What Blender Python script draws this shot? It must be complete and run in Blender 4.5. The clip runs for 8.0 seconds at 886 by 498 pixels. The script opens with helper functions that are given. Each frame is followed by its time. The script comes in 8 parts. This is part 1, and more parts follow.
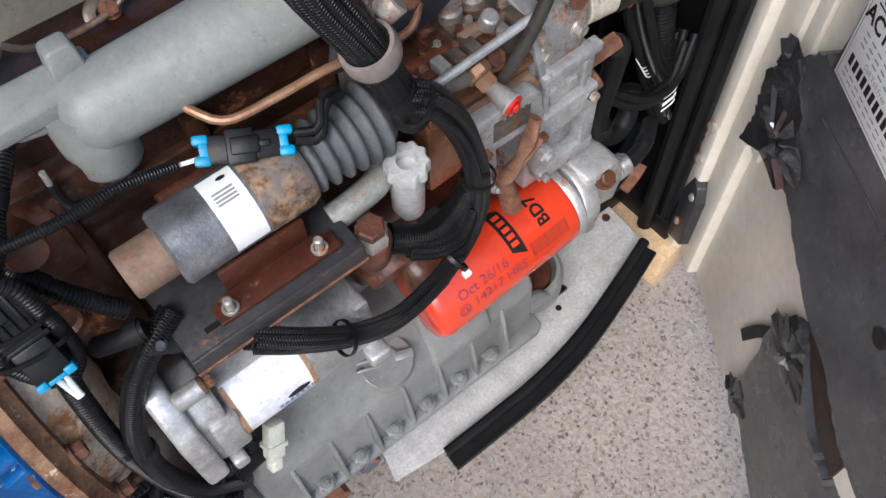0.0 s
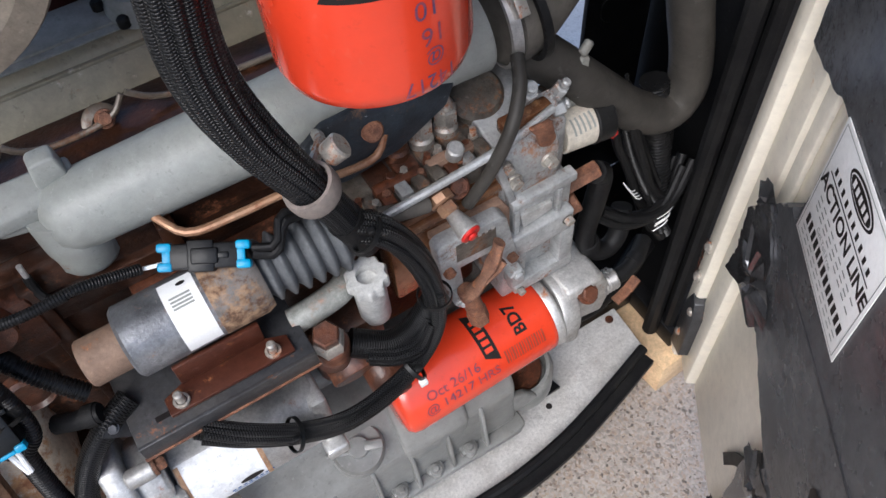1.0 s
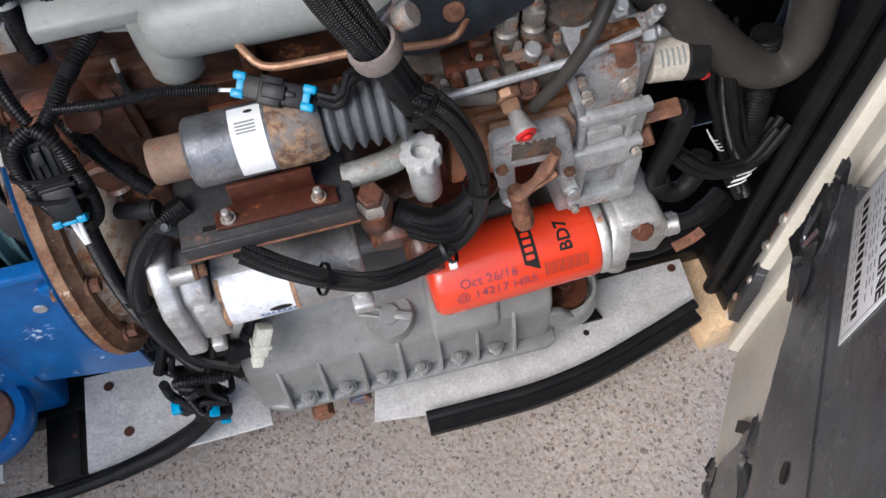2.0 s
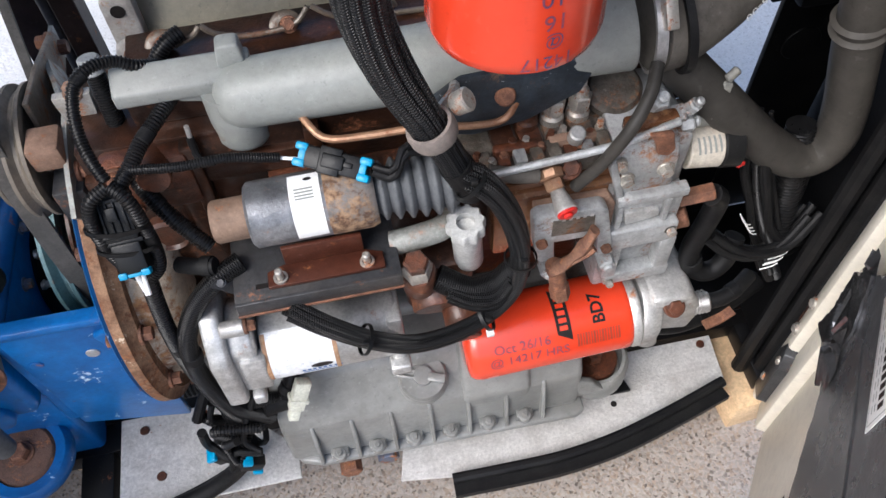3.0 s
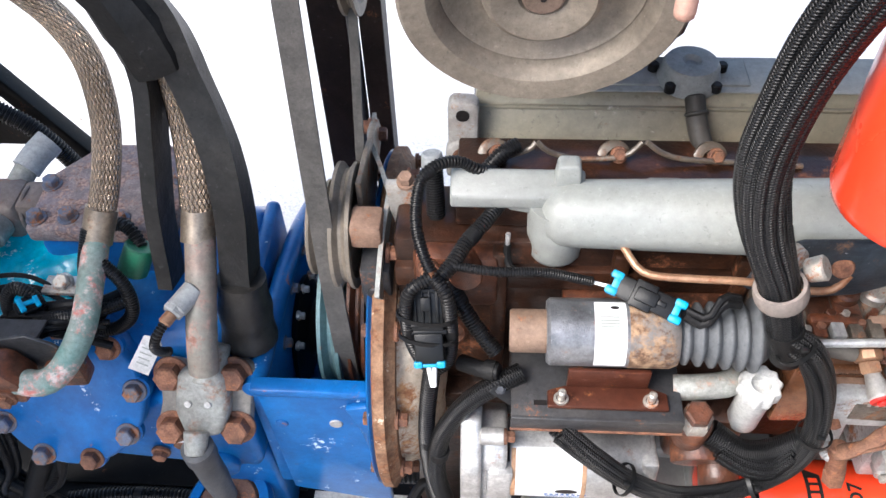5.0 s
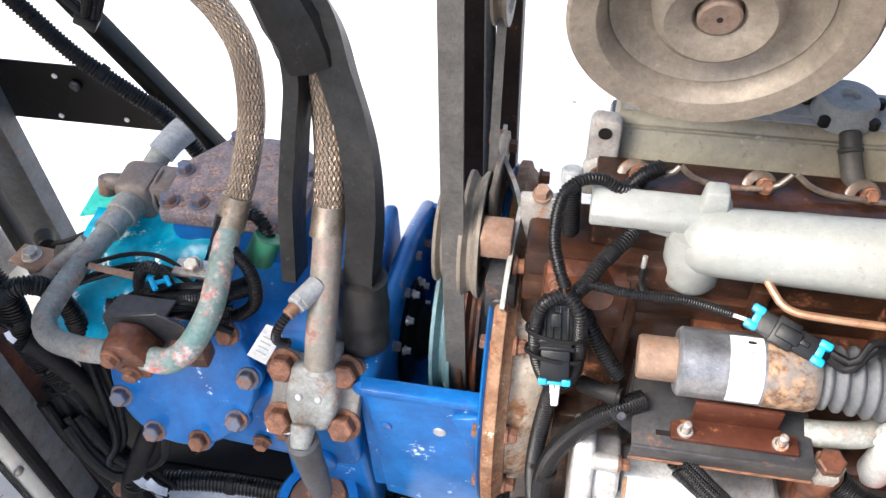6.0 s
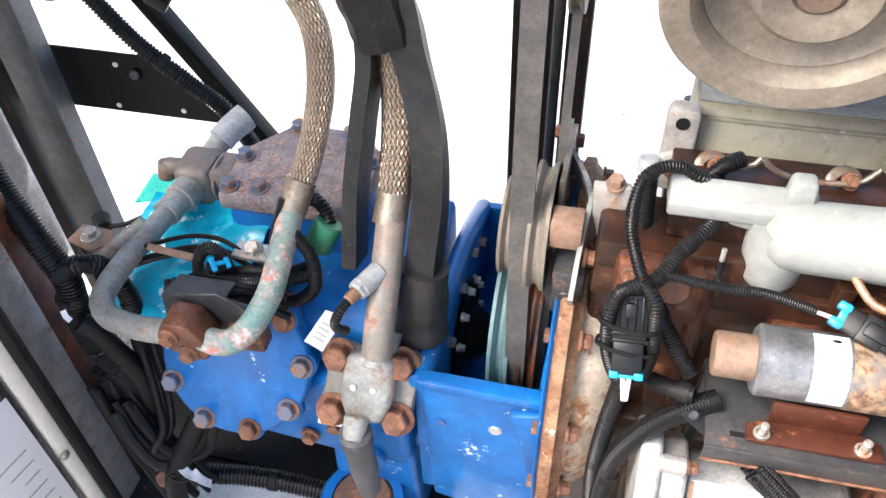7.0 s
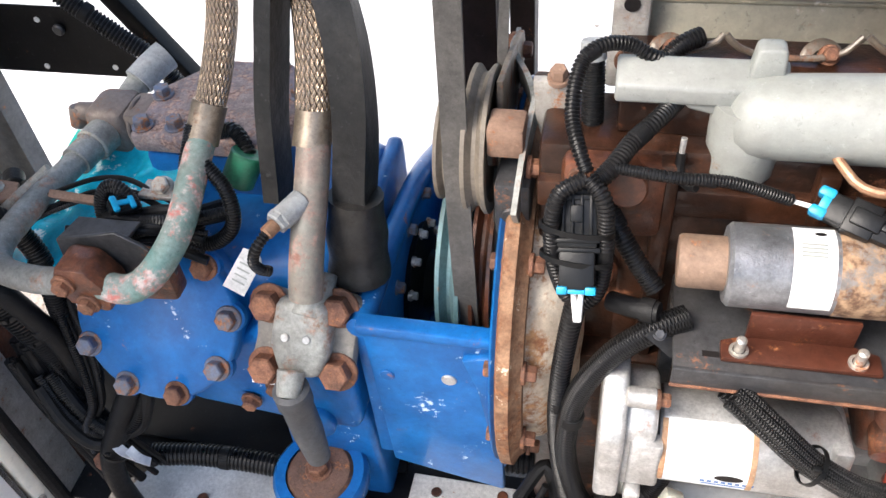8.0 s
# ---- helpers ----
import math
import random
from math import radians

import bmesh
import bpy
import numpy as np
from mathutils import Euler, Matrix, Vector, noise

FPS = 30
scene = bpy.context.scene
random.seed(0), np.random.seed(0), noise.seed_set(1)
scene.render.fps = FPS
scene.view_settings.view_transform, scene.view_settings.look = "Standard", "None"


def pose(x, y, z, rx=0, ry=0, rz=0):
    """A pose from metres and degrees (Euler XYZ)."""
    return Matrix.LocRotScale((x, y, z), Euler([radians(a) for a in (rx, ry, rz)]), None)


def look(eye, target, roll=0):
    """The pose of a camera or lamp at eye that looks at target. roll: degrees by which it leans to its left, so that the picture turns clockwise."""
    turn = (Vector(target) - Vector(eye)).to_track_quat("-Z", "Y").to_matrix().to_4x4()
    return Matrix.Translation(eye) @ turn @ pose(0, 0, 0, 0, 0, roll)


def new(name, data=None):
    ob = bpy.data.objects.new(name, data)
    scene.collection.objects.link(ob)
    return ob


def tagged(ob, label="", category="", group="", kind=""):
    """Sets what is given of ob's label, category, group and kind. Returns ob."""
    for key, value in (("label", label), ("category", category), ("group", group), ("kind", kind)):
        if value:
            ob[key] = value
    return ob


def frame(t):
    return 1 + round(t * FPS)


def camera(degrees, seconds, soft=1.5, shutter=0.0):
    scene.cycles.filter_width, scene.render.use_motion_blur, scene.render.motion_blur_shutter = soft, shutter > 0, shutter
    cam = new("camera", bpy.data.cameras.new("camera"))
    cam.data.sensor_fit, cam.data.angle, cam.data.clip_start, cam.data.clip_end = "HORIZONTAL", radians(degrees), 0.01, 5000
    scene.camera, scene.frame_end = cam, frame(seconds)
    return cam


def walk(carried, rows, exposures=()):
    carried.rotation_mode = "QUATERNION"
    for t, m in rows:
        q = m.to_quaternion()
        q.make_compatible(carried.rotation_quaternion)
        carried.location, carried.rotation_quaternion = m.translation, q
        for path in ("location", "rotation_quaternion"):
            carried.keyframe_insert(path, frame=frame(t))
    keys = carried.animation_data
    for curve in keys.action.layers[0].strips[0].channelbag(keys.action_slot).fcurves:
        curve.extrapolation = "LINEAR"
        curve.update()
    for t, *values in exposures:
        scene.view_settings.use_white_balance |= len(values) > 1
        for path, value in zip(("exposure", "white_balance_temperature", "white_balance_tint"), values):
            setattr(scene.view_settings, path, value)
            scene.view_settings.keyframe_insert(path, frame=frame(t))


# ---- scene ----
cam = camera(57.0, 8.0)
METRES, EYE, TILT, LEAN, TURN = 0.9, 1.48, -58.8258, 1.4617, -39.4103
ROWS = [
    (0.0, 0.0, 0.0, 0.0, 0.0, 0.0, -0.0),
    (0.5, 0.083, -0.0306, 0.0648, 3.69, 3.5, -9.45),
    (1.0, 0.1386, -0.0423, 0.0935, 4.92, 2.89, -5.77),
    (1.5, 0.1903, -0.0411, 0.0999, 6.2, -0.17, -10.51),
    (1.7, 0.2227, -0.0505, 0.098, 10.84, -4.48, -17.34),
    (2.8, 0.2382, -0.1079, 0.0703, 15.56, -3.01, -22.42),
    (3.0, 0.2255, -0.1231, 0.0887, 15.5, -1.82, -23.17),
    (3.5, 0.2133, -0.1233, 0.1227, 15.49, 1.87, -24.43),
    (4.0, 0.1737, -0.1283, 0.106, 15.84, 3.94, -26.2),
    (4.5, 0.0911, -0.1658, 0.0457, 20.3, 2.84, -31.81),
    (5.0, 0.0302, -0.1947, -0.001, 25.8, 0.63, -35.05),
    (5.2, 0.0139, -0.2006, -0.0046, 27.64, -0.55, -36.36),
    (6.3, -0.0381, -0.2256, -0.0819, 32.67, -1.7, -40.95),
    (6.5, -0.0431, -0.2336, -0.0942, 33.1, -1.68, -41.31),
    (7.0, -0.0481, -0.1997, -0.131, 34.62, -2.06, -42.12),
    (7.5, -0.0265, -0.1242, -0.1558, 35.35, -2.45, -42.24),
    (8.0, -0.008, -0.0043, -0.1493, 35.2, -2.33, -39.14),
]
walk(cam, [(t, pose(0, 0, EYE, TILT, LEAN, TURN) @ pose(METRES * x, METRES * y, METRES * z, 90 + pitch, roll, yaw)) for t, x, y, z, yaw, pitch, roll in ROWS],
     exposures=[(0.0, 0.9, 5850, 10), (1.5, 0.82, 5850, 10), (3.0, 1.1, 5950, 10), (3.5, 1.3, 5850, 10), (4.0, 1.62, 5900, 10), (4.5, 1.85, 6000, 10), (5.0, 1.85, 6100, 10), (6.5, 2.35, 6450, 10), (7.4, 2.38, 6450, 10), (8.0, 2.0, 6500, 10)])

# ---- daylight: bright overcast, soft sun from before the unit ----
world = bpy.data.worlds.new("sky")
scene.world = world
world.use_nodes = True
wn = world.node_tree
sky = wn.nodes.new("ShaderNodeTexSky")
sky.sky_type, sky.sun_disc = "NISHITA", False
sky.sun_elevation, sky.sun_rotation = radians(48), radians(-124)
sky.air_density, sky.dust_density = 1.0, 4.0
wn.links.new(sky.outputs[0], wn.nodes["Background"].inputs[0])
wn.nodes["Background"].inputs[1].default_value = 0.12
sun_data = bpy.data.lights.new("sun", "SUN")
sun_data.energy, sun_data.angle, sun_data.color = 1.3, radians(40), (1.0, 0.97, 0.93)
sun = new("sun", sun_data)
sun.matrix_world = look((-3.3, -2.2, 4.4), (0, 0, 0))

# ---- building helpers ----
def B():
    return bmesh.new()


def basis(d):
    d = Vector(d).normalized()
    a = Vector((0, 0, 1)) if abs(d.z) < 0.9 else Vector((0, 1, 0))
    u = a.cross(d).normalized()
    return u, d.cross(u), d


def join(bm, tmp):
    ids = {v: bm.verts.new(v.co) for v in tmp.verts}
    for f in tmp.faces:
        try:
            bm.faces.new([ids[v] for v in f.verts])
        except ValueError:
            pass
    tmp.free()
    return bm


def box(bm, x0, x1, y0, y1, z0, z1, bevel=0.003, m=None, seg=2):
    tmp = bmesh.new()
    bmesh.ops.create_cube(tmp, size=1.0)
    for v in tmp.verts:
        v.co = Vector(((x0 + x1) / 2 + v.co.x * (x1 - x0), (y0 + y1) / 2 + v.co.y * (y1 - y0), (z0 + z1) / 2 + v.co.z * (z1 - z0)))
    if bevel:
        bmesh.ops.bevel(tmp, geom=tmp.edges[:], offset=bevel, segments=seg, affect="EDGES", profile=0.5)
    if m is not None:
        tmp.transform(m)
    return join(bm, tmp)


def prism(bm, pts, axis, lo, hi, bevel=0.0, m=None, seg=2):
    """A polygon in the plane across the axis (x: y,z; y: x,z; z: x,y), drawn out from lo to hi."""
    tmp = bmesh.new()
    def put(p, h):
        return {"x": (h, p[0], p[1]), "y": (p[0], h, p[1]), "z": (p[0], p[1], h)}[axis]
    a = [tmp.verts.new(put(p, lo)) for p in pts]
    b = [tmp.verts.new(put(p, hi)) for p in pts]
    n = len(pts)
    tmp.faces.new(a)
    tmp.faces.new(b[::-1])
    for i in range(n):
        tmp.faces.new((a[i], b[i], b[(i + 1) % n], a[(i + 1) % n]))
    bmesh.ops.recalc_face_normals(tmp, faces=tmp.faces[:])
    if bevel:
        bmesh.ops.bevel(tmp, geom=tmp.edges[:], offset=bevel, segments=seg, affect="EDGES", profile=0.5)
    if m is not None:
        tmp.transform(m)
    return join(bm, tmp)


def lathe(bm, profile, origin, d, seg=32, a0=0.0, a1=2 * math.pi):
    """profile: (radius, height along d)."""
    u, v, w = basis(d)
    o, full = Vector(origin), abs(a1 - a0) > 6.28
    n = seg if full else seg + 1
    rings = []
    for r, h in profile:
        if r < 1e-6:
            rings.append([bm.verts.new(o + w * h)] * n)
        else:
            rings.append([bm.verts.new(o + w * h + (u * math.cos(a0 + (a1 - a0) * i / seg) + v * math.sin(a0 + (a1 - a0) * i / seg)) * r) for i in range(n)])
    for p, q in zip(rings, rings[1:]):
        for i in range(n if full else n - 1):
            j = (i + 1) % n
            c = []
            for x in (p[i], p[j], q[j], q[i]):
                if x not in c:
                    c.append(x)
            if len(c) > 2:
                bm.faces.new(c)
    return bm


def cyl(bm, p, q, r, r2=None, seg=24, bevel=0.002):
    p, q = Vector(p), Vector(q)
    r2, h = r if r2 is None else r2, (q - p).length
    b = min(bevel, h / 3, r / 2, r2 / 2)
    return lathe(bm, [(0, 0), (r - b, 0), (r, b), (r2, h - b), (r2 - b, h), (0, h)], p, q - p, seg)


def curve_points(pts, step):
    """Even steps along a smooth curve through the points."""
    P = [Vector(p) for p in pts]
    P = [P[0] * 2 - P[1]] + P + [P[-1] * 2 - P[-2]]
    fine = []
    for i in range(1, len(P) - 2):
        a, b, c, d = P[i - 1:i + 3]
        for k in range(24):
            t = k / 24
            fine.append(0.5 * (2 * b + (c - a) * t + (2 * a - 5 * b + 4 * c - d) * t * t + (3 * b - a - 3 * c + d) * t ** 3))
    fine.append(P[-2])
    out, left = [fine[0]], step
    for a, b in zip(fine, fine[1:]):
        L = (b - a).length
        pos = 0.0
        while L - pos >= left:
            pos += left
            left = step
            out.append(a.lerp(b, pos / L))
        left -= L - pos
    if (out[-1] - fine[-1]).length > step * 0.3:
        out.append(fine[-1])
    return out


def tube(bm, pts, r, seg=12, step=0.01, ridge=None, taper=None, caps=True, wobble=0.0, flat=1.0):
    """A round hose through the points. ridge: (period, depth) of a corrugated one."""
    if ridge:
        step = ridge[0] / 4
    C = curve_points(pts, step)
    n, uv = len(C), bm.loops.layers.uv.verify()
    tang = [(C[min(i + 1, n - 1)] - C[max(i - 1, 0)]).normalized() for i in range(n)]
    u = basis(tang[0])[0]
    rings, s = [], 0.0
    lens = []
    for i in range(n):
        u = (u - tang[i] * u.dot(tang[i])).normalized()
        v = tang[i].cross(u)
        if i:
            s += (C[i] - C[i - 1]).length
        lens.append(s)
        rr = r if taper is None else r + (taper - r) * i / max(1, n - 1)
        if ridge:
            rr += ridge[1] * (0.5, 0.5, -0.5, -0.5)[i % 4]
        if wobble:
            rr *= 1 + wobble * noise.noise(C[i] * 30)
        rings.append([bm.verts.new(C[i] + (u * math.cos(2 * math.pi * k / seg) + v * math.sin(2 * math.pi * k / seg) * flat) * rr) for k in range(seg)])
    for i in range(n - 1):
        for k in range(seg):
            j = (k + 1) % seg
            f = bm.faces.new((rings[i][k], rings[i][j], rings[i + 1][j], rings[i + 1][k]))
            for loop, (a, b) in zip(f.loops, ((lens[i], k), (lens[i], k + 1), (lens[i + 1], k + 1), (lens[i + 1], k))):
                loop[uv].uv = (a, b / seg)
    if caps:
        bm.faces.new(rings[0][::-1])
        bm.faces.new(rings[-1])
    return bm


def strip(bm, pts, w, h, up=(0, 0, 1), step=0.01):
    """A bar of rectangular section w by h along a smooth curve; w lies across up."""
    C = curve_points(pts, step)
    n, rings = len(C), []
    for i in range(n):
        t = (C[min(i + 1, n - 1)] - C[max(i - 1, 0)]).normalized()
        side = t.cross(Vector(up)).normalized()
        top = side.cross(t)
        rings.append([bm.verts.new(C[i] + side * (a * w / 2) + top * (b * h / 2)) for a, b in ((-1, -1), (1, -1), (1, 1), (-1, 1))])
    for p, q in zip(rings, rings[1:]):
        for k in range(4):
            bm.faces.new((p[k], p[(k + 1) % 4], q[(k + 1) % 4], q[k]))
    bm.faces.new(rings[0][::-1])
    bm.faces.new(rings[-1])
    return bm


def sheet(bm, origin, ax, ay, pts, thick=0.001, crumple=0.0, cells=0):
    """A thin flat piece: an outline in the plane of ax, ay; or a crumpled grid of cells where cells is given."""
    o, ax, ay = Vector(origin), Vector(ax).normalized(), Vector(ay).normalized()
    nrm = ax.cross(ay)
    if not cells:
        a = [bm.verts.new(o + ax * p[0] + ay * p[1]) for p in pts]
        b = [bm.verts.new(o + ax * p[0] + ay * p[1] + nrm * thick) for p in pts]
        bm.faces.new(a[::-1])
        bm.faces.new(b)
        for i in range(len(pts)):
            j = (i + 1) % len(pts)
            bm.faces.new((a[i], a[j], b[j], b[i]))
        return bm
    (x0, y0), (x1, y1) = pts
    layers = []
    for off in (0, thick):
        g = [[bm.verts.new(o + ax * (x0 + (x1 - x0) * i / cells) + ay * (y0 + (y1 - y0) * j / cells)
              + nrm * (off + crumple * noise.noise(Vector((x0 + (x1 - x0) * i / cells, y0 + (y1 - y0) * j / cells, 3.1)) * 22))) for j in range(cells + 1)] for i in range(cells + 1)]
        layers.append(g)
    for k, g in enumerate(layers):
        for i in range(cells):
            for j in range(cells):
                c = (g[i][j], g[i + 1][j], g[i + 1][j + 1], g[i][j + 1])
                bm.faces.new(c if k else c[::-1])
    a, b = layers
    rim = [(i, 0) for i in range(cells)] + [(cells, j) for j in range(cells)] + [(i, cells) for i in range(cells, 0, -1)] + [(0, j) for j in range(cells, 0, -1)]
    for (i, j), (k, l) in zip(rim, rim[1:] + rim[:1]):
        bm.faces.new((a[i][j], a[k][l], b[k][l], b[i][j]))
    return bm


def thing(name, base, label, category, group="", kind=""):
    ob = new(name)
    ob.empty_display_size = 0.02
    ob.location = base
    return tagged(ob, label, category, group, kind)


def base_of(ob):
    p = Vector((0, 0, 0))
    while ob is not None:
        p += ob.location
        ob = ob.parent
    return p


def part(name, bm, material, parent=None, label="", sharp=35):
    """Links a bmesh, given in world places, as one mesh under a thing or a part."""
    if parent is not None:
        bmesh.ops.translate(bm, verts=bm.verts[:], vec=-base_of(parent))
    bmesh.ops.recalc_face_normals(bm, faces=bm.faces[:])
    me = bpy.data.meshes.new(name)
    bm.to_mesh(me)
    bm.free()
    me.polygons.foreach_set("use_smooth", [True] * len(me.polygons))
    me.set_sharp_from_angle(angle=radians(sharp))
    me.materials.append(material)
    ob = new(name, me)
    ob.parent = parent
    return tagged(ob, label)


def solo(name, bm, material, label, category, group="", kind="", sharp=35):
    return tagged(part(name, bm, material, None, label, sharp), "", category, group, kind)


def bolt(parent, p, d, af=0.02, h=0.012, material=None, washer=True, name="bolt"):
    """A hexagon head with its flange, seated at p and pointing along d."""
    bm = B()
    r = af / math.sqrt(3)
    base = 0.0
    if washer:
        lathe(bm, [(0, -0.002), (r * 1.32, -0.002), (r * 1.32, 0.002), (r * 1.25, 0.003), (0, 0.003)], p, d, 20)
        base = 0.003
    lathe(bm, [(0, base), (r, base), (r, base + h * 0.85), (r * 0.86, base + h), (0, base + h)], p, d, 6)
    return part(name, bm, material, parent)


def letters(text, size, parent, material, origin, right, up, wrap=None, name="lettering", bold=0.0, thick=0.0004):
    """Lettering laid on a plane, or wrapped round a cylinder: wrap = (a point of its axis, the axis)."""
    cu = bpy.data.curves.new("text", "FONT")
    cu.body, cu.size, cu.align_x, cu.align_y, cu.offset, cu.resolution_u = text, size, "CENTER", "CENTER", bold, 3
    ob = new("text", cu)
    me = bpy.data.meshes.new_from_object(ob)
    bpy.data.objects.remove(ob)
    bpy.data.curves.remove(cu)
    bm = B()
    bm.from_mesh(me)
    bpy.data.meshes.remove(me)
    bmesh.ops.triangulate(bm, faces=bm.faces[:])
    place_flat(bm, origin, right, up, wrap, thick)
    return part(name, bm, material, parent)


def place_flat(bm, origin, right, up, wrap=None, thick=0.0004):
    o, rt, u = Vector(origin), Vector(right).normalized(), Vector(up).normalized()
    nrm = rt.cross(u)
    for v in bm.verts:
        x, y = v.co.x, v.co.y
        if wrap is None:
            v.co = o + rt * x + u * y + nrm * thick
        else:
            ax = Vector(wrap[1]).normalized()
            foot = Vector(wrap[0]) + ax * (o - Vector(wrap[0])).dot(ax)
            rad = o - foot
            along = rt * x + u * y
            h = along.dot(ax)
            tang = along - ax * h
            r = rad.length
            side = ax.cross(rad.normalized())
            ang = tang.dot(side) / r
            v.co = foot + ax * h + (rad.normalized() * math.cos(ang) + side * math.sin(ang)) * (r + thick)


def patch(name, w, h, parent, material, origin, right, up, wrap=None, thick=0.0004, label="", cells=10, shear=0.0, cut=0.0):
    """A label or printed shape w by h, flat or wrapped."""
    bm = B()
    cells = max(cells, 6) if wrap else cells
    rows = cells if wrap else 1
    g = [[bm.verts.new(((i / cells - 0.5) * w + shear * (j / rows - 0.5), (j / rows - 0.5) * h, 0)) for j in range(rows + 1)] for i in range(cells + 1)]
    for i in range(cells):
        for j in range(rows):
            bm.faces.new((g[i][j], g[i + 1][j], g[i + 1][j + 1], g[i][j + 1]))
    place_flat(bm, origin, right, up, wrap, thick)
    return part(name, bm, material, parent, label)


def ellipse(name, w, h, parent, material, origin, right, up, wrap=None, thick=0.0006):
    bm = B()
    bm.faces.new([bm.verts.new((w / 2 * math.cos(a * math.pi / 12), h / 2 * math.sin(a * math.pi / 12), 0)) for a in range(24)])
    bmesh.ops.triangulate(bm, faces=bm.faces[:])
    place_flat(bm, origin, right, up, wrap, thick)
    return part(name, bm, material, parent)

# ---- materials ----
def mat(name, c1, c2, scale=30.0, rough=0.6, metal=0.0, rust=0.0, rust_scale=14.0, rust_c=((0.23, 0.08, 0.03), (0.42, 0.17, 0.07)), dirt=0.25,
        dirt_c=(0.13, 0.11, 0.09), bump=0.15, bump_scale=160.0, coat=0.0, chips=0.0, chip_c=(0.5, 0.5, 0.5), spec=0.5, grain=0.3, specks=0.35):
    """Two mottled tones, grime in large soft patches, rust in ragged ones, fine relief."""
    if max(c1) < 0.16:
        spec = min(spec, 0.25)
    m = bpy.data.materials.new(name)
    m.use_nodes = True
    nt = m.node_tree
    N, L = nt.nodes, nt.links
    bs = N["Principled BSDF"]
    tc = N.new("ShaderNodeTexCoord")
    info = N.new("ShaderNodeObjectInfo")
    shift = N.new("ShaderNodeVectorMath")
    shift.operation = "MULTIPLY_ADD"
    shift.inputs[1].default_value = (1, 1, 1)
    L.new(tc.outputs["Object"], shift.inputs[0])
    rnd = N.new("ShaderNodeVectorMath")
    rnd.operation = "SCALE"
    rnd.inputs[0].default_value = (7.0, 3.0, 5.0)
    L.new(info.outputs["Random"], rnd.inputs["Scale"])
    L.new(rnd.outputs[0], shift.inputs[2])
    co = shift.outputs[0]

    def noise_node(s, detail=5.0, rg=0.6):
        n = N.new("ShaderNodeTexNoise")
        n.inputs["Scale"].default_value, n.inputs["Detail"].default_value, n.inputs["Roughness"].default_value = s, detail, rg
        L.new(co, n.inputs["Vector"])
        return n.outputs["Fac"]

    def ramp(fac, a, b):
        r = N.new("ShaderNodeMapRange")
        r.interpolation_type = "SMOOTHSTEP"
        r.inputs["From Min"].default_value, r.inputs["From Max"].default_value = a, b
        L.new(fac, r.inputs["Value"])
        return r.outputs["Result"]

    def mix(fac, a, b):
        x = N.new("ShaderNodeMix")
        x.data_type = "RGBA"
        for sock, val in ((x.inputs["Factor"], fac), (x.inputs["A"], a), (x.inputs["B"], b)):
            if isinstance(val, tuple):
                sock.default_value = (*val, 1) if len(val) == 3 else val
            elif isinstance(val, float):
                sock.default_value = val
            else:
                L.new(val, sock)
        return x.outputs["Result"]

    def scaled(fac, k):
        x = N.new("ShaderNodeMath")
        x.operation = "MULTIPLY"
        x.inputs[1].default_value = k
        L.new(fac, x.inputs[0])
        return x.outputs[0]

    col = mix(ramp(noise_node(scale), 0.3, 0.7), c1, c2)
    if dirt:
        col = mix(scaled(ramp(noise_node(scale * 0.28, 4.0), 0.42, 0.72), dirt), col, dirt_c)
    g = N.new("ShaderNodeMapRange")
    g.inputs["From Min"].default_value, g.inputs["From Max"].default_value = 0.3, 0.7
    g.inputs["To Min"].default_value, g.inputs["To Max"].default_value = 1 - grain, 1 + grain * 0.6
    L.new(noise_node(scale * 5.5, 8.0, 0.75), g.inputs["Value"])
    gm = N.new("ShaderNodeVectorMath")
    gm.operation = "SCALE"
    L.new(col, gm.inputs[0])
    L.new(g.outputs["Result"], gm.inputs["Scale"])
    col = gm.outputs[0]
    if specks:
        col = mix(scaled(ramp(noise_node(scale * 9, 3.0, 0.8), 0.60, 0.68), specks), col, tuple(c * 0.25 for c in c1))
        col = mix(scaled(ramp(noise_node(scale * 7.3, 3.0, 0.8), 0.63, 0.70), specks * 0.6), col, tuple(min(0.6, c * 1.5 + 0.10) for c in c1))
    if chips:
        k = ramp(noise_node(scale * 1.7, 6.0, 0.75), 0.72 - chips, 0.76 - chips)
        col = mix(k, col, chip_c)
    if rust:
        k = ramp(noise_node(rust_scale, 12.0, 0.78), 0.64 - rust * 0.34, 0.74 - rust * 0.34)
        col = mix(k, col, mix(ramp(noise_node(rust_scale * 6, 4.0), 0.35, 0.65), *rust_c))
        r = N.new("ShaderNodeMix")
        r.inputs["A"].default_value, r.inputs["B"].default_value = rough, 0.88
        L.new(k, r.inputs["Factor"])
        L.new(r.outputs["Result"], bs.inputs["Roughness"])
        r2 = N.new("ShaderNodeMix")
        r2.inputs["A"].default_value, r2.inputs["B"].default_value = metal, 0.0
        L.new(k, r2.inputs["Factor"])
        L.new(r2.outputs["Result"], bs.inputs["Metallic"])
    else:
        r = N.new("ShaderNodeMapRange")
        r.inputs["To Min"].default_value, r.inputs["To Max"].default_value = max(0.03, rough - 0.12), min(1.0, rough + 0.12)
        L.new(noise_node(scale * 0.8), r.inputs["Value"])
        L.new(r.outputs["Result"], bs.inputs["Roughness"])
        bs.inputs["Metallic"].default_value = metal
    L.new(col, bs.inputs["Base Color"])
    bs.inputs["Coat Weight"].default_value = coat
    bs.inputs["Coat Roughness"].default_value = 0.12
    bs.inputs["Specular IOR Level"].default_value = spec
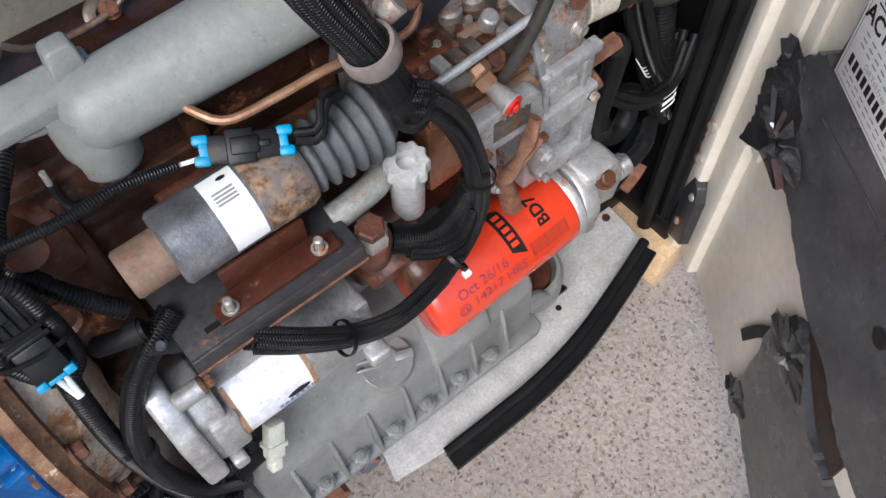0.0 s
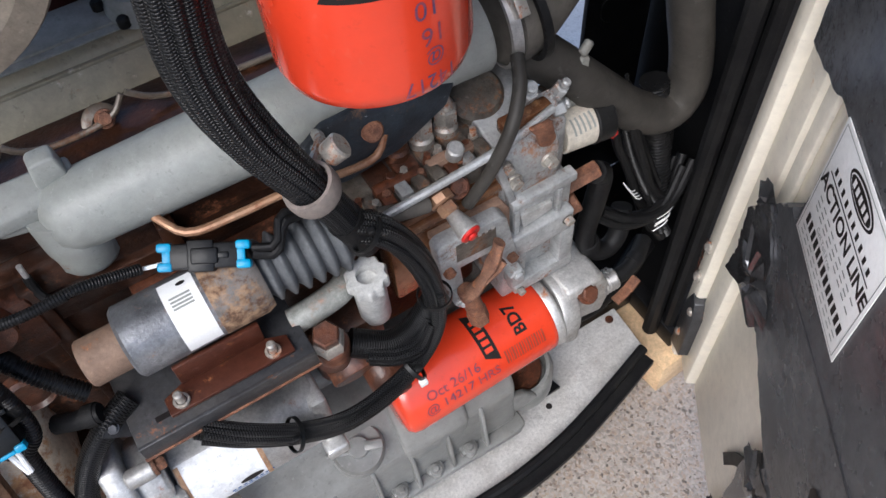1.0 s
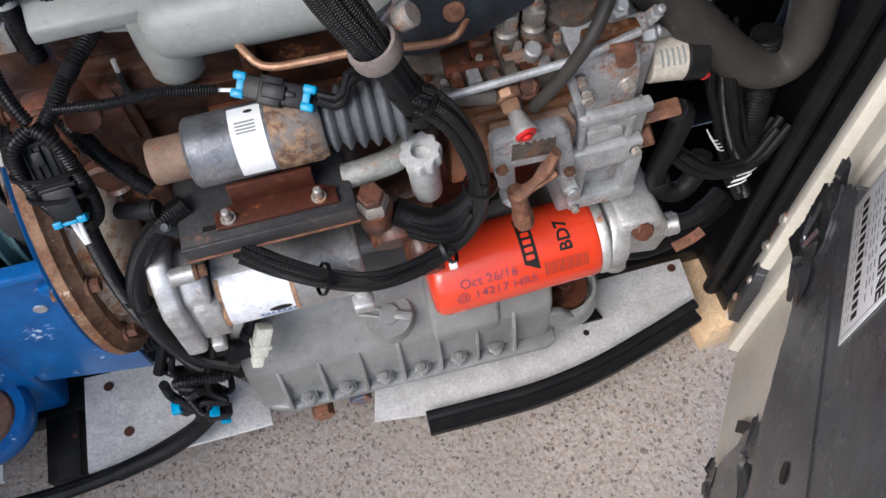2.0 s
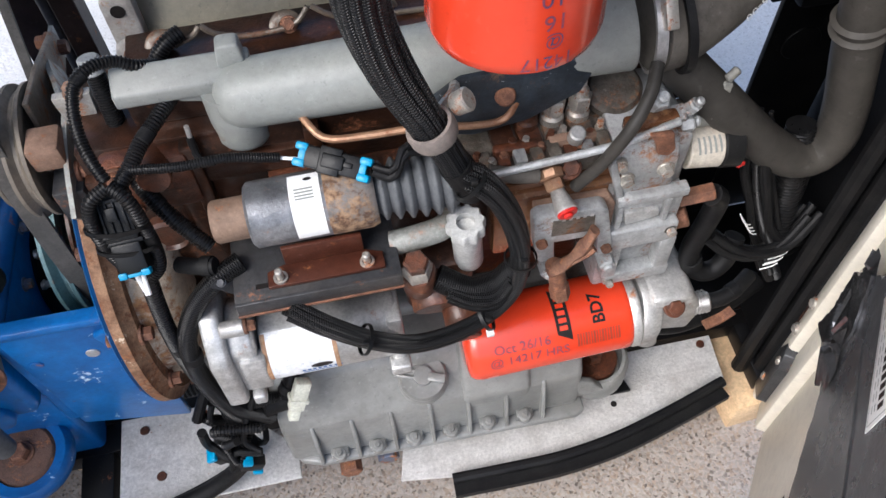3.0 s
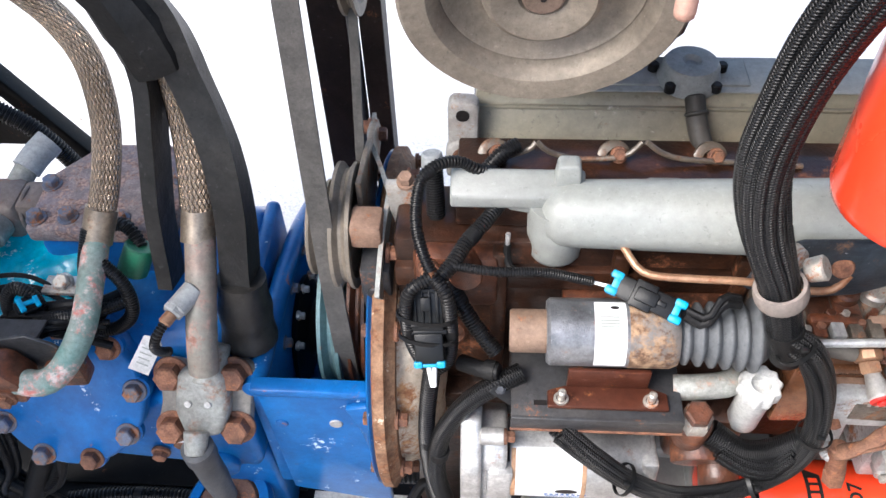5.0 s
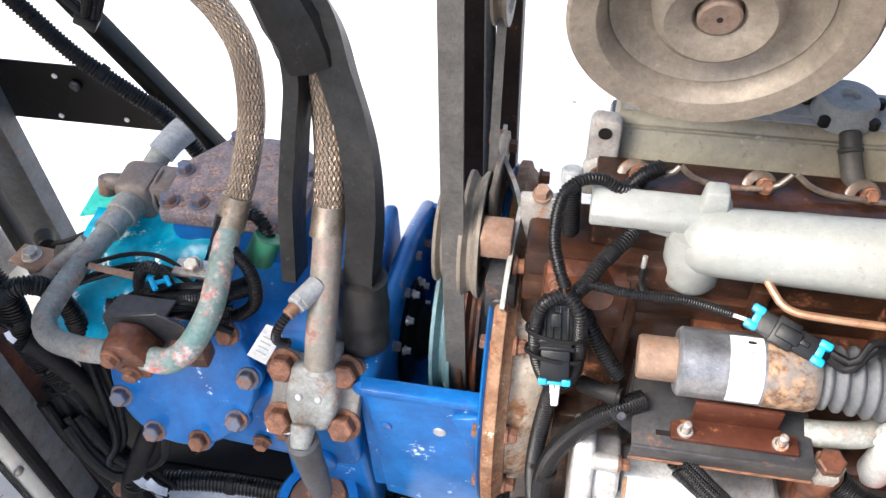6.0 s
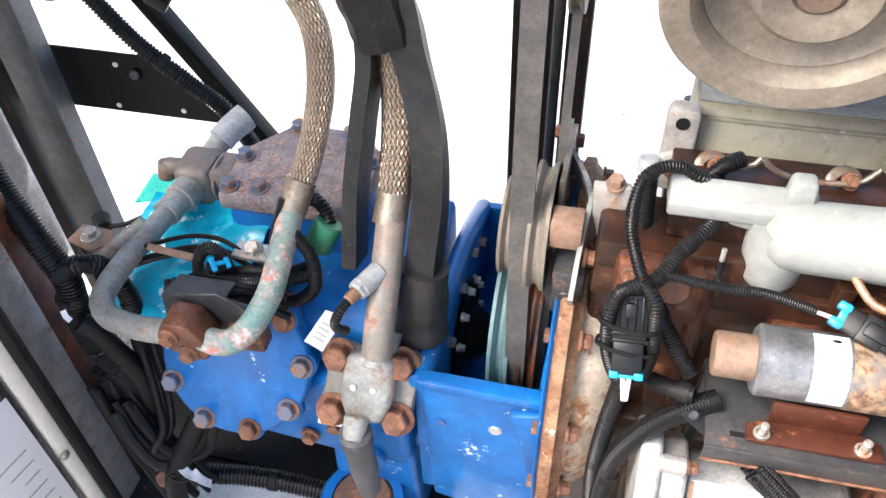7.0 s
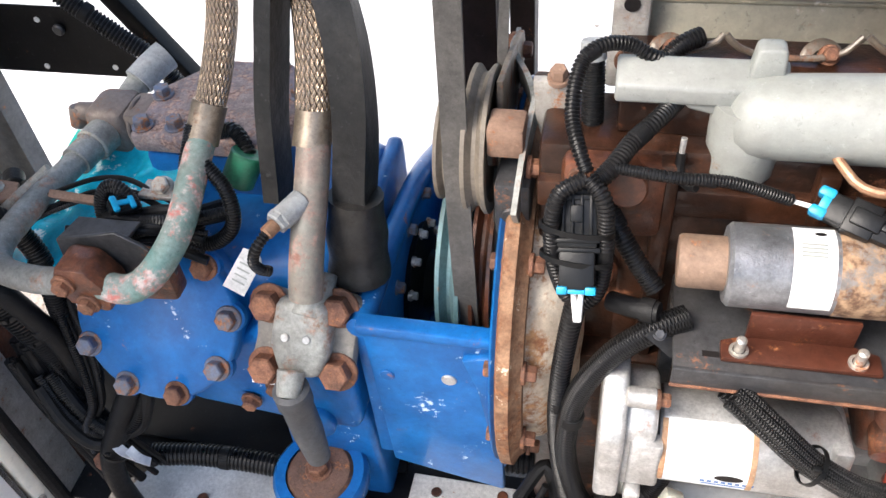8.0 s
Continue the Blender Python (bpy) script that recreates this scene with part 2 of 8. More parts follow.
    if bump:
        b = N.new("ShaderNodeBump")
        b.inputs["Strength"].default_value, b.inputs["Distance"].default_value = min(1.0, bump * 1.6), 0.002
        L.new(noise_node(bump_scale, 6.0, 0.65), b.inputs["Height"])
        L.new(b.outputs["Normal"], bs.inputs["Normal"])
    return m


def woven(name, c1, c2, pitch, around, metal, rough, depth, plait=False):
    """Braid over a hose, by its length and its turn; plait lays flat strands over and under one another."""
    m = bpy.data.materials.new(name)
    m.use_nodes = True
    nt = m.node_tree
    N, L = nt.nodes, nt.links
    bs = N["Principled BSDF"]
    uvn = N.new("ShaderNodeUVMap")
    sep = N.new("ShaderNodeSeparateXYZ")
    L.new(uvn.outputs[0], sep.inputs[0])

    def op(kind, a, b=None):
        x = N.new("ShaderNodeMath")
        x.operation = kind
        for s, v in zip(x.inputs, (a, b)):
            if v is None:
                continue
            if isinstance(v, (int, float)):
                s.default_value = v
            else:
                L.new(v, s)
        return x.outputs[0]
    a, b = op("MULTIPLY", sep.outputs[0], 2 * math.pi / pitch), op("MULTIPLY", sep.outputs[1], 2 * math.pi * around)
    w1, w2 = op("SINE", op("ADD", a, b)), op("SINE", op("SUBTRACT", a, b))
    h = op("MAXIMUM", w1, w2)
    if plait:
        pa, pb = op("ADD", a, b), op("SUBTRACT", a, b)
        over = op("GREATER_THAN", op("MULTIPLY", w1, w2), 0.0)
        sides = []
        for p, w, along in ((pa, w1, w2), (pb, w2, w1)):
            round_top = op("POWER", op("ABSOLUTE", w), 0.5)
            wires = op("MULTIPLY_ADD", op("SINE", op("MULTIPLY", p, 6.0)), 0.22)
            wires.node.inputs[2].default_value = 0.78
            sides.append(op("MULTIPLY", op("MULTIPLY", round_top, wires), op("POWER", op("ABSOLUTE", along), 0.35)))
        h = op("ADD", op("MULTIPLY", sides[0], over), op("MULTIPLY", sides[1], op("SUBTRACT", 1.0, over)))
    # colour follows the relief: gap shade and strand glints put into the colour
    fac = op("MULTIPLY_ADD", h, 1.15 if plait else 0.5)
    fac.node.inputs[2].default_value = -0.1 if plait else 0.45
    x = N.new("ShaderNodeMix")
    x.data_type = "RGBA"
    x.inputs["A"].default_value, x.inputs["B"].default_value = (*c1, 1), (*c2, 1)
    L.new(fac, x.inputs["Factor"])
    tc = N.new("ShaderNodeTexCoord")
    no = N.new("ShaderNodeTexNoise")
    no.inputs["Scale"].default_value, no.inputs["Detail"].default_value = 18.0, 5.0
    L.new(tc.outputs["Object"], no.inputs["Vector"])
    d = N.new("ShaderNodeMix")
    d.data_type = "RGBA"
    d.blend_type = "MULTIPLY"
    d.inputs["Factor"].default_value = 0.6
    L.new(x.outputs["Result"], d.inputs["A"])
    L.new(no.outputs["Fac"], d.inputs["B"])
    L.new(d.outputs["Result"], bs.inputs["Base Color"])
    bs.inputs["Metallic"].default_value, bs.inputs["Roughness"].default_value = metal, rough
    bs.inputs["Specular IOR Level"].default_value = 0.5 if metal else 0.28
    bp = N.new("ShaderNodeBump")
    bp.inputs["Strength"].default_value, bp.inputs["Distance"].default_value = 0.9, depth
    L.new(h, bp.inputs["Height"])
    L.new(bp.outputs["Normal"], bs.inputs["Normal"])
    return m


GREY = mat("grey_engine_paint", (0.295, 0.308, 0.29), (0.26, 0.273, 0.255), 12, 0.42, 0, rust=0.08, rust_scale=22, rust_c=((0.21, 0.135, 0.09), (0.39, 0.27, 0.18)), dirt=0.3, dirt_c=(0.225, 0.21, 0.188), grain=0.16, specks=0.25, bump=0.22, bump_scale=90)
GREY_DUSTY = mat("dusty_olive_paint", (0.189, 0.167, 0.119), (0.26, 0.238, 0.173), 8, 0.5, 0, rust=0.18, rust_c=((0.21, 0.128, 0.075), (0.63, 0.585, 0.525)), dirt=0.6, dirt_c=(0.158, 0.123, 0.072), grain=0.25)
PUMP = mat("pump_alloy", (0.55, 0.565, 0.565), (0.37, 0.378, 0.378), 34, 0.36, 0.3, rust=0.30, rust_scale=14, rust_c=((0.10, 0.040, 0.018), (0.33, 0.15, 0.07)), dirt=0.5, dirt_c=(0.085, 0.068, 0.052), bump=0.3)
ALLOY = mat("cast_alloy", (0.66, 0.655, 0.635), (0.46, 0.455, 0.44), 45, 0.42, 0.5, rust=0.16, dirt=0.5, dirt_c=(0.20, 0.17, 0.14))
SUMP = mat("oil_filmed_grey_casting", (0.27, 0.272, 0.258), (0.205, 0.207, 0.196), 10, 0.30, 0, rust=0.10, rust_scale=12, rust_c=((0.16, 0.11, 0.075), (0.40, 0.38, 0.35)), dirt=0.55, dirt_c=(0.12, 0.112, 0.098), bump=0.25, bump_scale=70, grain=0.2, specks=0.3, coat=0.15)
FADED = mat("faded_brown_print", (0.26, 0.035, 0.018), (0.36, 0.045, 0.020), 60, 0.5, 0, dirt=0, bump=0, specks=0.0)
RUST = mat("rusty_iron", (0.165, 0.052, 0.022), (0.060, 0.022, 0.011), 30, 0.45, 0.1, specks=0.12, rust=0.28, rust_scale=26, rust_c=((0.14, 0.05, 0.022), (0.28, 0.11, 0.05)), dirt=0.7, dirt_c=(0.013, 0.010, 0.008), bump=0.6, bump_scale=90, grain=0.5, coat=0.3)
BLOCK = mat("oily_block", (0.062, 0.023, 0.011), (0.016, 0.008, 0.005), 16, 0.42, 0.1, specks=0.08, rust=0.22, rust_scale=14, rust_c=((0.15, 0.054, 0.024), (0.285, 0.112, 0.051)), dirt=0.8, dirt_c=(0.006, 0.005, 0.005), bump=0.6, bump_scale=70, grain=0.5, coat=0.35)
RUST_BRIGHT = mat("orange_rust", (0.36, 0.21, 0.12), (0.17, 0.075, 0.035), 26, 0.8, 0, rust=0.42, rust_scale=22, rust_c=((0.105, 0.039, 0.018), (0.3, 0.128, 0.0525)), dirt=0.35, dirt_c=(0.075, 0.042, 0.027), bump=0.7, bump_scale=90, chips=0.10, chip_c=(0.69, 0.57, 0.42), grain=0.5)
BOLT_RUST = mat("rusty_bolt", (0.345, 0.158, 0.087), (0.18, 0.078, 0.048), 55, 0.65, 0.2, rust=0.25, rust_scale=60, dirt=0.6, dirt_c=(0.0525, 0.033, 0.024), bump=0.5, bump_scale=220, grain=0.5)
BOLT = mat("plated_bolt", (0.63, 0.6, 0.54), (0.45, 0.42, 0.375), 60, 0.4, 0.7, rust=0.35, rust_scale=50, dirt=0.2)
BLUE = mat("blue_paint", (0.007, 0.165, 0.49), (0.006, 0.095, 0.31), 9, 0.36, 0, rust=0.08, rust_scale=24, dirt=0.5, dirt_c=(0.009, 0.06, 0.195), bump=0.12, bump_scale=60, coat=0.2, chips=0.075, chip_c=(0.56, 0.7, 0.84), grain=0.25, spec=0.35, specks=0.25)
BLUE_BOLT = mat("blue_bolt", (0.127, 0.157, 0.233), (0.178, 0.149, 0.131), 50, 0.45, 0.3, rust=0.4, rust_scale=50, dirt=0.2)
HEADRUST = mat("rusted_blue_head", (0.34, 0.28, 0.26), (0.20, 0.165, 0.165), 45, 0.85, 0, rust=0.50, rust_scale=36, rust_c=((0.15, 0.09, 0.075), (0.45, 0.3, 0.24)), dirt=0.3, dirt_c=(0.075, 0.09, 0.21), bump=1.0, bump_scale=100, grain=0.5)
ORANGE = mat("orange_red_can", (0.78, 0.060, 0.018), (0.70, 0.048, 0.014), 6, 0.26, 0, dirt=0.15, dirt_c=(0.40, 0.03, 0.01), bump=0.02, bump_scale=30, coat=0.5, grain=0.06, specks=0.12)
PRINT = mat("black_print", (0.012, 0.010, 0.010), (0.02, 0.016, 0.014), 40, 0.5, 0, dirt=0, bump=0, specks=0.0)
PEN = mat("blue_marker", (0.085, 0.060, 0.130), (0.32, 0.06, 0.075), 90, 0.5, 0, dirt=0, bump=0, specks=0.0)
WHITE_PRINT = mat("white_print", (0.84, 0.84, 0.818), (0.84, 0.84, 0.812), 60, 0.6, 0, dirt=0.2, bump=0, specks=0.0)
RUBBER = mat("black_rubber", (0.005, 0.005, 0.006), (0.011, 0.011, 0.011), 30, 0.5, 0, dirt=0.3, dirt_c=(0.020, 0.019, 0.018), bump=0.25, bump_scale=140, spec=0.18)
DUSTY_RUBBER = mat("dusty_grey_hose", (0.078, 0.070, 0.061), (0.140, 0.127, 0.110), 7, 0.6, 0, dirt=0.6, dirt_c=(0.024, 0.023, 0.022), bump=0.25, bump_scale=120, grain=0.35)
SLEEVE = mat("foam_sleeve", (0.010, 0.0098, 0.0096), (0.020, 0.0195, 0.019), 10, 0.42, 0, dirt=0.5, dirt_c=(0.070, 0.064, 0.056), bump=0.95, bump_scale=34, grain=0.5, spec=0.3)
SOOTY_RUBBER = mat("sooty_hose", (0.040, 0.037, 0.033), (0.068, 0.062, 0.054), 6, 0.5, 0, dirt=0.6, dirt_c=(0.014, 0.013, 0.012), bump=0.2, bump_scale=120, grain=0.3)
OILY_TAN = mat("oily_tan_steel", (0.20, 0.165, 0.125), (0.12, 0.095, 0.070), 30, 0.35, 0.2, rust=0.4, rust_scale=26, rust_c=((0.10, 0.045, 0.022), (0.22, 0.11, 0.06)), dirt=0.7, dirt_c=(0.045, 0.034, 0.025), bump=0.3, coat=0.3)
COVER_TOP = mat("wet_grey_cover", (0.27, 0.275, 0.265), (0.21, 0.215, 0.205), 9, 0.55, 0, rust=0.12, rust_scale=20, rust_c=((0.20, 0.15, 0.11), (0.55, 0.52, 0.48)), dirt=0.5, dirt_c=(0.15, 0.145, 0.13), bump=0.2, bump_scale=60, chips=0.03, chip_c=(0.62, 0.62, 0.60))
LOOM = mat("black_loom", (0.0060, 0.0060, 0.0065), (0.011, 0.011, 0.0115), 50, 0.30, 0, dirt=0.3, dirt_c=(0.03, 0.027, 0.025), bump=0.1, spec=0.5, specks=0.0)
PLASTIC = mat("black_plastic", (0.005, 0.0055, 0.006), (0.009, 0.0095, 0.010), 40, 0.38, 0, dirt=0.2, dirt_c=(0.045, 0.042, 0.039), bump=0.1, spec=0.3)
GREY_PLASTIC = mat("grey_plastic", (0.3, 0.315, 0.315), (0.39, 0.405, 0.405), 30, 0.5, 0, dirt=0.3, bump=0.15)
BOOT = mat("grey_boot", (0.075, 0.0795, 0.0855), (0.112, 0.118, 0.124), 20, 0.5, 0, dirt=0.3, bump=0.12)
CYAN = mat("cyan_clip", (0.0, 0.33, 0.58), (0.0, 0.28, 0.52), 30, 0.4, 0, dirt=0.1, bump=0.05, specks=0.0)
CYAN_BAG = mat("cyan_film", (0.0, 0.42, 0.62), (0.02, 0.50, 0.66), 10, 0.22, 0, dirt=0.15, dirt_c=(0.0, 0.20, 0.36), bump=0.25, bump_scale=40, coat=0.5, chips=0.15, chip_c=(0.60, 0.82, 0.86))
TEAL_BAG = mat("teal_film", (0.03, 0.46, 0.36), (0.05, 0.56, 0.46), 12, 0.25, 0, dirt=0.1, dirt_c=(0.02, 0.2, 0.17), bump=0.2, bump_scale=40, coat=0.4, chips=0.08, chip_c=(0.6, 0.8, 0.76))
TEAL = mat("faded_teal_paint", (0.128, 0.247, 0.217), (0.225, 0.277, 0.247), 26, 0.6, 0, rust=0.38, rust_scale=18, rust_c=((0.51, 0.165, 0.135), (0.6, 0.51, 0.465)), dirt=0.6, dirt_c=(0.24, 0.225, 0.195), grain=0.4)
PIPE = mat("grey_refrigerant_pipe", (0.348, 0.356, 0.326), (0.238, 0.238, 0.216), 26, 0.5, 0.1, rust=0.34, rust_scale=20, rust_c=((0.18, 0.112, 0.075), (0.36, 0.24, 0.188)), dirt=0.5, grain=0.4)
COPPER = mat("copper_line", (0.46, 0.27, 0.16), (0.25, 0.125, 0.07), 30, 0.42, 0.45, rust=0.3, rust_scale=30, dirt=0.45)
STEEL = mat("bare_steel", (0.63, 0.615, 0.6), (0.45, 0.435, 0.42), 40, 0.38, 0.75, rust=0.2, rust_scale=40, dirt=0.25)
DARK_STEEL = mat("dark_steel", (0.0525, 0.0535, 0.057), (0.085, 0.086, 0.09), 20, 0.36, 0.5, rust=0.14, rust_scale=26, dirt=0.4)
BLACK_STEEL = mat("black_painted_steel", (0.003, 0.003, 0.0035), (0.006, 0.006, 0.0065), 20, 0.4, 0, rust=0.05, rust_scale=24, dirt=0.2, dirt_c=(0.02, 0.018, 0.016), bump=0.12, spec=0.2)
BROWN_STEEL = mat("oxide_brown_steel", (0.101, 0.0323, 0.0188), (0.0713, 0.0225, 0.0135), 16, 0.28, 0.15, rust=0.2, rust_scale=30, dirt=0.2, dirt_c=(0.045, 0.03, 0.0225), bump=0.15)
BROWN_POST = mat("brown_black_post", (0.014, 0.009, 0.007), (0.022, 0.014, 0.011), 14, 0.5, 0, rust=0.1, dirt=0.3, dirt_c=(0.075, 0.0525, 0.045), spec=0.2)
SOLENOID = mat("worn_zinc", (0.34, 0.345, 0.355), (0.15, 0.155, 0.165), 12, 0.32, 0.45, rust=0.24, rust_scale=13, rust_c=((0.165, 0.075, 0.042), (0.36, 0.21, 0.128)), dirt=0.5, dirt_c=(0.045, 0.045, 0.045), bump=0.3, grain=0.45)
TAN_RUST = mat("tan_rust", (0.315, 0.195, 0.135), (0.225, 0.135, 0.09), 30, 0.85, 0, rust=0.2, rust_scale=30, dirt=0.2, bump=0.3)
PAPER = mat("white_label", (0.84, 0.84, 0.829), (0.84, 0.84, 0.828), 30, 0.45, 0, dirt=0.15, dirt_c=(0.6, 0.54, 0.45), bump=0.02, grain=0.08, specks=0.12)
LABEL_WORN = mat("worn_white_label", (0.829, 0.84, 0.84), (0.816, 0.828, 0.84), 14, 0.4, 0, rust=0.14, rust_scale=26, rust_c=((0.45, 0.24, 0.12), (0.63, 0.45, 0.3)), dirt=0.1, bump=0.05)
PALE_PLASTIC = mat("pale_plug", (0.75, 0.75, 0.63), (0.63, 0.63, 0.525), 40, 0.5, 0, dirt=0.3, bump=0.1)
RED = mat("red_plug", (0.62, 0.02, 0.015), (0.5, 0.02, 0.015), 40, 0.4, 0, dirt=0.15, bump=0.05, specks=0.0)
GREEN = mat("green_plug", (0.0225, 0.18, 0.09), (0.03, 0.135, 0.075), 40, 0.4, 0, dirt=0.3, bump=0.1)
CREAM = mat("cream_paint", (0.84, 0.792, 0.684), (0.84, 0.787, 0.669), 8, 0.4, 0, rust=0.05, rust_scale=10, rust_c=((0.525, 0.33, 0.165), (0.75, 0.57, 0.36)), dirt=0.25, dirt_c=(0.63, 0.57, 0.45), bump=0.06, bump_scale=40, grain=0.12, specks=0.12)
FOAM = mat("black_foil_foam", (0.09, 0.093, 0.102), (0.143, 0.146, 0.153), 9, 0.26, 0.45, dirt=0.4, dirt_c=(0.225, 0.217, 0.21), bump=0.5, bump_scale=16, spec=0.5)
FOIL = mat("crumpled_dark_foil", (0.13, 0.13, 0.138), (0.22, 0.22, 0.228), 14, 0.16, 0.8, dirt=0.2, dirt_c=(0.06, 0.06, 0.06), bump=0.6, bump_scale=30)
SILVER_FOIL = mat("silver_insulation", (0.825, 0.825, 0.81), (0.675, 0.675, 0.66), 16, 0.4, 0.3, dirt=0.3, dirt_c=(0.375, 0.345, 0.3), bump=0.8, bump_scale=30)
PLATE = mat("galvanised_plate", (0.75, 0.735, 0.705), (0.6, 0.585, 0.562), 30, 0.5, 0.25, rust=0.10, rust_scale=40, dirt=0.3, dirt_c=(0.3, 0.27, 0.225), bump=0.3, bump_scale=200)
WOOD = mat("pale_timber", (0.825, 0.6, 0.36), (0.675, 0.465, 0.27), 30, 0.7, 0, dirt=0.2, dirt_c=(0.375, 0.255, 0.15), bump=0.3)
BELT = mat("grey_belt", (0.063, 0.06, 0.0555), (0.09, 0.0855, 0.078), 30, 0.6, 0, dirt=0.4, dirt_c=(0.165, 0.15, 0.135), bump=0.15, spec=0.2)
PULLEY = mat("dusty_pulley", (0.262, 0.222, 0.172), (0.185, 0.155, 0.12), 20, 0.6, 0.2, dirt=0.5, dirt_c=(0.105, 0.0975, 0.084), bump=0.1)
PULLEY_TEAL = mat("teal_pulley", (0.108, 0.216, 0.234), (0.144, 0.243, 0.252), 20, 0.5, 0.2, rust=0.1, dirt=0.3, bump=0.1)
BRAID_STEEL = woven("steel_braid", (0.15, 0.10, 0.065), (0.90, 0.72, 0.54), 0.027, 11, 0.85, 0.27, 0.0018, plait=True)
FERRULE = mat("stained_ferrule", (0.40, 0.33, 0.25), (0.22, 0.175, 0.13), 24, 0.42, 0.6, rust=0.3, rust_scale=22, rust_c=((0.15, 0.09, 0.06), (0.36, 0.225, 0.135)), dirt=0.5)
BRAID_BLACK = woven("black_braid", (0.0010, 0.0010, 0.0010), (0.013, 0.013, 0.014), 0.0032, 6, 0.0, 0.30, 0.0007)
POST_GREY = mat("grey_post", (0.195, 0.203, 0.203), (0.135, 0.14, 0.14), 18, 0.55, 0.1, rust=0.15, rust_scale=20, dirt=0.4, dirt_c=(0.06, 0.0525, 0.045))

def concrete(name, base, light, dark, tone):
    """Washed aggregate: pebbles of several tones in a pale matrix."""
    m = bpy.data.materials.new(name)
    m.use_nodes = True
    nt = m.node_tree
    N, L = nt.nodes, nt.links
    bs = N["Principled BSDF"]
    tc = N.new("ShaderNodeTexCoord")
    warp = N.new("ShaderNodeTexNoise")
    warp.inputs["Scale"].default_value, warp.inputs["Detail"].default_value = 60, 3
    L.new(tc.outputs["Object"], warp.inputs["Vector"])
    add = N.new("ShaderNodeVectorMath")
    add.operation = "MULTIPLY_ADD"
    add.inputs[1].default_value = (0.012, 0.012, 0.012)
    L.new(warp.outputs["Color"], add.inputs[0])
    L.new(tc.outputs["Object"], add.inputs[2])
    layers = []
    for s in (85.0, 210.0):
        v = N.new("ShaderNodeTexVoronoi")
        v.inputs["Scale"].default_value = s
        L.new(add.outputs[0], v.inputs["Vector"])
        layers.append(v)

    def cr(sock, stops):
        r = N.new("ShaderNodeValToRGB")
        e = r.color_ramp.elements
        e[0].position, e[0].color = stops[0][0], (*stops[0][1], 1)
        e[1].position, e[1].color = stops[-1][0], (*stops[-1][1], 1)
        for p, c in stops[1:-1]:
            x = e.new(p)
            x.color = (*c, 1)
        L.new(sock, r.inputs["Fac"])
        return r.outputs["Color"]

    def mix(f, a, b):
        x = N.new("ShaderNodeMix")
        x.data_type = "RGBA"
        for s, v in ((x.inputs["Factor"], f), (x.inputs["A"], a), (x.inputs["B"], b)):
            if isinstance(v, float):
                s.default_value = v
            elif isinstance(v, tuple):
                s.default_value = (*v, 1)
            else:
                L.new(v, s)
        return x.outputs["Result"]
    seps = [N.new("ShaderNodeSeparateColor") for _ in layers]
    for s, v in zip(seps, layers):
        L.new(v.outputs["Color"], s.inputs[0])
    big = cr(seps[0].outputs[0], [(0.0, dark), (0.25, base), (0.6, light), (0.8, tone), (1.0, base)])
    small = cr(seps[1].outputs[1], [(0.0, base), (0.5, light), (0.85, tone), (1.0, dark)])
    mask = cr(layers[0].outputs["Distance"], [(0.25, (1, 1, 1)), (0.42, (0, 0, 0))])
    pick = cr(seps[0].outputs[2], [(0.45, (0, 0, 0)), (0.55, (1, 1, 1))])
    both = N.new("ShaderNodeMath")
    both.operation = "MULTIPLY"
    L.new(mask, both.inputs[0])
    L.new(pick, both.inputs[1])
    col = mix(both.outputs[0], small, big)
    st = N.new("ShaderNodeTexNoise")
    st.inputs["Scale"].default_value, st.inputs["Detail"].default_value = 3.0, 6
    L.new(tc.outputs["Object"], st.inputs["Vector"])
    col = mix(cr(st.outputs["Fac"], [(0.45, (0, 0, 0)), (0.7, (0.35, 0.35, 0.35))]), col, tuple(c * 0.6 for c in base))
    L.new(col, bs.inputs["Base Color"])
    bs.inputs["Roughness"].default_value = 0.85
    bp = N.new("ShaderNodeBump")
    bp.inputs["Strength"].default_value, bp.inputs["Distance"].default_value = 0.6, 0.003
    bp.invert = True
    L.new(layers[0].outputs["Distance"], bp.inputs["Height"])
    L.new(bp.outputs["Normal"], bs.inputs["Normal"])
    return m


GROUND = concrete("washed_concrete", (0.275, 0.243, 0.212), (0.41, 0.365, 0.325), (0.105, 0.09, 0.078), (0.34, 0.265, 0.205))

# ---- ground ----
bm = B()
sheet(bm, (0, 0, -0.02), (1, 0, 0), (0, 1, 0), [(-60, -60), (60, -60), (60, 80), (-60, 80)], 0.02)
solo("ground", bm, GROUND, "washed aggregate concrete yard slab, pale and gritty", "ground", kind="structure")

# same ground behind the unit, made paler: its glare is put into the colour
LIT_YARD = concrete("overlit_concrete", (0.60, 0.59, 0.57), (0.68, 0.67, 0.65), (0.50, 0.49, 0.47), (0.63, 0.61, 0.58))
bm = B()
sheet(bm, (0, 0, 0.0), (1, 0, 0), (0, 1, 0), [(-30, 1.02), (30, 1.02), (30, 40), (-30, 40)], 0.005)
solo("pavement", bm, LIT_YARD, "concrete ground behind the unit, paled to stand for bright daylight", "pavement", kind="structure")
rnd = random.Random(11)
bm = B()
for k in range(60):
    x, y, r = rnd.uniform(-1.6, 1.6), rnd.uniform(1.15, 3.2), rnd.uniform(0.002, 0.006)
    bmesh.ops.create_icosphere(bm, subdivisions=1, radius=r, matrix=Matrix.Translation((x, y, 0.006)) @ Matrix.Diagonal((1.6, 1, 0.6, 1)))
solo("grit", bm, GROUND, "scattered dark grit on the ground behind the unit", "grit", kind="stuff")

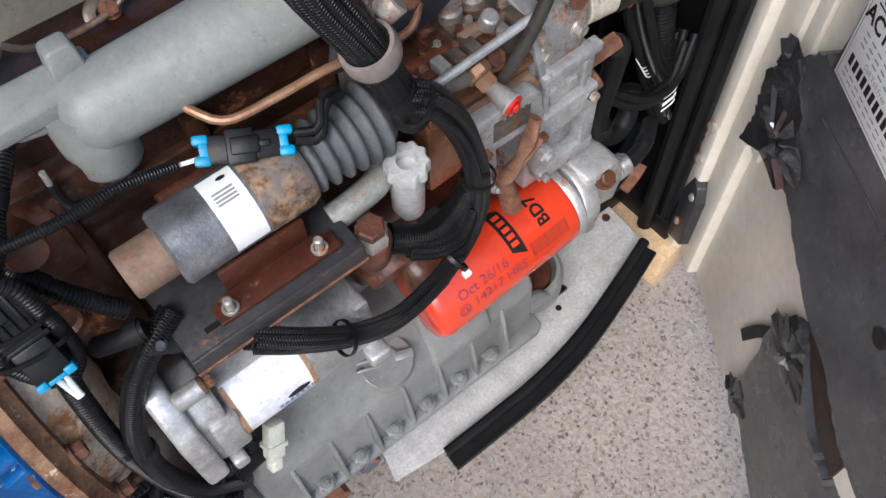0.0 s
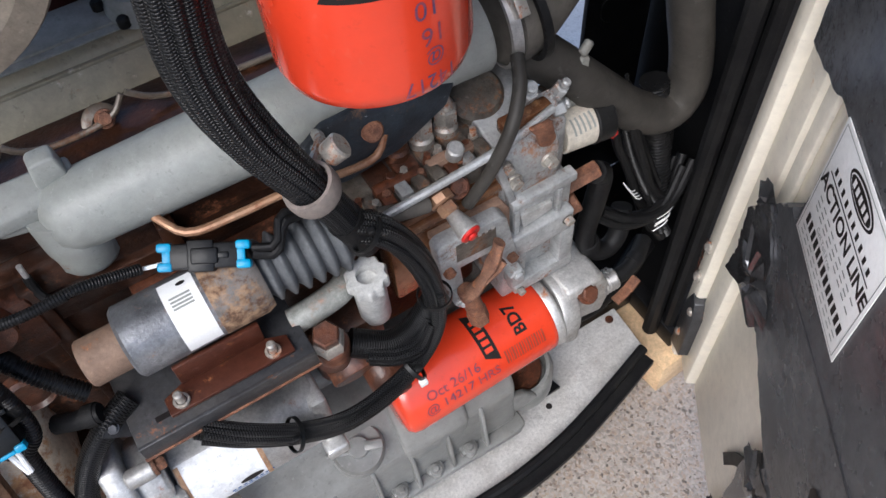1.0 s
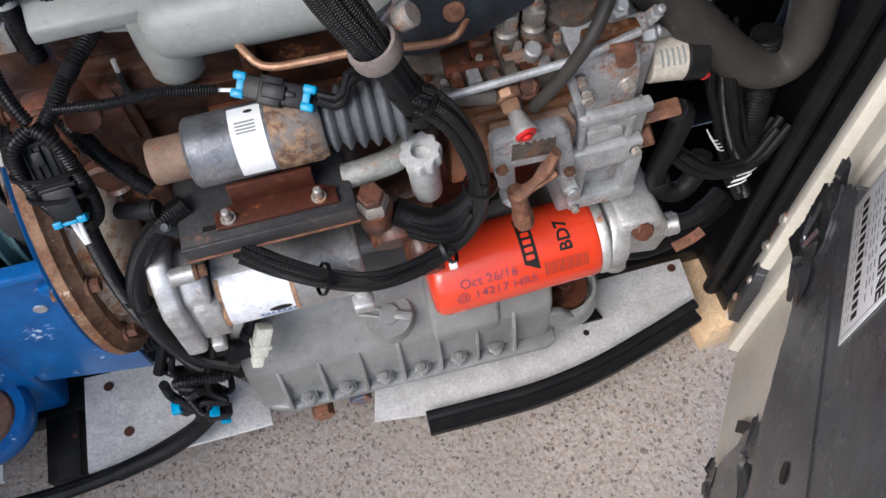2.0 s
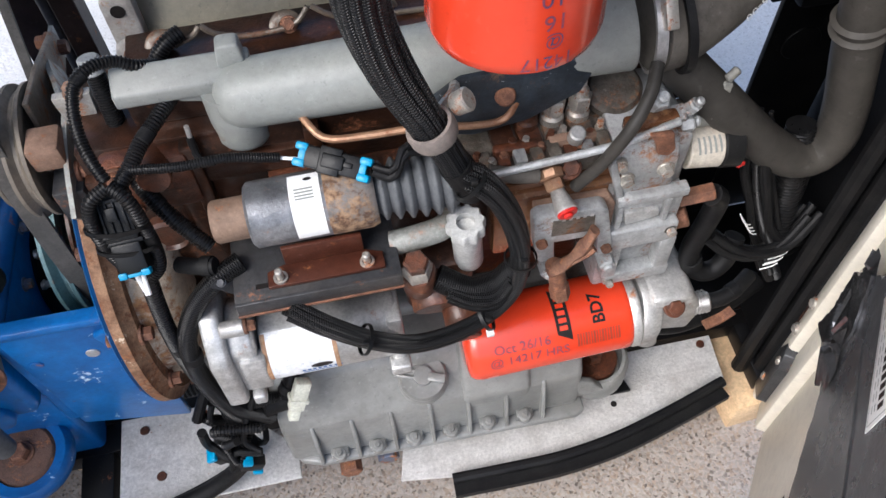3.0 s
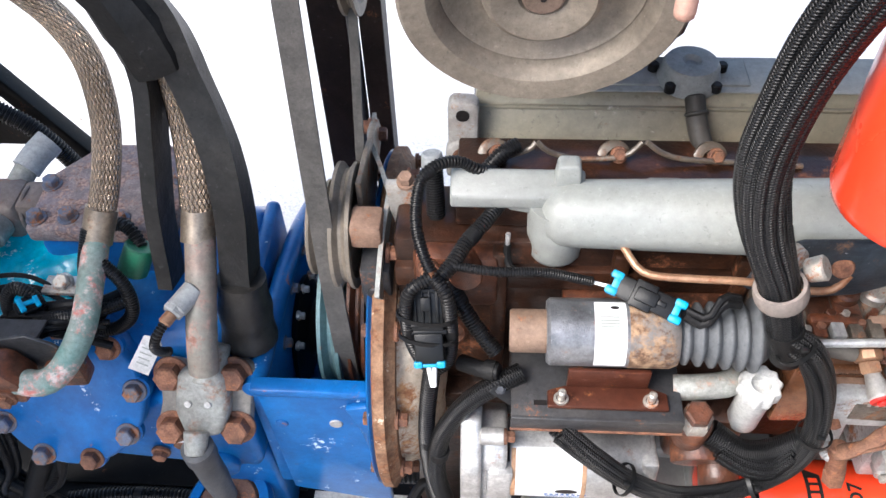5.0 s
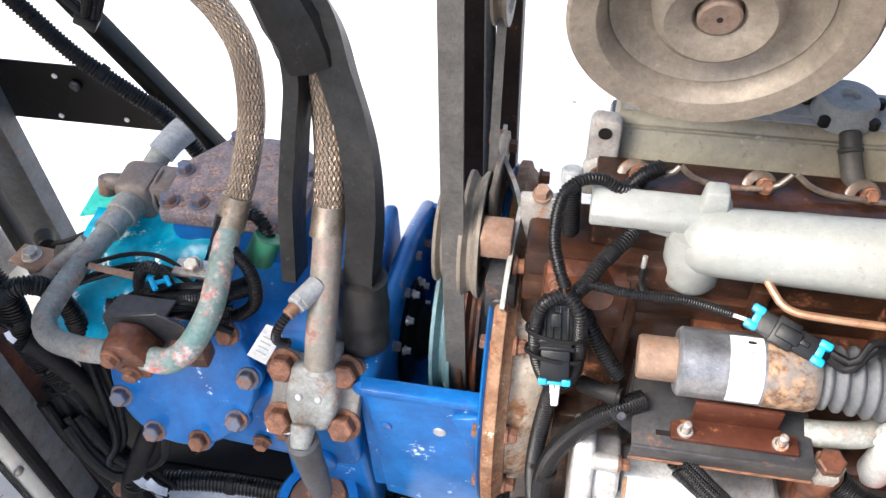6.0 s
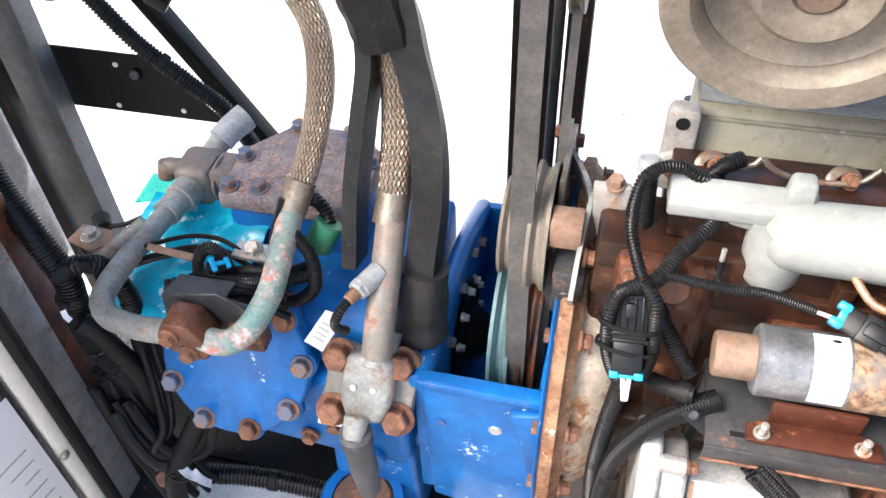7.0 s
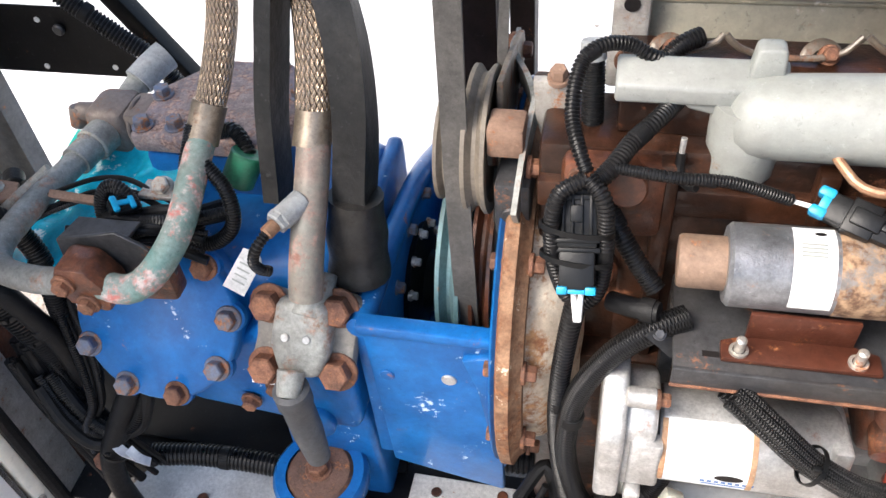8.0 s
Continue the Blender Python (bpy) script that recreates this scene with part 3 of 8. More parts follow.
# ---- the unit's frame: base, posts, side panels ----
unit = thing("unit_frame", (0, 0.7, 0.1), "black painted steel frame of the refrigeration unit", "machine frame", kind="structure")
bm = B()
box(bm, -1.25, 0.98, 0.52, 0.60, 0.100, 0.150, 0.003)
part("base_beam", bm, BLACK_STEEL, unit)
bm = B()
box(bm, -1.25, 0.98, 0.92, 1.00, 0.100, 0.150, 0.003)
part("base_beam", bm, BLACK_STEEL, unit)
for x in (-1.0, -0.40, 0.47, 0.88):
    bm = B()
    box(bm, x - 0.03, x + 0.03, 0.40, 1.0, 0.098, 0.148, 0.003)
    part("cross_member", bm, BLACK_STEEL, unit)

# two channel posts behind the belts
for x0, x1, y in ((-0.325, -0.262, 1.03), (-0.236, -0.200, 0.98)):
    bm = B()
    prism(bm, [(x0, y - 0.02), (x1, y - 0.02), (x1, y + 0.03), (x1 - 0.006, y + 0.03), (x1 - 0.006, y - 0.014), (x0 + 0.006, y - 0.014), (x0 + 0.006, y + 0.03), (x0, y + 0.03)], "z", 0.1, 1.66, 0.0015, seg=1)
    part("post", bm, BROWN_POST, unit, "dark brown steel channel post")
bm = B()
cyl(bm, (-0.250, 0.98, 0.12), (-0.250, 0.98, 1.66), 0.009, bevel=0)
part("rod", bm, DARK_STEEL, unit)

# slim black post and foil edge before the corner post
bm = B()
box(bm, -1.262, -1.236, 0.90, 0.93, 0.1, 1.655, 0.002)
part("post", bm, BLACK_STEEL, unit, "slim black inner post")
# rear corner post on the compressor's side, its gusset plate and the sloping brace
bm = B()
prism(bm, [(-1.36, 1.00), (-1.232, 1.00), (-1.232, 1.05), (-1.239, 1.05), (-1.239, 1.007), (-1.36, 1.007)], "z", 0.1, 1.66, 0.001, seg=1)
part("post", bm, POST_GREY, unit, "dull grey steel corner post")
bm = B()
outline = [(-1.270, 0.735), (-1.03, 0.732), (-0.90, 0.590), (-1.315, 0.592)]
prism(bm, outline, "y", 1.062, 1.066, 0.001, seg=1)
part("gusset_plate", bm, BLACK_STEEL, unit, "black gusset plate with small bolt holes")
for x, z in ((-1.255, 0.713), (-1.11, 0.706), (-1.285, 0.607), (-1.135, 0.607), (-0.99, 0.612)):
    bm = B()
    cyl(bm, (x, 1.0595, z), (x, 1.0615, z), 0.0055, seg=12, bevel=0)
    part("rivet", bm, WHITE_PRINT, unit, "bright rivet")
bm = B()
cyl(bm, (-1.07, 1.05, 0.690), (-1.07, 1.0615, 0.690), 0.011, seg=12, bevel=0.003)
part("screw", bm, DARK_STEEL, unit)
bm = B()
box(bm, -0.019, 0.019, -0.019, 0.019, -0.55, 0.75, 0.006, m=Matrix.Translation((-0.9385, 1.115, 0.668)) @ Matrix.Rotation(radians(-31.4), 4, "Y"))
part("brace", bm, BLACK_STEEL, unit, "sloping black brace")

# unseen upper housing, added to keep sky light off the compartment
bm = B()
box(bm, -1.40, 1.06, 0.40, 1.10, 1.66, 1.70, 0.002)
part("upper_floor", bm, BLACK_STEEL, unit, "black floor of an unseen housing added overhead for shade")
bm = B()
box(bm, -1.40, 1.06, 0.38, 0.40, 1.64, 2.2, 0.002)
part("upper_front", bm, CREAM, unit)
bm = B()
box(bm, -1.40, 1.06, 0.38, 1.10, 2.2, 2.22, 0.002)
part("roof_panel", bm, CREAM, unit)
# black sheets added under both ends so that gaps stay dark
bm = B()
box(bm, -1.10, -0.37, 0.575, 0.96, 0.151, 0.156, 0.001)
box(bm, -1.10, -0.87, 0.44, 0.57, 0.151, 0.156, 0.001)
part("tray", bm, BLACK_STEEL, unit, "black sheet added low down to keep the gaps dark")
bm = B()
box(bm, 0.62, 1.044, 0.55, 0.795, 0.151, 0.156, 0.001)
part("tray", bm, BLACK_STEEL, unit, "black sheet added low down to keep the gaps dark")

# side panels
bm = B()
box(bm, -1.40, -1.385, 0.44, 1.06, 0.1, 1.655, 0.002)
part("side_panel", bm, CREAM, unit)
bm = B()
sheet(bm, (-1.383, 0.47, 0.2), (0, 1, 0), (0, 0, 1), [(0, 0), (0.55, 1.44)], 0.012, 0.014, cells=40)
part("insulation_sheet", bm, SILVER_FOIL, unit, "crumpled silver insulation sheet")
bm = B()
box(bm, 1.045, 1.06, 0.46, 0.815, 0.1, 1.655, 0.002)
part("side_panel", bm, BLACK_STEEL, unit)
# front jambs with their black seals
bm = B()
prism(bm, [(0.878, 0.435), (1.045, 0.435), (1.045, 0.47), (0.898, 0.47), (0.898, 0.56), (0.878, 0.56)], "z", 0.1, 1.66, 0.002, seg=1)
part("jamb", bm, BLACK_STEEL, unit)
bm = B()
tube(bm, [(0.866, 0.428, 0.11), (0.866, 0.428, 1.2), (0.866, 0.428, 1.655)], 0.014, 10, 0.05)
tube(bm, [(0.842, 0.450, 0.11), (0.844, 0.450, 1.2), (0.842, 0.450, 1.655)], 0.015, 10, 0.05)
part("seal", bm, RUBBER, unit, "worn black rubber door seal")
bm = B()
prism(bm, [(-1.10, 0.435), (-0.945, 0.435), (-0.945, 0.50), (-0.955, 0.50), (-0.955, 0.45), (-1.10, 0.45)], "z", 0.1, 1.66, 0.002, seg=1)
part("jamb", bm, BLACK_STEEL, unit)
bm = B()
box(bm, -0.944, -0.9405, 0.436, 0.50, 0.1, 1.655, 0.0008)
part("jamb_edge", bm, STEEL, unit, "bright worn jamb edge")
bm = B()
box(bm, -0.9525, -0.946, 0.502, 0.545, 0.1, 1.2, 0.0015)
part("inner_flange", bm, RUST, unit, "rust-eaten inner flange of the jamb")
bm = B()
tube(bm, [(-0.945, 0.435, 0.11), (-0.943, 0.435, 1.2), (-0.945, 0.435, 1.655)], 0.012, 10, 0.05)
part("seal", bm, RUBBER, unit, "worn black rubber door seal")

# ---- base plates on the sill ----
bp = thing("base_plate", (0.6, 0.47, 0.15), "galvanised sill plate with a drilled hole", "plate", "sill plates")
bm = B()
prism(bm, [(0.145, 0.350), (0.236, 0.338), (0.345, 0.334), (0.450, 0.334), (0.564, 0.345), (0.680, 0.375), (0.782, 0.398), (0.790, 0.506), (0.580, 0.506), (0.572, 0.432), (0.165, 0.437)], "z", 0.1505, 0.158, 0.001, seg=1)
part("plate", bm, PLATE, bp)
for x, y, r, h in ((0.562, 0.408, 0.006, 0.0006), (0.765, 0.49, 0.008, 0.004)):
    bm = B()
    cyl(bm, (x, y, 0.1582), (x, y, 0.1582 + h), r, seg=14, bevel=0.0002)
    part("hole" if h < 0.001 else "rivet", bm, PRINT if h < 0.001 else RUST, bp)
bm = B()
prism(bm, [(0.56, 0.425), (0.60, 0.425), (0.565, 0.55), (0.50, 0.55)], "z", 0.159, 0.168, 0.001, seg=1)
part("angle_strip", bm, BLACK_STEEL, bp)
bp = thing("base_plate", (-0.2, 0.48, 0.15), "galvanised sill plate with rusty rivets", "plate", "sill plates")
bm = B()
prism(bm, [(-0.356, 0.395), (-0.030, 0.395), (-0.030, 0.455), (-0.162, 0.572), (-0.354, 0.575)], "z", 0.1505, 0.158, 0.001, seg=1)
part("plate", bm, PLATE, bp)
for x, y in ((-0.20, 0.555), (-0.28, 0.45), (-0.31, 0.545)):
    bm = B()
    cyl(bm, (x, y, 0.158), (x, y, 0.162), 0.009, seg=14)
    part("rivet", bm, RUST, bp)
bp = thing("base_plate", (-0.68, 0.48, 0.15), "whitened sill plate under the compressor", "plate", "sill plates")
bm = B()
prism(bm, [(-0.86, 0.42), (-0.50, 0.42), (-0.50, 0.53), (-0.80, 0.56)], "z", 0.1505, 0.158, 0.001, seg=1)
part("plate", bm, PLATE, bp)
bm = B()
cyl(bm, (-0.70, 0.47, 0.158), (-0.70, 0.47, 0.165), 0.010, seg=14)
part("rivet", bm, RUST, bp)

# ---- drooping seal along the sill, timber packing ----
bm = B()
strip(bm, [(0.236, 0.316, 0.152), (0.334, 0.313, 0.157), (0.438, 0.313, 0.160), (0.548, 0.326, 0.163), (0.667, 0.355, 0.166), (0.768, 0.384, 0.170)], 0.030, 0.016)
seal = solo("seal_strip", bm, RUBBER, "black rubber seal strip hanging along the sill edge", "seal strip")
bm = B()
tube(bm, [(0.236, 0.330, 0.168), (0.334, 0.327, 0.173), (0.438, 0.327, 0.176), (0.548, 0.340, 0.179), (0.667, 0.369, 0.182), (0.768, 0.398, 0.186)], 0.010, 10)
part("bulb", bm, RUBBER, seal, "rounded sealing bulb")
bm = B()
strip(bm, [(0.236, 0.303, 0.161), (0.334, 0.300, 0.166), (0.438, 0.300, 0.169), (0.548, 0.313, 0.172), (0.667, 0.342, 0.175), (0.768, 0.371, 0.179)], 0.006, 0.006)
part("lip", bm, RUBBER, seal)
bm = B()
tube(bm, [(-0.52, 0.37, 0.165), (-0.38, 0.372, 0.166), (-0.25, 0.39, 0.168), (-0.14, 0.43, 0.172), (-0.10, 0.47, 0.20)], 0.014, 10)
solo("seal_strip", bm, RUBBER, "black rubber seal strip curling over the sill plate", "seal strip")
for x, y, a in ((0.85, 0.44, 4),):
    bm = B()
    box(bm, -0.045, 0.045, -0.07, 0.34, 0.0, 0.0975, 0.003, m=pose(x, y, 0, 0, 0, a))
    solo("timber_block", bm, WOOD, "pale sawn timber block packed under the base", "timber block", "timber packing")
for x in (0.3, -0.45):
    bm = B()
    box(bm, x - 0.045, x + 0.045, 0.56, 0.96, 0.0, 0.0975, 0.003)
    solo("timber_block", bm, WOOD, "pale sawn timber block packed under the base", "timber block", "timber packing")


# ---- doors ----
def door_axes(hinge, angle):
    """Along the door from its hinge, up, and out of its inner face."""
    u = Vector((math.cos(angle), math.sin(angle), 0))
    return Vector((*hinge, 0)), u, Vector((0, 0, 1))


door = thing("unit_door", (0.861, 0.407, 0.2), "open cream door lined with torn black foil foam", "door")
O, U, Z = door_axes((0.861, 0.407), radians(-125))
NI = Vector((U.y, -U.x, 0))          # towards the compartment
DM = Matrix(((U.x, NI.x, 0, O.x), (U.y, NI.y, 0, O.y), (0, 0, 1, 0), (0, 0, 0, 1)))


def dbox(bm, s0, s1, d0, d1, z0, z1, bevel=0.003):
    return box(bm, s0, s1, d0, d1, z0, z1, bevel, m=DM)


def dpt(s, d, z):
    return DM @ Vector((s, d, z))


bm = B()
dbox(bm, 0.0, 0.74, -0.055, -0.045, 0.115, 1.62, 0.002)
part("skin", bm, CREAM, door)
bm = B()
dbox(bm, 0.0, 0.040, -0.044, 0.004, 0.115, 1.62, 0.008)
part("hinge_stile", bm, CREAM, door)
bm = B()
dbox(bm, 0.040, 0.100, -0.044, -0.012, 0.115, 1.62, 0.008)
part("inner_stile", bm, CREAM, door)
bm = B()
dbox(bm, 0.10, 0.72, -0.044, -0.03, 0.115, 0.97, 0.004)
part("lower_panel", bm, CREAM, door)
bm = B()
dbox(bm, 0.10, 0.13, -0.030, -0.020, 0.50, 0.97, 0.004)
part("panel_rib", bm, CREAM, door)
bm = B()
prism(bm, [(0.008, 0.275), (0.030, 0.335), (0.052, 0.330), (0.066, 0.300), (0.066, 0.170), (0.008, 0.125)], "y", -0.0295, 0.006, 0.002, m=DM)
part("hinge_plate", bm, DARK_STEEL, door, "dark steel hinge plate")
for a0, b0 in ((0.030, 0.200), (0.048, 0.300)):
    bm = B()
    lathe(bm, [(0.008, 0), (0.008, 0.003), (0.004, 0.006), (0, 0.006)], dpt(a0, 0.006, b0), NI, 14)
    part("screw", bm, BOLT, door)
for b0 in (0.375, 0.460):
    bm = B()
    lathe(bm, [(0.011, 0), (0.011, 0.004), (0.005, 0.009), (0, 0.009)], dpt(0.022, 0.004, b0), NI, 14)
    part("screw", bm, BOLT, door)
# chipped edge of the stile, down to rusty metal
rnd = random.Random(4)
for k in range(9):
    bm = B()
    b0 = 0.345 + k * 0.012 + rnd.uniform(-0.003, 0.003)
    dbox(bm, -0.0012, rnd.uniform(0.003, 0.010), 0.0036, 0.0046, b0, b0 + rnd.uniform(0.005, 0.013), 0.0)
    part("paint_chip", bm, RUST, door)
# foil-faced foam with ragged edges and a cut-out


def ragged(pts, amp=0.006, n=6):
    out = []
    for (a, b), (c, d) in zip(pts, pts[1:] + pts[:1]):
        for k in range(n):
            t = k / n
            out.append((a + (c - a) * t + rnd.uniform(-amp, amp) * (k > 0), b + (d - b) * t + rnd.uniform(-amp, amp) * (k > 0)))
    return out


def foam(name, pts, d0, d1, amp, material, label=""):
    tmp = B()
    prism(tmp, ragged(pts, amp), "y", d0, d1, 0.0)
    tmp.transform(DM)
    return part(name, tmp, material, door, label)


foam("foam_panel", [(0.119, 0.549), (0.130, 0.60), (0.124, 0.635), (0.111, 0.683), (0.176, 0.775), (0.205, 0.805), (0.226, 0.800), (0.230, 0.972), (0.161, 0.956), (0.092, 0.947), (0.085, 1.05), (0.10, 1.60), (0.72, 1.60), (0.72, 0.55), (0.60, 0.532), (0.564, 0.530), (0.480, 0.560), (0.396, 0.565), (0.323, 0.591), (0.263, 0.615), (0.205, 0.606)], -0.03, 0.012, 0.003, FOAM, "black foil-faced foam panel")
foam("foam_flap", [(0.345, 0.425), (0.356, 0.297), (0.358, 0.166), (0.40, 0.178), (0.518, 0.135), (0.72, 0.13), (0.72, 0.42), (0.600, 0.405), (0.570, 0.402), (0.502, 0.409), (0.430, 0.450), (0.385, 0.487)], -0.03, -0.014, 0.004, FOAM, "torn foil-faced foam flap")


def crease(s, z, r0, r1, n, d0, squash=0.8):
    """Foil drawn into folds round a hole: ridges running out from it."""
    out = []
    bm2 = B()
    c = bm2.verts.new(dpt(s, d0 - 0.002, z))
    ring = []
    for k in range(n * 2):
        a = math.pi * k / n + rnd.uniform(-0.08, 0.08)
        rr = rnd.uniform(r0, r1)
        h = rnd.uniform(0.004, 0.010) if k % 2 else 0.0
        ring.append((bm2.verts.new(dpt(s + math.cos(a) * rr * 0.35, d0 + h, z + math.sin(a) * rr * 0.35 * squash)), bm2.verts.new(dpt(s + math.cos(a) * rr, d0 - 0.0005 + h * 0.15, z + math.sin(a) * rr * squash))))
    m = len(ring)
    for k in range(m):
        a, b = ring[k], ring[(k + 1) % m]
        bm2.faces.new((c, a[0], b[0]))
        bm2.faces.new((a[0], a[1], b[1], b[0]))
    return part("foil_crease", bm2, FOIL, door, "foil drawn into shiny folds", sharp=15)


crease(0.205, 0.650, 0.05, 0.080, 11, 0.0165)
crease(0.405, 0.425, 0.045, 0.070, 12, -0.0125)
crease(0.372, 0.19, 0.03, 0.05, 8, -0.0125)
crease(0.150, 0.735, 0.03, 0.05, 7, 0.0125)
bm = B()
tube(bm, [dpt(0.255, 0.0125, 0.752), dpt(0.34, 0.0128, 0.765), dpt(0.43, 0.0125, 0.773), dpt(0.62, 0.0125, 0.785)], 0.0014, 6)
part("fold_line", bm, FOIL, door, "bright crease across the foil")
foam("foam_flap", [(0.119, 0.552), (0.130, 0.60), (0.124, 0.635), (0.112, 0.683), (0.165, 0.755), (0.225, 0.72), (0.245, 0.64), (0.20, 0.608)], 0.0125, 0.016, 0.004, FOIL, "torn crumpled foil flap")
for a0, b0, r0, d0 in ((0.217, 0.652, 0.013, 0.0175), (0.412, 0.426, 0.010, -0.012), (0.503, 0.697, 0.012, 0.0128)):
    bm = B()
    lathe(bm, [(0, 0), (r0, 0), (r0 + 0.001, 0.001), (0, 0.001)], dpt(a0, d0, b0), NI, 9)
    part("hole", bm, PRINT, door)
bm = B()
prism(bm, [(0.385, 0.487), (0.396, 0.560), (0.480, 0.556), (0.506, 0.524), (0.566, 0.500), (0.570, 0.404), (0.502, 0.411), (0.430, 0.452)], "y", -0.0295, -0.026, 0.0, m=DM)
part("recess", bm, mat("brown_felt", (0.06, 0.04, 0.03), (0.035, 0.025, 0.02), 20, 0.9, 0, dirt=0.4, bump=0.4), door, "brown recess behind the foam")
bm = B()
prism(bm, [(0.396, 0.562), (0.562, 0.532), (0.566, 0.502), (0.506, 0.524), (0.486, 0.545)], "y", -0.0258, -0.006, 0.001, m=DM, seg=1)
part("cream_strip", bm, CREAM, door)
bm = B()
strip(bm, [dpt(0.297, -0.026, 0.262), dpt(0.325, -0.022, 0.335), dpt(0.358, -0.016, 0.400), dpt(0.380, -0.014, 0.480)], 0.020, 0.004, up=tuple(NI))
part("torn_edge", bm, RUBBER, door, "loose black torn strip")
# the notice
LO, LU = dpt(0.3145, 0.0125, 0.892), (U + Z * 0.03).normalized()
LV = NI.cross(LU) * -1
LV = (Z - LU * Z.dot(LU)).normalized()
notice = part("notice", box(B(), -0.086, 0.086, 0, 0.0012, -0.083, 0.083, 0.0004, m=Matrix(((LU.x, NI.x, LV.x, LO.x), (LU.y, NI.y, LV.y, LO.y), (LU.z, NI.z, LV.z, LO.z), (0, 0, 0, 1)))), PAPER, door, "white paper notice")


def on_notice(a, b):
    return LO + LU * a + LV * b + NI * 0.0014


ellipse("logo", 0.074, 0.030, notice, PRINT, on_notice(-0.002, 0.060), LU, LV)
ellipse("logo_ring", 0.066, 0.023, notice, PAPER, on_notice(-0.002, 0.060), LU, LV, thick=0.0009)
ellipse("logo_core", 0.062, 0.020, notice, PRINT, on_notice(-0.002, 0.060), LU, LV, thick=0.0012)
for i in range(5):
    patch("logo_bar", 0.006, 0.009, notice, PAPER, on_notice(-0.022 + i * 0.010, 0.060), LU, LV, thick=0.0015, cells=1)
for i in range(10):
    patch("brand_bar", 0.0055, 0.009, notice, PRINT, on_notice(-0.060 + i * 0.0132, 0.033), LU, LV, cells=1)
patch("rule", 0.140, 0.0020, notice, PRINT, on_notice(0, 0.024), LU, LV, cells=1)
letters("ACTION LINE", 0.0265, notice, PRINT, on_notice(0, 0.008), LU, LV, bold=0.0008)
for k, (y, n) in enumerate(((-0.010, 9), (-0.018, 8), (-0.025, 9))):
    for i in range(n):
        patch("small_print", 0.0095, 0.0022, notice, GREY, on_notice(-0.062 + i * 0.0155, y), LU, LV, cells=1)
letters("Call Toll Free", 0.0095, notice, GREY, on_notice(-0.018, -0.035), LU, LV)
for i in range(13):
    patch("number_bar", 0.0075, 0.014, notice, PRINT, on_notice(-0.068 + i * 0.0114, -0.049), LU, LV, cells=1)
for y in (-0.063, -0.070):
    for i in range(10):
        patch("small_print", 0.0095, 0.0018, notice, GREY, on_notice(-0.068 + i * 0.0148, y), LU, LV, cells=1)
for a0, b0, w0, h0 in ((0, 0.078, 0.162, 0.0012), (0, -0.078, 0.162, 0.0012), (-0.081, 0, 0.0012, 0.156), (0.081, 0, 0.0012, 0.156)):
    patch("border_line", w0, h0, notice, GREY, on_notice(a0, b0), LU, LV, cells=1)

# the other door, swung wide open
door2 = thing("unit_door", (-0.955, 0.428, 0.2), "cream door swung wide open, pale lining inside", "door")
O2, U2, _ = door_axes((-0.955, 0.428), radians(-104))
N2 = Vector((-U2.y, U2.x, 0))
DM2 = Matrix(((U2.x, N2.x, 0, O2.x), (U2.y, N2.y, 0, O2.y), (0, 0, 1, 0), (0, 0, 0, 1)))
bm = B()
box(bm, 0.0, 0.93, -0.05, -0.04, 0.12, 1.62, 0.002, m=DM2)
part("skin", bm, CREAM, door2)
bm = B()
box(bm, 0.0, 0.026, -0.04, 0.006, 0.12, 1.62, 0.006, m=DM2)
part("hinge_stile", bm, CREAM, door2)
bm = B()
box(bm, 0.029, 0.09, -0.039, 0.0, 0.12, 1.62, 0.004, m=DM2)
part("seal", bm, FOIL, door2, "dark crumpled foil edge")
bm = B()
sheet(bm, DM2 @ Vector((0.09, -0.009, 0.14)), U2, Z, [(0, 0), (0.80, 1.46)], 0.004, 0.006, cells=40)
part("lining", bm, SILVER_FOIL, door2, "pale crumpled lining")
bm = B()
box(bm, 0.040, 0.27, 0.0035, 0.0050, 0.18, 0.585, 0.0005, m=DM2)
notice2 = part("label_sheet", bm, PAPER, door2, "white printed sheet")
for k in range(6):
    bm = B()
    box(bm, 0.060, 0.060 + 0.06 - 0.014 * (k % 3), 0.0052, 0.0055, 0.470 - k * 0.03, 0.4725 - k * 0.03, 0.0, m=DM2)
    part("small_print", bm, GREY, notice2)
for z in (0.393, 0.70, 0.20):
    bm = B()
    lathe(bm, [(0.009, 0), (0.009, 0.004), (0.004, 0.007), (0, 0.007)], DM2 @ Vector((0.02, 0.006, z)), N2, 14)
    part("screw", bm, BOLT, door2)

# ---- engine ----
engine = thing("diesel_engine", (0.2, 0.7, 0.15), "grey four-cylinder diesel engine, rusty and oily, on the base frame", "engine")
FWD, UP, RT = Vector((0, -1, 0)), Vector((0, 0, 1)), Vector((1, 0, 0))
VIEW = Vector((0, -0.65, 0.76))
bm = B()
box(bm, -0.06, 0.60, 0.560, 0.88, 0.16, 0.90, 0.008)
box(bm, -0.15, -0.05, 0.562, 0.66, 0.16, 0.898, 0.008)
part("block", bm, BLOCK, engine, "dark oily rusty engine block")
for z0, z1, y in ((0.825, 0.860, 0.548), (0.56, 0.60, 0.530)):
    bm = B()
    box(bm, -0.15, 0.60, y, 0.565, z0, z1, 0.004)
    part("block_rail", bm, BLOCK, engine)
for i in range(5):
    x = -0.09 + i * 0.145
    bm = B()
    box(bm, x + 0.060, x + 0.080, 0.542, 0.565, 0.42, 0.895, 0.004)
    part("block_rib", bm, BLOCK, engine)
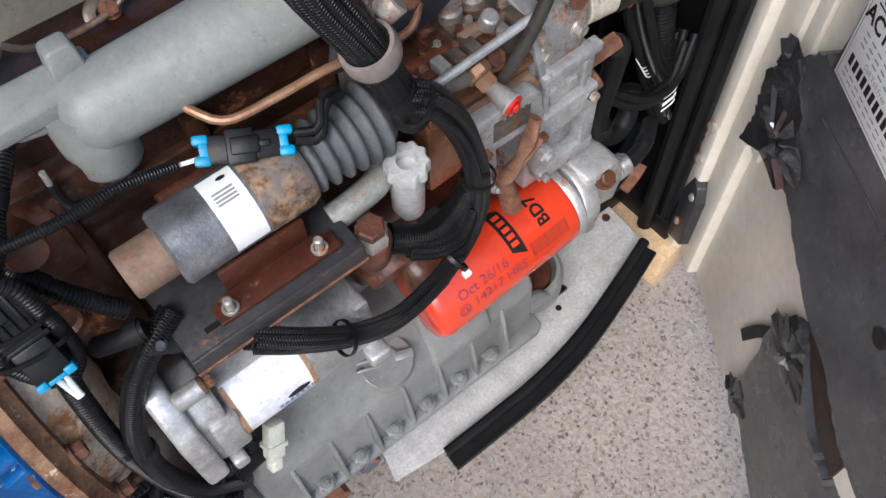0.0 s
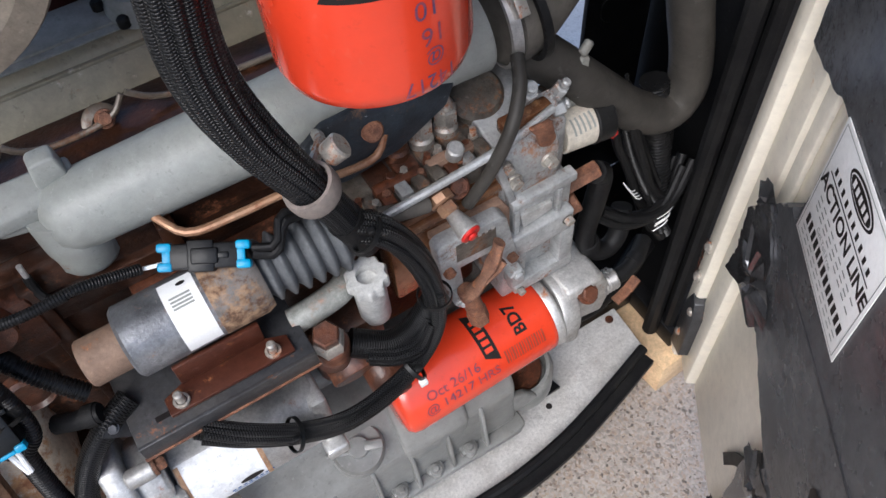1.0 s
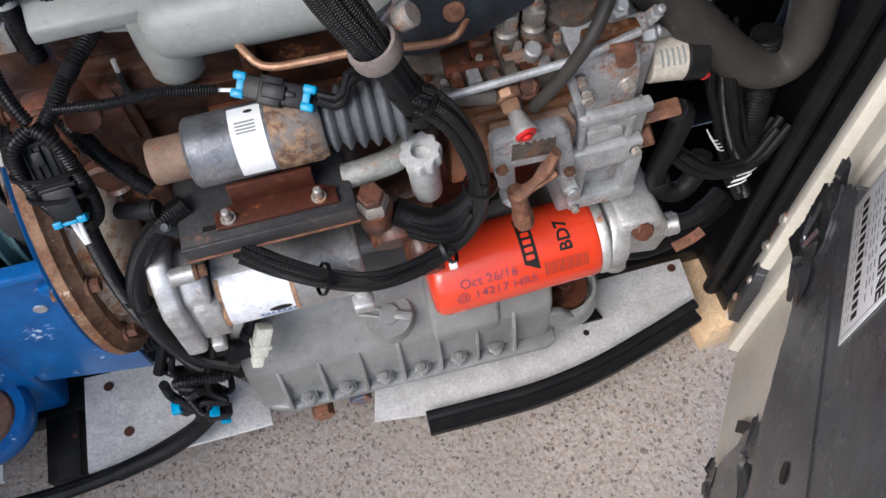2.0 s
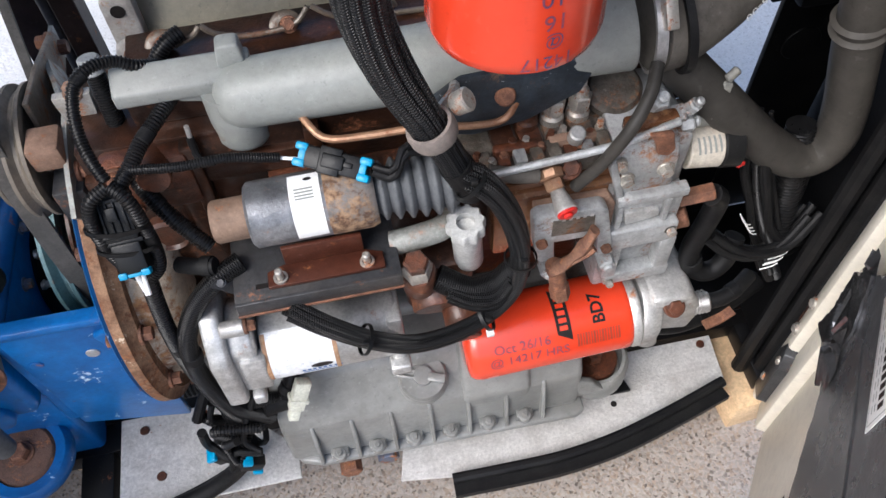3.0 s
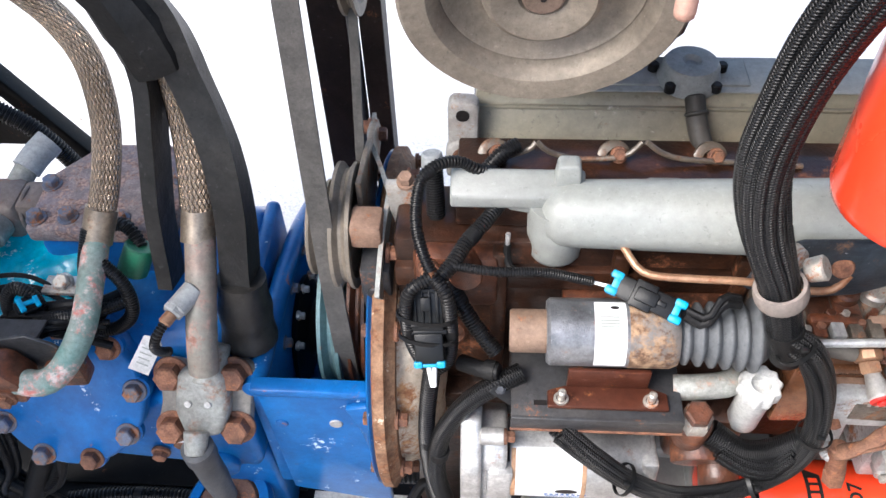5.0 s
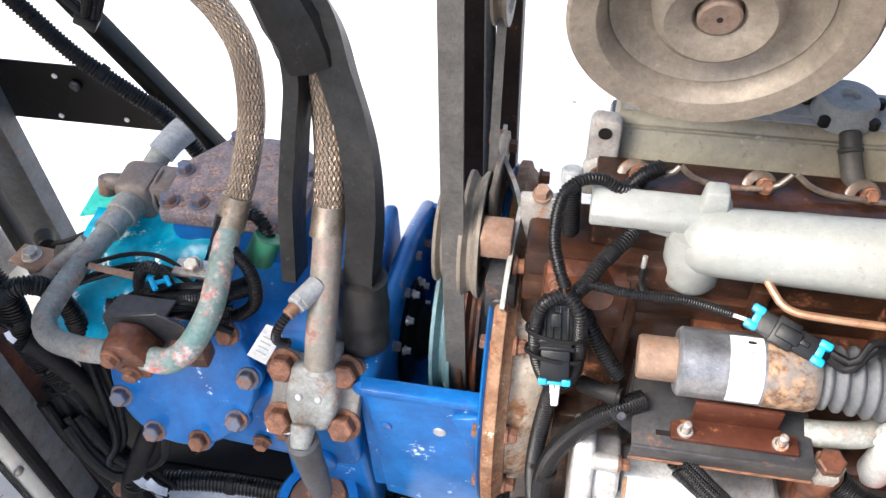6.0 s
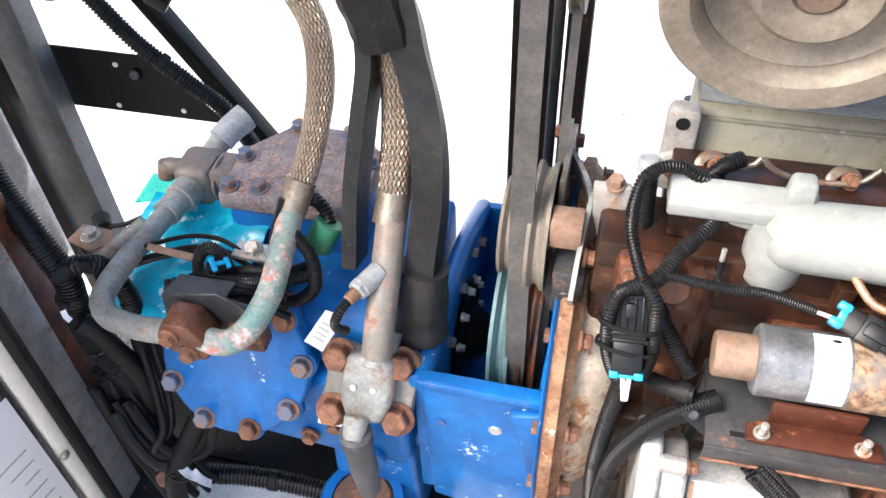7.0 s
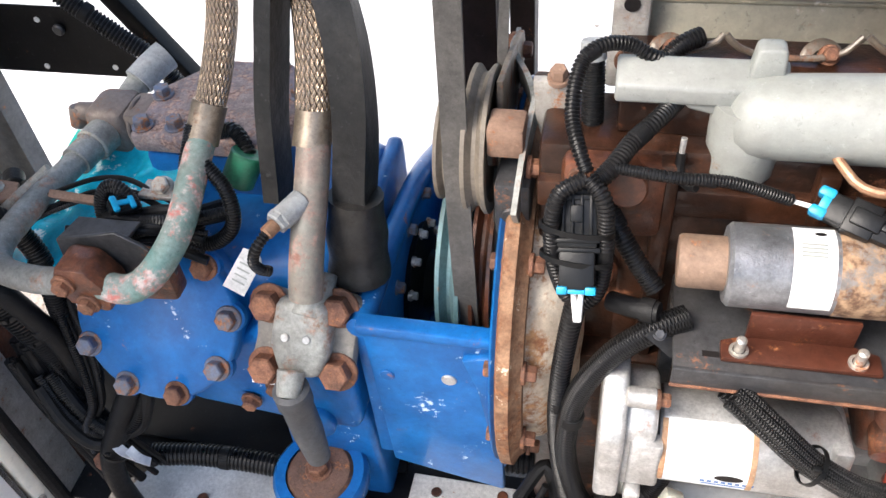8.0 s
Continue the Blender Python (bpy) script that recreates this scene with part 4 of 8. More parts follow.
for i in range(5):
    x = -0.09 + i * 0.145
    bm = B()
    lathe(bm, [(0.032, 0), (0.032, 0.012), (0.027, 0.016), (0.024, 0.010), (0, 0.010)], (x, 0.562, 0.73), FWD, 28)
    part("core_plug", bm, RUST, engine)
bm = B()
box(bm, -0.125, -0.02, 0.535, 0.57, 0.80, 0.895, 0.012)
cyl(bm, (-0.06, 0.56, 0.875), (-0.06, 0.515, 0.885), 0.020)
part("water_cover", bm, RUST, engine)
bolt(engine, (-0.105, 0.534, 0.88), FWD, 0.017, 0.010, BOLT_RUST)
bolt(engine, (-0.105, 0.534, 0.815), FWD, 0.017, 0.010, BOLT_RUST)
bm = B()
box(bm, 0.06, 0.28, 0.515, 0.57, 0.80, 0.825, 0.006)
part("side_rail", bm, RUST, engine)
bm = B()
box(bm, 0.195, 0.47, 0.50, 0.57, 0.56, 0.80, 0.012)
part("pump_mount", bm, BLOCK, engine)
bm = B()
box(bm, -0.075, 0.56, 0.585, 0.700, 0.90, 0.943, 0.004)
box(bm, -0.075, 0.56, 0.698, 0.850, 0.84, 0.888, 0.004)
for x in (0.115, 0.275, 0.40):
    box(bm, x - 0.022, x + 0.022, 0.585, 0.62, 0.925, 0.950, 0.006)
part("cylinder_head", bm, BLOCK, engine)
# rocker cover, with its end lug and filler cap
bm = B()
prism(bm, [(0.690, 0.885), (0.838, 0.885), (0.838, 0.900), (0.830, 0.905), (0.826, 0.970), (0.817, 0.980), (0.748, 0.980), (0.738, 0.974), (0.704, 0.912), (0.690, 0.902)], "x", -0.055, 0.52, 0.004)
box(bm, -0.057, 0.522, 0.684, 0.842, 0.887, 0.897, 0.003)
box(bm, -0.050, 0.515, 0.729, 0.735, 0.964, 0.969, 0.002)
cover = part("valve_cover", bm, GREY_DUSTY, engine, "dusty olive-grey valve cover")
bm = B()
box(bm, -0.050, 0.515, 0.746, 0.820, 0.9795, 0.9825, 0.002)
part("cover_top", bm, COVER_TOP, cover, "wet grey top of the cover with paint chips")
bm = B()
box(bm, 0.05, 0.29, 0.757, 0.815, 0.981, 0.9855, 0.003)
part("pad", bm, COVER_TOP, cover)
bm = B()
prism(bm, [(-0.089, 0.880), (-0.050, 0.880), (-0.050, 0.990), (-0.056, 0.996), (-0.083, 0.998), (-0.089, 0.990)], "y", 0.698, 0.722, 0.005)
prism(bm, [(-0.092, 0.880), (-0.040, 0.880), (-0.044, 0.925), (-0.056, 0.938), (-0.080, 0.938), (-0.092, 0.925)], "y", 0.690, 0.712, 0.005)
part("lifting_lug", bm, mat("chalky_lug", (0.42, 0.40, 0.37), (0.30, 0.27, 0.24), 22, 0.5, 0, rust=0.28, rust_scale=24, rust_c=((0.24, 0.13, 0.08), (0.40, 0.28, 0.20)), dirt=0.5, dirt_c=(0.17, 0.14, 0.11), bump=0.3), engine, "chalky lifting lug with a hole")
bm = B()
cyl(bm, (-0.070, 0.6981, 0.978), (-0.070, 0.6965, 0.978), 0.0085, seg=16, bevel=0)
part("lug_hole", bm, PRINT, engine)
bolt(engine, (-0.067, 0.690, 0.916), FWD, 0.022, 0.012, BOLT_RUST)
bm = B()
lathe(bm, [(0.040, -0.006), (0.0395, 0.004), (0.0365, 0.008), (0.036, 0.018), (0.032, 0.024), (0.025, 0.0255), (0.012, 0.0255), (0.007, 0.020), (0, 0.020)], (0.214, 0.772, 0.986), UP, 40)
part("filler_cap", bm, mat("dusty_cap", (0.20, 0.21, 0.21), (0.27, 0.28, 0.275), 24, 0.6, 0, dirt=0.4, bump=0.2), cover, "dusty grey filler cap")
for x, y in ((0.171, 0.786), (0.257, 0.786), (0.186, 0.742), (0.243, 0.744)):
    bm = B()
    cyl(bm, (x, y, 0.984), (x, y, 0.997), 0.007, seg=12)
    part("cap_screw", bm, RUBBER, cover)
# maroon casting behind the rocker cover
bm = B()
prism(bm, [(0.146, 0.906), (0.191, 0.906), (0.190, 0.983), (0.206, 0.987), (0.219, 0.998), (0.220, 1.013), (0.224, 1.025), (0.213, 1.046), (0.195, 1.053), (0.163, 1.053), (0.108, 1.009), (0.086, 0.944)], "y", 0.845, 0.880, 0.007)
part("fan_bracket", bm, mat("maroon_casting", (0.075, 0.022, 0.022), (0.035, 0.012, 0.013), 24, 0.38, 0.1, rust=0.12, dirt=0.4, dirt_c=(0.02, 0.012, 0.012), bump=0.3, coat=0.3), engine, "dark maroon cast bracket")
bm = B()
cyl(bm, (0.206, 0.845, 1.029), (0.206, 0.834, 1.031), 0.011, seg=14)
part("bracket_stud", bm, STEEL, engine)
patch("label", 0.100, 0.064, cover, PAPER, (0.345, 0.782, 0.9804), RT, (0, 1, 0), cells=1, label="worn white label")
for i in range(5):
    patch("print_bar", 0.080, 0.003, cover, GREY, (0.345, 0.760 + i * 0.010, 0.9809), RT, (0, 1, 0), cells=1)
bm = B()
tube(bm, [(0.219, 0.716, 0.968), (0.224, 0.701, 0.952), (0.232, 0.688, 0.938), (0.250, 0.682, 0.928), (0.275, 0.68, 0.920)], 0.0130, 14)
part("breather_hose", bm, SOOTY_RUBBER, engine)
bm = B()
cyl(bm, (0.217, 0.736, 0.984), (0.220, 0.716, 0.967), 0.0125)
cyl(bm, (0.2195, 0.721, 0.971), (0.2202, 0.717, 0.967), 0.0150)
part("breather_spigot", bm, SOOTY_RUBBER, engine)
for p in ([(0.022, 0.660, 0.970), (0.036, 0.657, 0.958), (0.065, 0.655, 0.950), (0.105, 0.655, 0.950), (0.132, 0.657, 0.956), (0.148, 0.662, 0.972)],
          [(0.152, 0.662, 0.972), (0.172, 0.658, 0.958), (0.20, 0.655, 0.951), (0.25, 0.655, 0.948), (0.34, 0.652, 0.946)], [(-0.012, 0.655, 0.952), (0.012, 0.656, 0.962), (0.020, 0.660, 0.970)]):
    bm = B()
    tube(bm, p, 0.0036, 10)
    part("injector_pipe", bm, OILY_TAN, engine, "thin dull tan steel pipe")
for x in (-0.030, 0.118, 0.235):
    bm = B()
    lathe(bm, [(0, 0), (0.021, 0), (0.021, 0.004), (0.018, 0.006), (0.010, 0.006), (0.008, 0.001), (0, 0.001)], (x, 0.672, 0.938), Vector((0.05, -0.75, 0.65)), 28)
    part("clamp_plate", bm, OILY_TAN, engine)
    bolt(engine, (x + 0.004, 0.662, 0.950), Vector((0.05, -0.75, 0.65)), 0.014, 0.008, BOLT_RUST)
bm = B()
tube(bm, [(-0.040, 0.632, 0.944), (-0.030, 0.640, 0.956), (-0.016, 0.648, 0.966), (0.000, 0.656, 0.970)], 0.0095, 12, ridge=(0.0040, 0.0014))
part("lead_stub", bm, LOOM, engine, "black ribbed lead stub")
# air intake: left bar with its tab, tapering barrel, drop elbow
bm = B()
prism(bm, [(0.569, 0.947), (0.569, 0.966), (0.596, 0.980), (0.604, 0.980), (0.604, 0.947)], "x", -0.080, 0.075, 0.0035)
prism(bm, [(0.037, 0.955), (0.072, 0.955), (0.068, 0.999), (0.064, 1.002), (0.046, 1.002), (0.042, 0.999)], "y", 0.582, 0.604, 0.003)
prism(bm, [(-0.020, 0.955), (0.10, 0.955), (0.10, 0.930), (0.02, 0.934), (-0.012, 0.941)], "y", 0.572, 0.612, 0.004)
lathe(bm, [(0, -0.002), (0.018, 0.0), (0.030, 0.006), (0.037, 0.018), (0.040, 0.035), (0.041, 0.10), (0.0435, 0.25), (0.047, 0.40), (0.049, 0.470), (0.046, 0.474), (0, 0.474)], (0.028, 0.577, 0.934), Vector((0.478, -0.044, 0.046)), 40)
lathe(bm, [(0, 0), (0.022, 0.0), (0.030, 0.004), (0.034, 0.012), (0.036, 0.05), (0.037, 0.085), (0, 0.085)], (0.046, 0.578, 0.864), Vector((0.02, 0.05, 1)), 32)
for x in (0.17, 0.29):
    box(bm, x - 0.028, x + 0.028, 0.575, 0.62, 0.89, 0.96, 0.012)
manifold = part("intake_manifold", bm, GREY, engine, "grey cast intake manifold", sharp=50)
# clamp and rubber joint at the manifold's end
bm = B()
a, ax = Vector((0.500, 0.533, 0.978)), Vector((0.468, -0.056, 0.022)).normalized()
lathe(bm, [(0.050, 0), (0.054, 0.001), (0.054, 0.013), (0.050, 0.014)], a + ax * 0.014, ax, 36)
part("hose_clamp", bm, STEEL, engine, "steel worm-drive hose clamp")
bm = B()
u, v, w = basis(ax)
f = Vector((0, -0.62, 0.78))
box(bm, -0.006, 0.008, -0.012, 0.004, -0.016, 0.016, 0.002, m=Matrix.Translation(a + ax * 0.02 + f * 0.055) @ Matrix.Rotation(radians(-40), 4, "X"))
part("clamp_screw", bm, BOLT, engine)
# black guard under the barrel
bm = B()
prism(bm, [(0.250, 0.905), (0.262, 0.958), (0.295, 0.982), (0.42, 0.986), (0.448, 0.962), (0.435, 0.930), (0.375, 0.898), (0.31, 0.888)], "y", 0.4935, 0.5025, 0.004)
part("guard", bm, mat("blue_black_plate", (0.055, 0.072, 0.092), (0.026, 0.034, 0.045), 26, 0.34, 0.2, chips=0.09, chip_c=(0.30, 0.32, 0.33), rust=0.26, rust_scale=14, rust_c=((0.09, 0.045, 0.025), (0.20, 0.11, 0.06)), dirt=0.4, dirt_c=(0.03, 0.025, 0.02)), engine, "blue-black pressed guard with rusty edge")
bm = B()
cyl(bm, (0.345, 0.496, 0.945), (0.345, 0.488, 0.950), 0.012, seg=14)
part("guard_bolt", bm, BOLT_RUST, engine)
bm = B()
tube(bm, [(-0.0115, 0.5535, 0.922), (-0.012, 0.551, 0.905)], 0.0030, 8)
part("probe", bm, ALLOY, engine, "small pale probe")
bm = B()
tube(bm, [(-0.012, 0.551, 0.906), (-0.012, 0.545, 0.888), (-0.006, 0.535, 0.880), (0.004, 0.527, 0.885)], 0.0048, 8)
part("probe_lead", bm, RUBBER, engine)
bm = B()
tube(bm, [(0.112, 0.555, 0.930), (0.122, 0.528, 0.925), (0.142, 0.502, 0.918), (0.19, 0.494, 0.920), (0.25, 0.490, 0.922), (0.31, 0.490, 0.910), (0.345, 0.490, 0.912), (0.360, 0.497, 0.93)], 0.0045, 10)
part("fuel_line", bm, COPPER, engine, "thin copper fuel line")
# sump casting with its cap
bm = B()
prism(bm, [(0.392, 0.240), (0.60, 0.240), (0.60, 0.455), (0.470, 0.455), (0.450, 0.446), (0.408, 0.366), (0.400, 0.350), (0.396, 0.262)], "x", -0.030, 0.480, 0.012, seg=3)
prism(bm, [(0.02, 0.380), (0.470, 0.372), (0.487, 0.380), (0.490, 0.60), (-0.045, 0.60), (-0.040, 0.430), (-0.015, 0.392)], "z", 0.226, 0.243, 0.005)
cyl(bm, (0.212, 0.455, 0.340), (0.212, 0.430, 0.405), 0.048, 0.042)
lathe(bm, [(0.065, 0), (0.065, 0.04), (0.058, 0.05), (0.052, 0.05), (0.050, 0.02), (0, 0.02)], (0.525, 0.465, 0.222), UP, 32)
prism(bm, [(0.404, 0.262), (0.60, 0.262), (0.60, 0.472), (0.462, 0.472), (0.444, 0.460), (0.402, 0.372), (0.394, 0.350)], "x", 0.272, 0.388, 0.010, seg=3)
prism(bm, [(0.52, 0.44), (0.60, 0.44), (0.60, 0.478), (0.53, 0.478), (0.515, 0.465)], "x", 0.01, 0.465, 0.010)
prism(bm, [(0.386, 0.250), (0.486, 0.250), (0.530, 0.258), (0.500, 0.300), (0.440, 0.335), (0.386, 0.350)], "y", 0.400, 0.414, 0.004)
sump = part("sump_cover", bm, SUMP, engine, "grey ribbed casting along the engine foot", sharp=50)
for x in (0.020, 0.085, 0.150, 0.215, 0.280, 0.345, 0.410):
    bm = B()
    prism(bm, [(0.377, 0.240), (0.41, 0.240), (0.41, 0.356), (0.398, 0.350), (0.381, 0.262)], "x", x - 0.0035, x + 0.0035, 0.0015, seg=1)
    part("rib", bm, SUMP, sump)
for x in (0.0525, 0.1175, 0.1825, 0.2475, 0.3125, 0.3775):
    bm = B()
    box(bm, x - 0.015, x + 0.015, 0.381, 0.40, 0.244, 0.262, 0.004)
    cyl(bm, (x, 0.386, 0.246), (x, 0.384, 0.266), 0.011, seg=18)
    part("boss", bm, SUMP, sump)
for x in (0.0525, 0.1175, 0.1825, 0.2475, 0.3125, 0.3775):
    bolt(engine, (x, 0.3835, 0.266), UP, 0.009, 0.006, SUMP, washer=False)
bm = B()
o, d = Vector((0.212, 0.428, 0.402)), Vector((0, -0.30, 0.95))
lathe(bm, [(0.034, 0), (0.039, 0.004), (0.039, 0.014), (0.035, 0.020), (0.016, 0.020), (0.015, 0.027), (0, 0.028)], o, d, 30)
cap = part("oil_cap", bm, SUMP, sump, "light grey oil filler cap with two wings")
mm = Matrix.Translation(o + d.normalized() * 0.024) @ pose(0, 0, 0, 17, 0, -22)
for y0, y1, x0, x1 in ((-0.008, -0.003, -0.048, -0.008), (0.003, 0.008, -0.048, -0.008), (-0.007, 0.007, 0.008, 0.036)):
    bm = B()
    box(bm, x0, x1, y0, y1, -0.008, 0.003, 0.002, m=mm)
    part("wing", bm, SUMP, sump)
bm = B()
cyl(bm, (0.525, 0.465, 0.240), (0.525, 0.465, 0.262), 0.045)
cyl(bm, (0.525, 0.465, 0.262), (0.525, 0.465, 0.285), 0.018, seg=6)
part("mount_bolt", bm, RUST, engine)
for x, y in ((0.060, 0.415), (0.13, 0.425)):
    bm = B()
    cyl(bm, (x, y, 0.10), (x, y, 0.19), 0.016)
    cyl(bm, (x, y - 0.03, 0.15), (x, y, 0.15), 0.020, seg=6)
    part("drain_fitting", bm, BOLT_RUST if x < 0.1 else BLUE_BOLT, engine)
# filler neck with its notched mouth, elbow, banjo group
bm = B()
ND = Vector((-0.07, -0.16, 1)).normalized()
N0 = Vector((0.294, 0.453, 0.692))
lathe(bm, [(0.0195, 0), (0.0195, 0.092), (0.0125, 0.094), (0.0115, 0.099), (0, 0.099)], N0, ND, 30)
nu, nv, nw = basis(ND)
rings = []
for h, grow in ((0.090, -0.003), (0.093, 0.0), (0.110, 0.0), (0.113, -0.002)):
    rings.append([bm.verts.new(N0 + ND * h + (nu * math.cos(2 * math.pi * k / 60) + nv * math.sin(2 * math.pi * k / 60)) * (0.0238 + grow + 0.0016 * math.cos(10 * 2 * math.pi * k / 60))) for k in range(60)])
rings.append([bm.verts.new(N0 + ND * 0.113 + (nu * math.cos(2 * math.pi * k / 60) + nv * math.sin(2 * math.pi * k / 60)) * 0.0115) for k in range(60)])
rings.append([bm.verts.new(N0 + ND * 0.098 + (nu * math.cos(2 * math.pi * k / 60) + nv * math.sin(2 * math.pi * k / 60)) * 0.0120) for k in range(60)])
for p, q in zip(rings, rings[1:]):
    for k in range(60):
        bm.faces.new((p[k], p[(k + 1) % 60], q[(k + 1) % 60], q[k]))
part("filler_neck", bm, mat("pale_casting", (0.60, 0.60, 0.58), (0.50, 0.50, 0.48), 40, 0.5, 0.2, rust=0.05, dirt=0.3), engine, "pale grey filler neck with a scalloped rim")
bm = B()
tube(bm, [(0.195, 0.452, 0.762), (0.225, 0.450, 0.768), (0.262, 0.456, 0.770), (0.285, 0.48, 0.765)], 0.016, 14)
part("elbow_pipe", bm, PIPE, engine)
bm = B()
cyl(bm, (0.222, 0.428, 0.690), (0.222, 0.420, 0.736), 0.022, seg=20)
cyl(bm, (0.245, 0.47, 0.66), (0.245, 0.415, 0.64), 0.036, seg=24)
cyl(bm, (0.275, 0.445, 0.625), (0.275, 0.395, 0.605), 0.026, seg=20)
box(bm, 0.205, 0.30, 0.44, 0.53, 0.60, 0.70, 0.012)
part("banjo_housing", bm, RUST, engine, "oily brown banjo housing", sharp=45)
bolt(engine, (0.220, 0.420, 0.732), Vector((0, -0.2, 1)), 0.034, 0.028, BOLT, washer=False, name="hex_cap")
bolt(engine, (0.219, 0.415, 0.760), Vector((0, -0.2, 1)), 0.028, 0.014, RUST, washer=False, name="hex_cap")
bolt(engine, (0.276, 0.396, 0.607), Vector((0, -0.9, -0.3)), 0.036, 0.016, RUST, washer=False, name="hex_cap")
bolt(engine, (0.350, 0.500, 0.700), FWD, 0.040, 0.02, RUST, washer=False, name="hex_cap")
bm = B()
tube(bm, [(0.245, 0.425, 0.705), (0.285, 0.405, 0.690), (0.32, 0.402, 0.700), (0.348, 0.40, 0.735)], 0.018, 14)
part("wrapped_lead", bm, BRAID_BLACK, engine)
# injection pump
RACK = mat("oily_grey_casting", (0.18, 0.161, 0.135), (0.09, 0.075, 0.06), 34, 0.45, 0.2, rust=0.36, rust_scale=22, rust_c=((0.07, 0.032, 0.018), (0.24, 0.115, 0.055)), dirt=0.7, dirt_c=(0.03, 0.024, 0.02), bump=0.5, bump_scale=120, grain=0.45)
OILY = mat("oil_brown_cover", (0.25, 0.115, 0.05), (0.13, 0.05, 0.022), 18, 0.25, 0.15, rust=0.25, rust_scale=14, rust_c=((0.06, 0.026, 0.014), (0.36, 0.19, 0.08)), dirt=0.5, dirt_c=(0.04, 0.02, 0.012), coat=0.3, bump=0.3)
bm = B()
box(bm, 0.285, 0.475, 0.478, 0.60, 0.790, 0.862, 0.006)
part("pump_rack", bm, RACK, engine, "oily grey injection pump body", sharp=45)
for z0, z1, y in ((0.838, 0.862, 0.452), (0.822, 0.834, 0.458)):
    bm = B()
    box(bm, 0.292, 0.472, y, 0.482, z0, z1, 0.004)
    part("pump_rail", bm, RACK, engine)
rp = random.Random(5)
for k in range(9):
    x = 0.298 + k * 0.0205
    bm = B()
    box(bm, x - 0.0075, x + 0.0075, 0.456, 0.482, 0.860, rp.uniform(0.866, 0.873), 0.002)
    part("rack_block", bm, (RACK, RACK, RUST, PUMP)[k % 4], engine)
for k in range(12):
    bolt(engine, (0.294 + k * 0.0155, rp.uniform(0.463, 0.492), 0.866), UP, rp.choice((0.008, 0.010, 0.012)), rp.uniform(0.005, 0.011), (BOLT_RUST, RUST, BOLT)[k % 3])
for x in (0.347, 0.379, 0.411, 0.443):
    bm = B()
    box(bm, x - 0.0145, x + 0.0145, 0.485, 0.535, 0.850, 0.868, 0.004)
    part("valve_seat", bm, RUST if x < 0.40 else RACK, engine)
for x in (0.360, 0.427):
    bm = B()
    box(bm, x - 0.030, x + 0.030, 0.474, 0.488, 0.856, 0.874, 0.004)
    part("valve_clamp", bm, RUST if x < 0.38 else TAN_RUST, engine)
for x in (0.379, 0.411, 0.443):
    up = Vector((0.05, 0.05, 1)).normalized()
    o2 = Vector((x, 0.515, 0.866))
    bm = B()
    lathe(bm, [(0, 0), (0.0145, 0), (0.0145, 0.010), (0.011, 0.013), (0.0105, 0.020)], o2, up, 20)
    cyl(bm, o2 + up * 0.018, o2 + up * 0.038, 0.0145, seg=6)
    cyl(bm, o2 + up * 0.036, o2 + up * 0.046, 0.0105, 0.0095, seg=18)
    cyl(bm, o2 + up * 0.044, o2 + up * 0.054, 0.0075, 0.005, seg=14)
    part("delivery_valve", bm, RUST if x < 0.40 else BOLT, engine)
for x in (0.411, 0.443):
    bm = B()
    tube(bm, [(x + 0.003, 0.517, 0.915), (x + 0.004, 0.520, 0.965), (x + 0.002, 0.54, 1.01), (x - 0.02, 0.60, 1.03)], 0.0048, 8)
    part("injector_pipe", bm, STEEL, engine)
bm = B()
box(bm, 0.405, 0.456, 0.505, 0.535, 0.955, 0.978, 0.003)
part("pipe_clip", bm, TAN_RUST, engine)
bm = B()
tube(bm, [(0.285, 0.446, 0.868), (0.38, 0.443, 0.879), (0.47, 0.441, 0.891), (0.545, 0.45, 0.902)], 0.0050, 10)
part("control_rod", bm, PUMP, engine, "straight alloy control rod")
# brown side cover, stepped, with its edge
bm = B()
prism(bm, [(0.325, 0.836), (0.480, 0.836), (0.486, 0.826), (0.490, 0.700), (0.325, 0.690)], "y", 0.450, 0.49, 0.006)
box(bm, 0.325, 0.484, 0.443, 0.455, 0.812, 0.826, 0.003)
part("side_cover", bm, OILY, engine, "brown oil-stained pump side cover")
bm = B()
prism(bm, [(0.374, 0.800), (0.470, 0.798), (0.480, 0.780), (0.482, 0.712), (0.472, 0.712), (0.466, 0.770), (0.374, 0.786)], "y", 0.437, 0.452, 0.002)
part("cover_edge", bm, TAN_RUST, engine)
# pale lever plate with two arms
bm = B()
prism(bm, [(0.367, 0.800), (0.375, 0.807), (0.455, 0.803), (0.463, 0.795), (0.478, 0.720), (0.484, 0.690), (0.462, 0.692), (0.454, 0.742), (0.398, 0.744), (0.402, 0.700), (0.380, 0.703), (0.372, 0.740)], "y", 0.418, 0.438, 0.003)
plate = part("lever_plate", bm, PUMP, engine, "pale alloy lever plate")
bm = B()
prism(bm, [(0.392, 0.762), (0.448, 0.758), (0.446, 0.790), (0.392, 0.794)], "y", 0.4165, 0.4185, 0.0008)
part("plate_recess", bm, RACK, plate)
for k in range(5):
    patch("cast_mark", 0.0045, 0.006, plate, ALLOY, (0.404 + k * 0.009, 0.4160, 0.798), RT, UP, cells=1, thick=0.0022)
for x, z in ((0.380, 0.752), (0.470, 0.712)):
    bolt(engine, (x, 0.418, z), FWD, 0.013, 0.008, BOLT_RUST, washer=False)
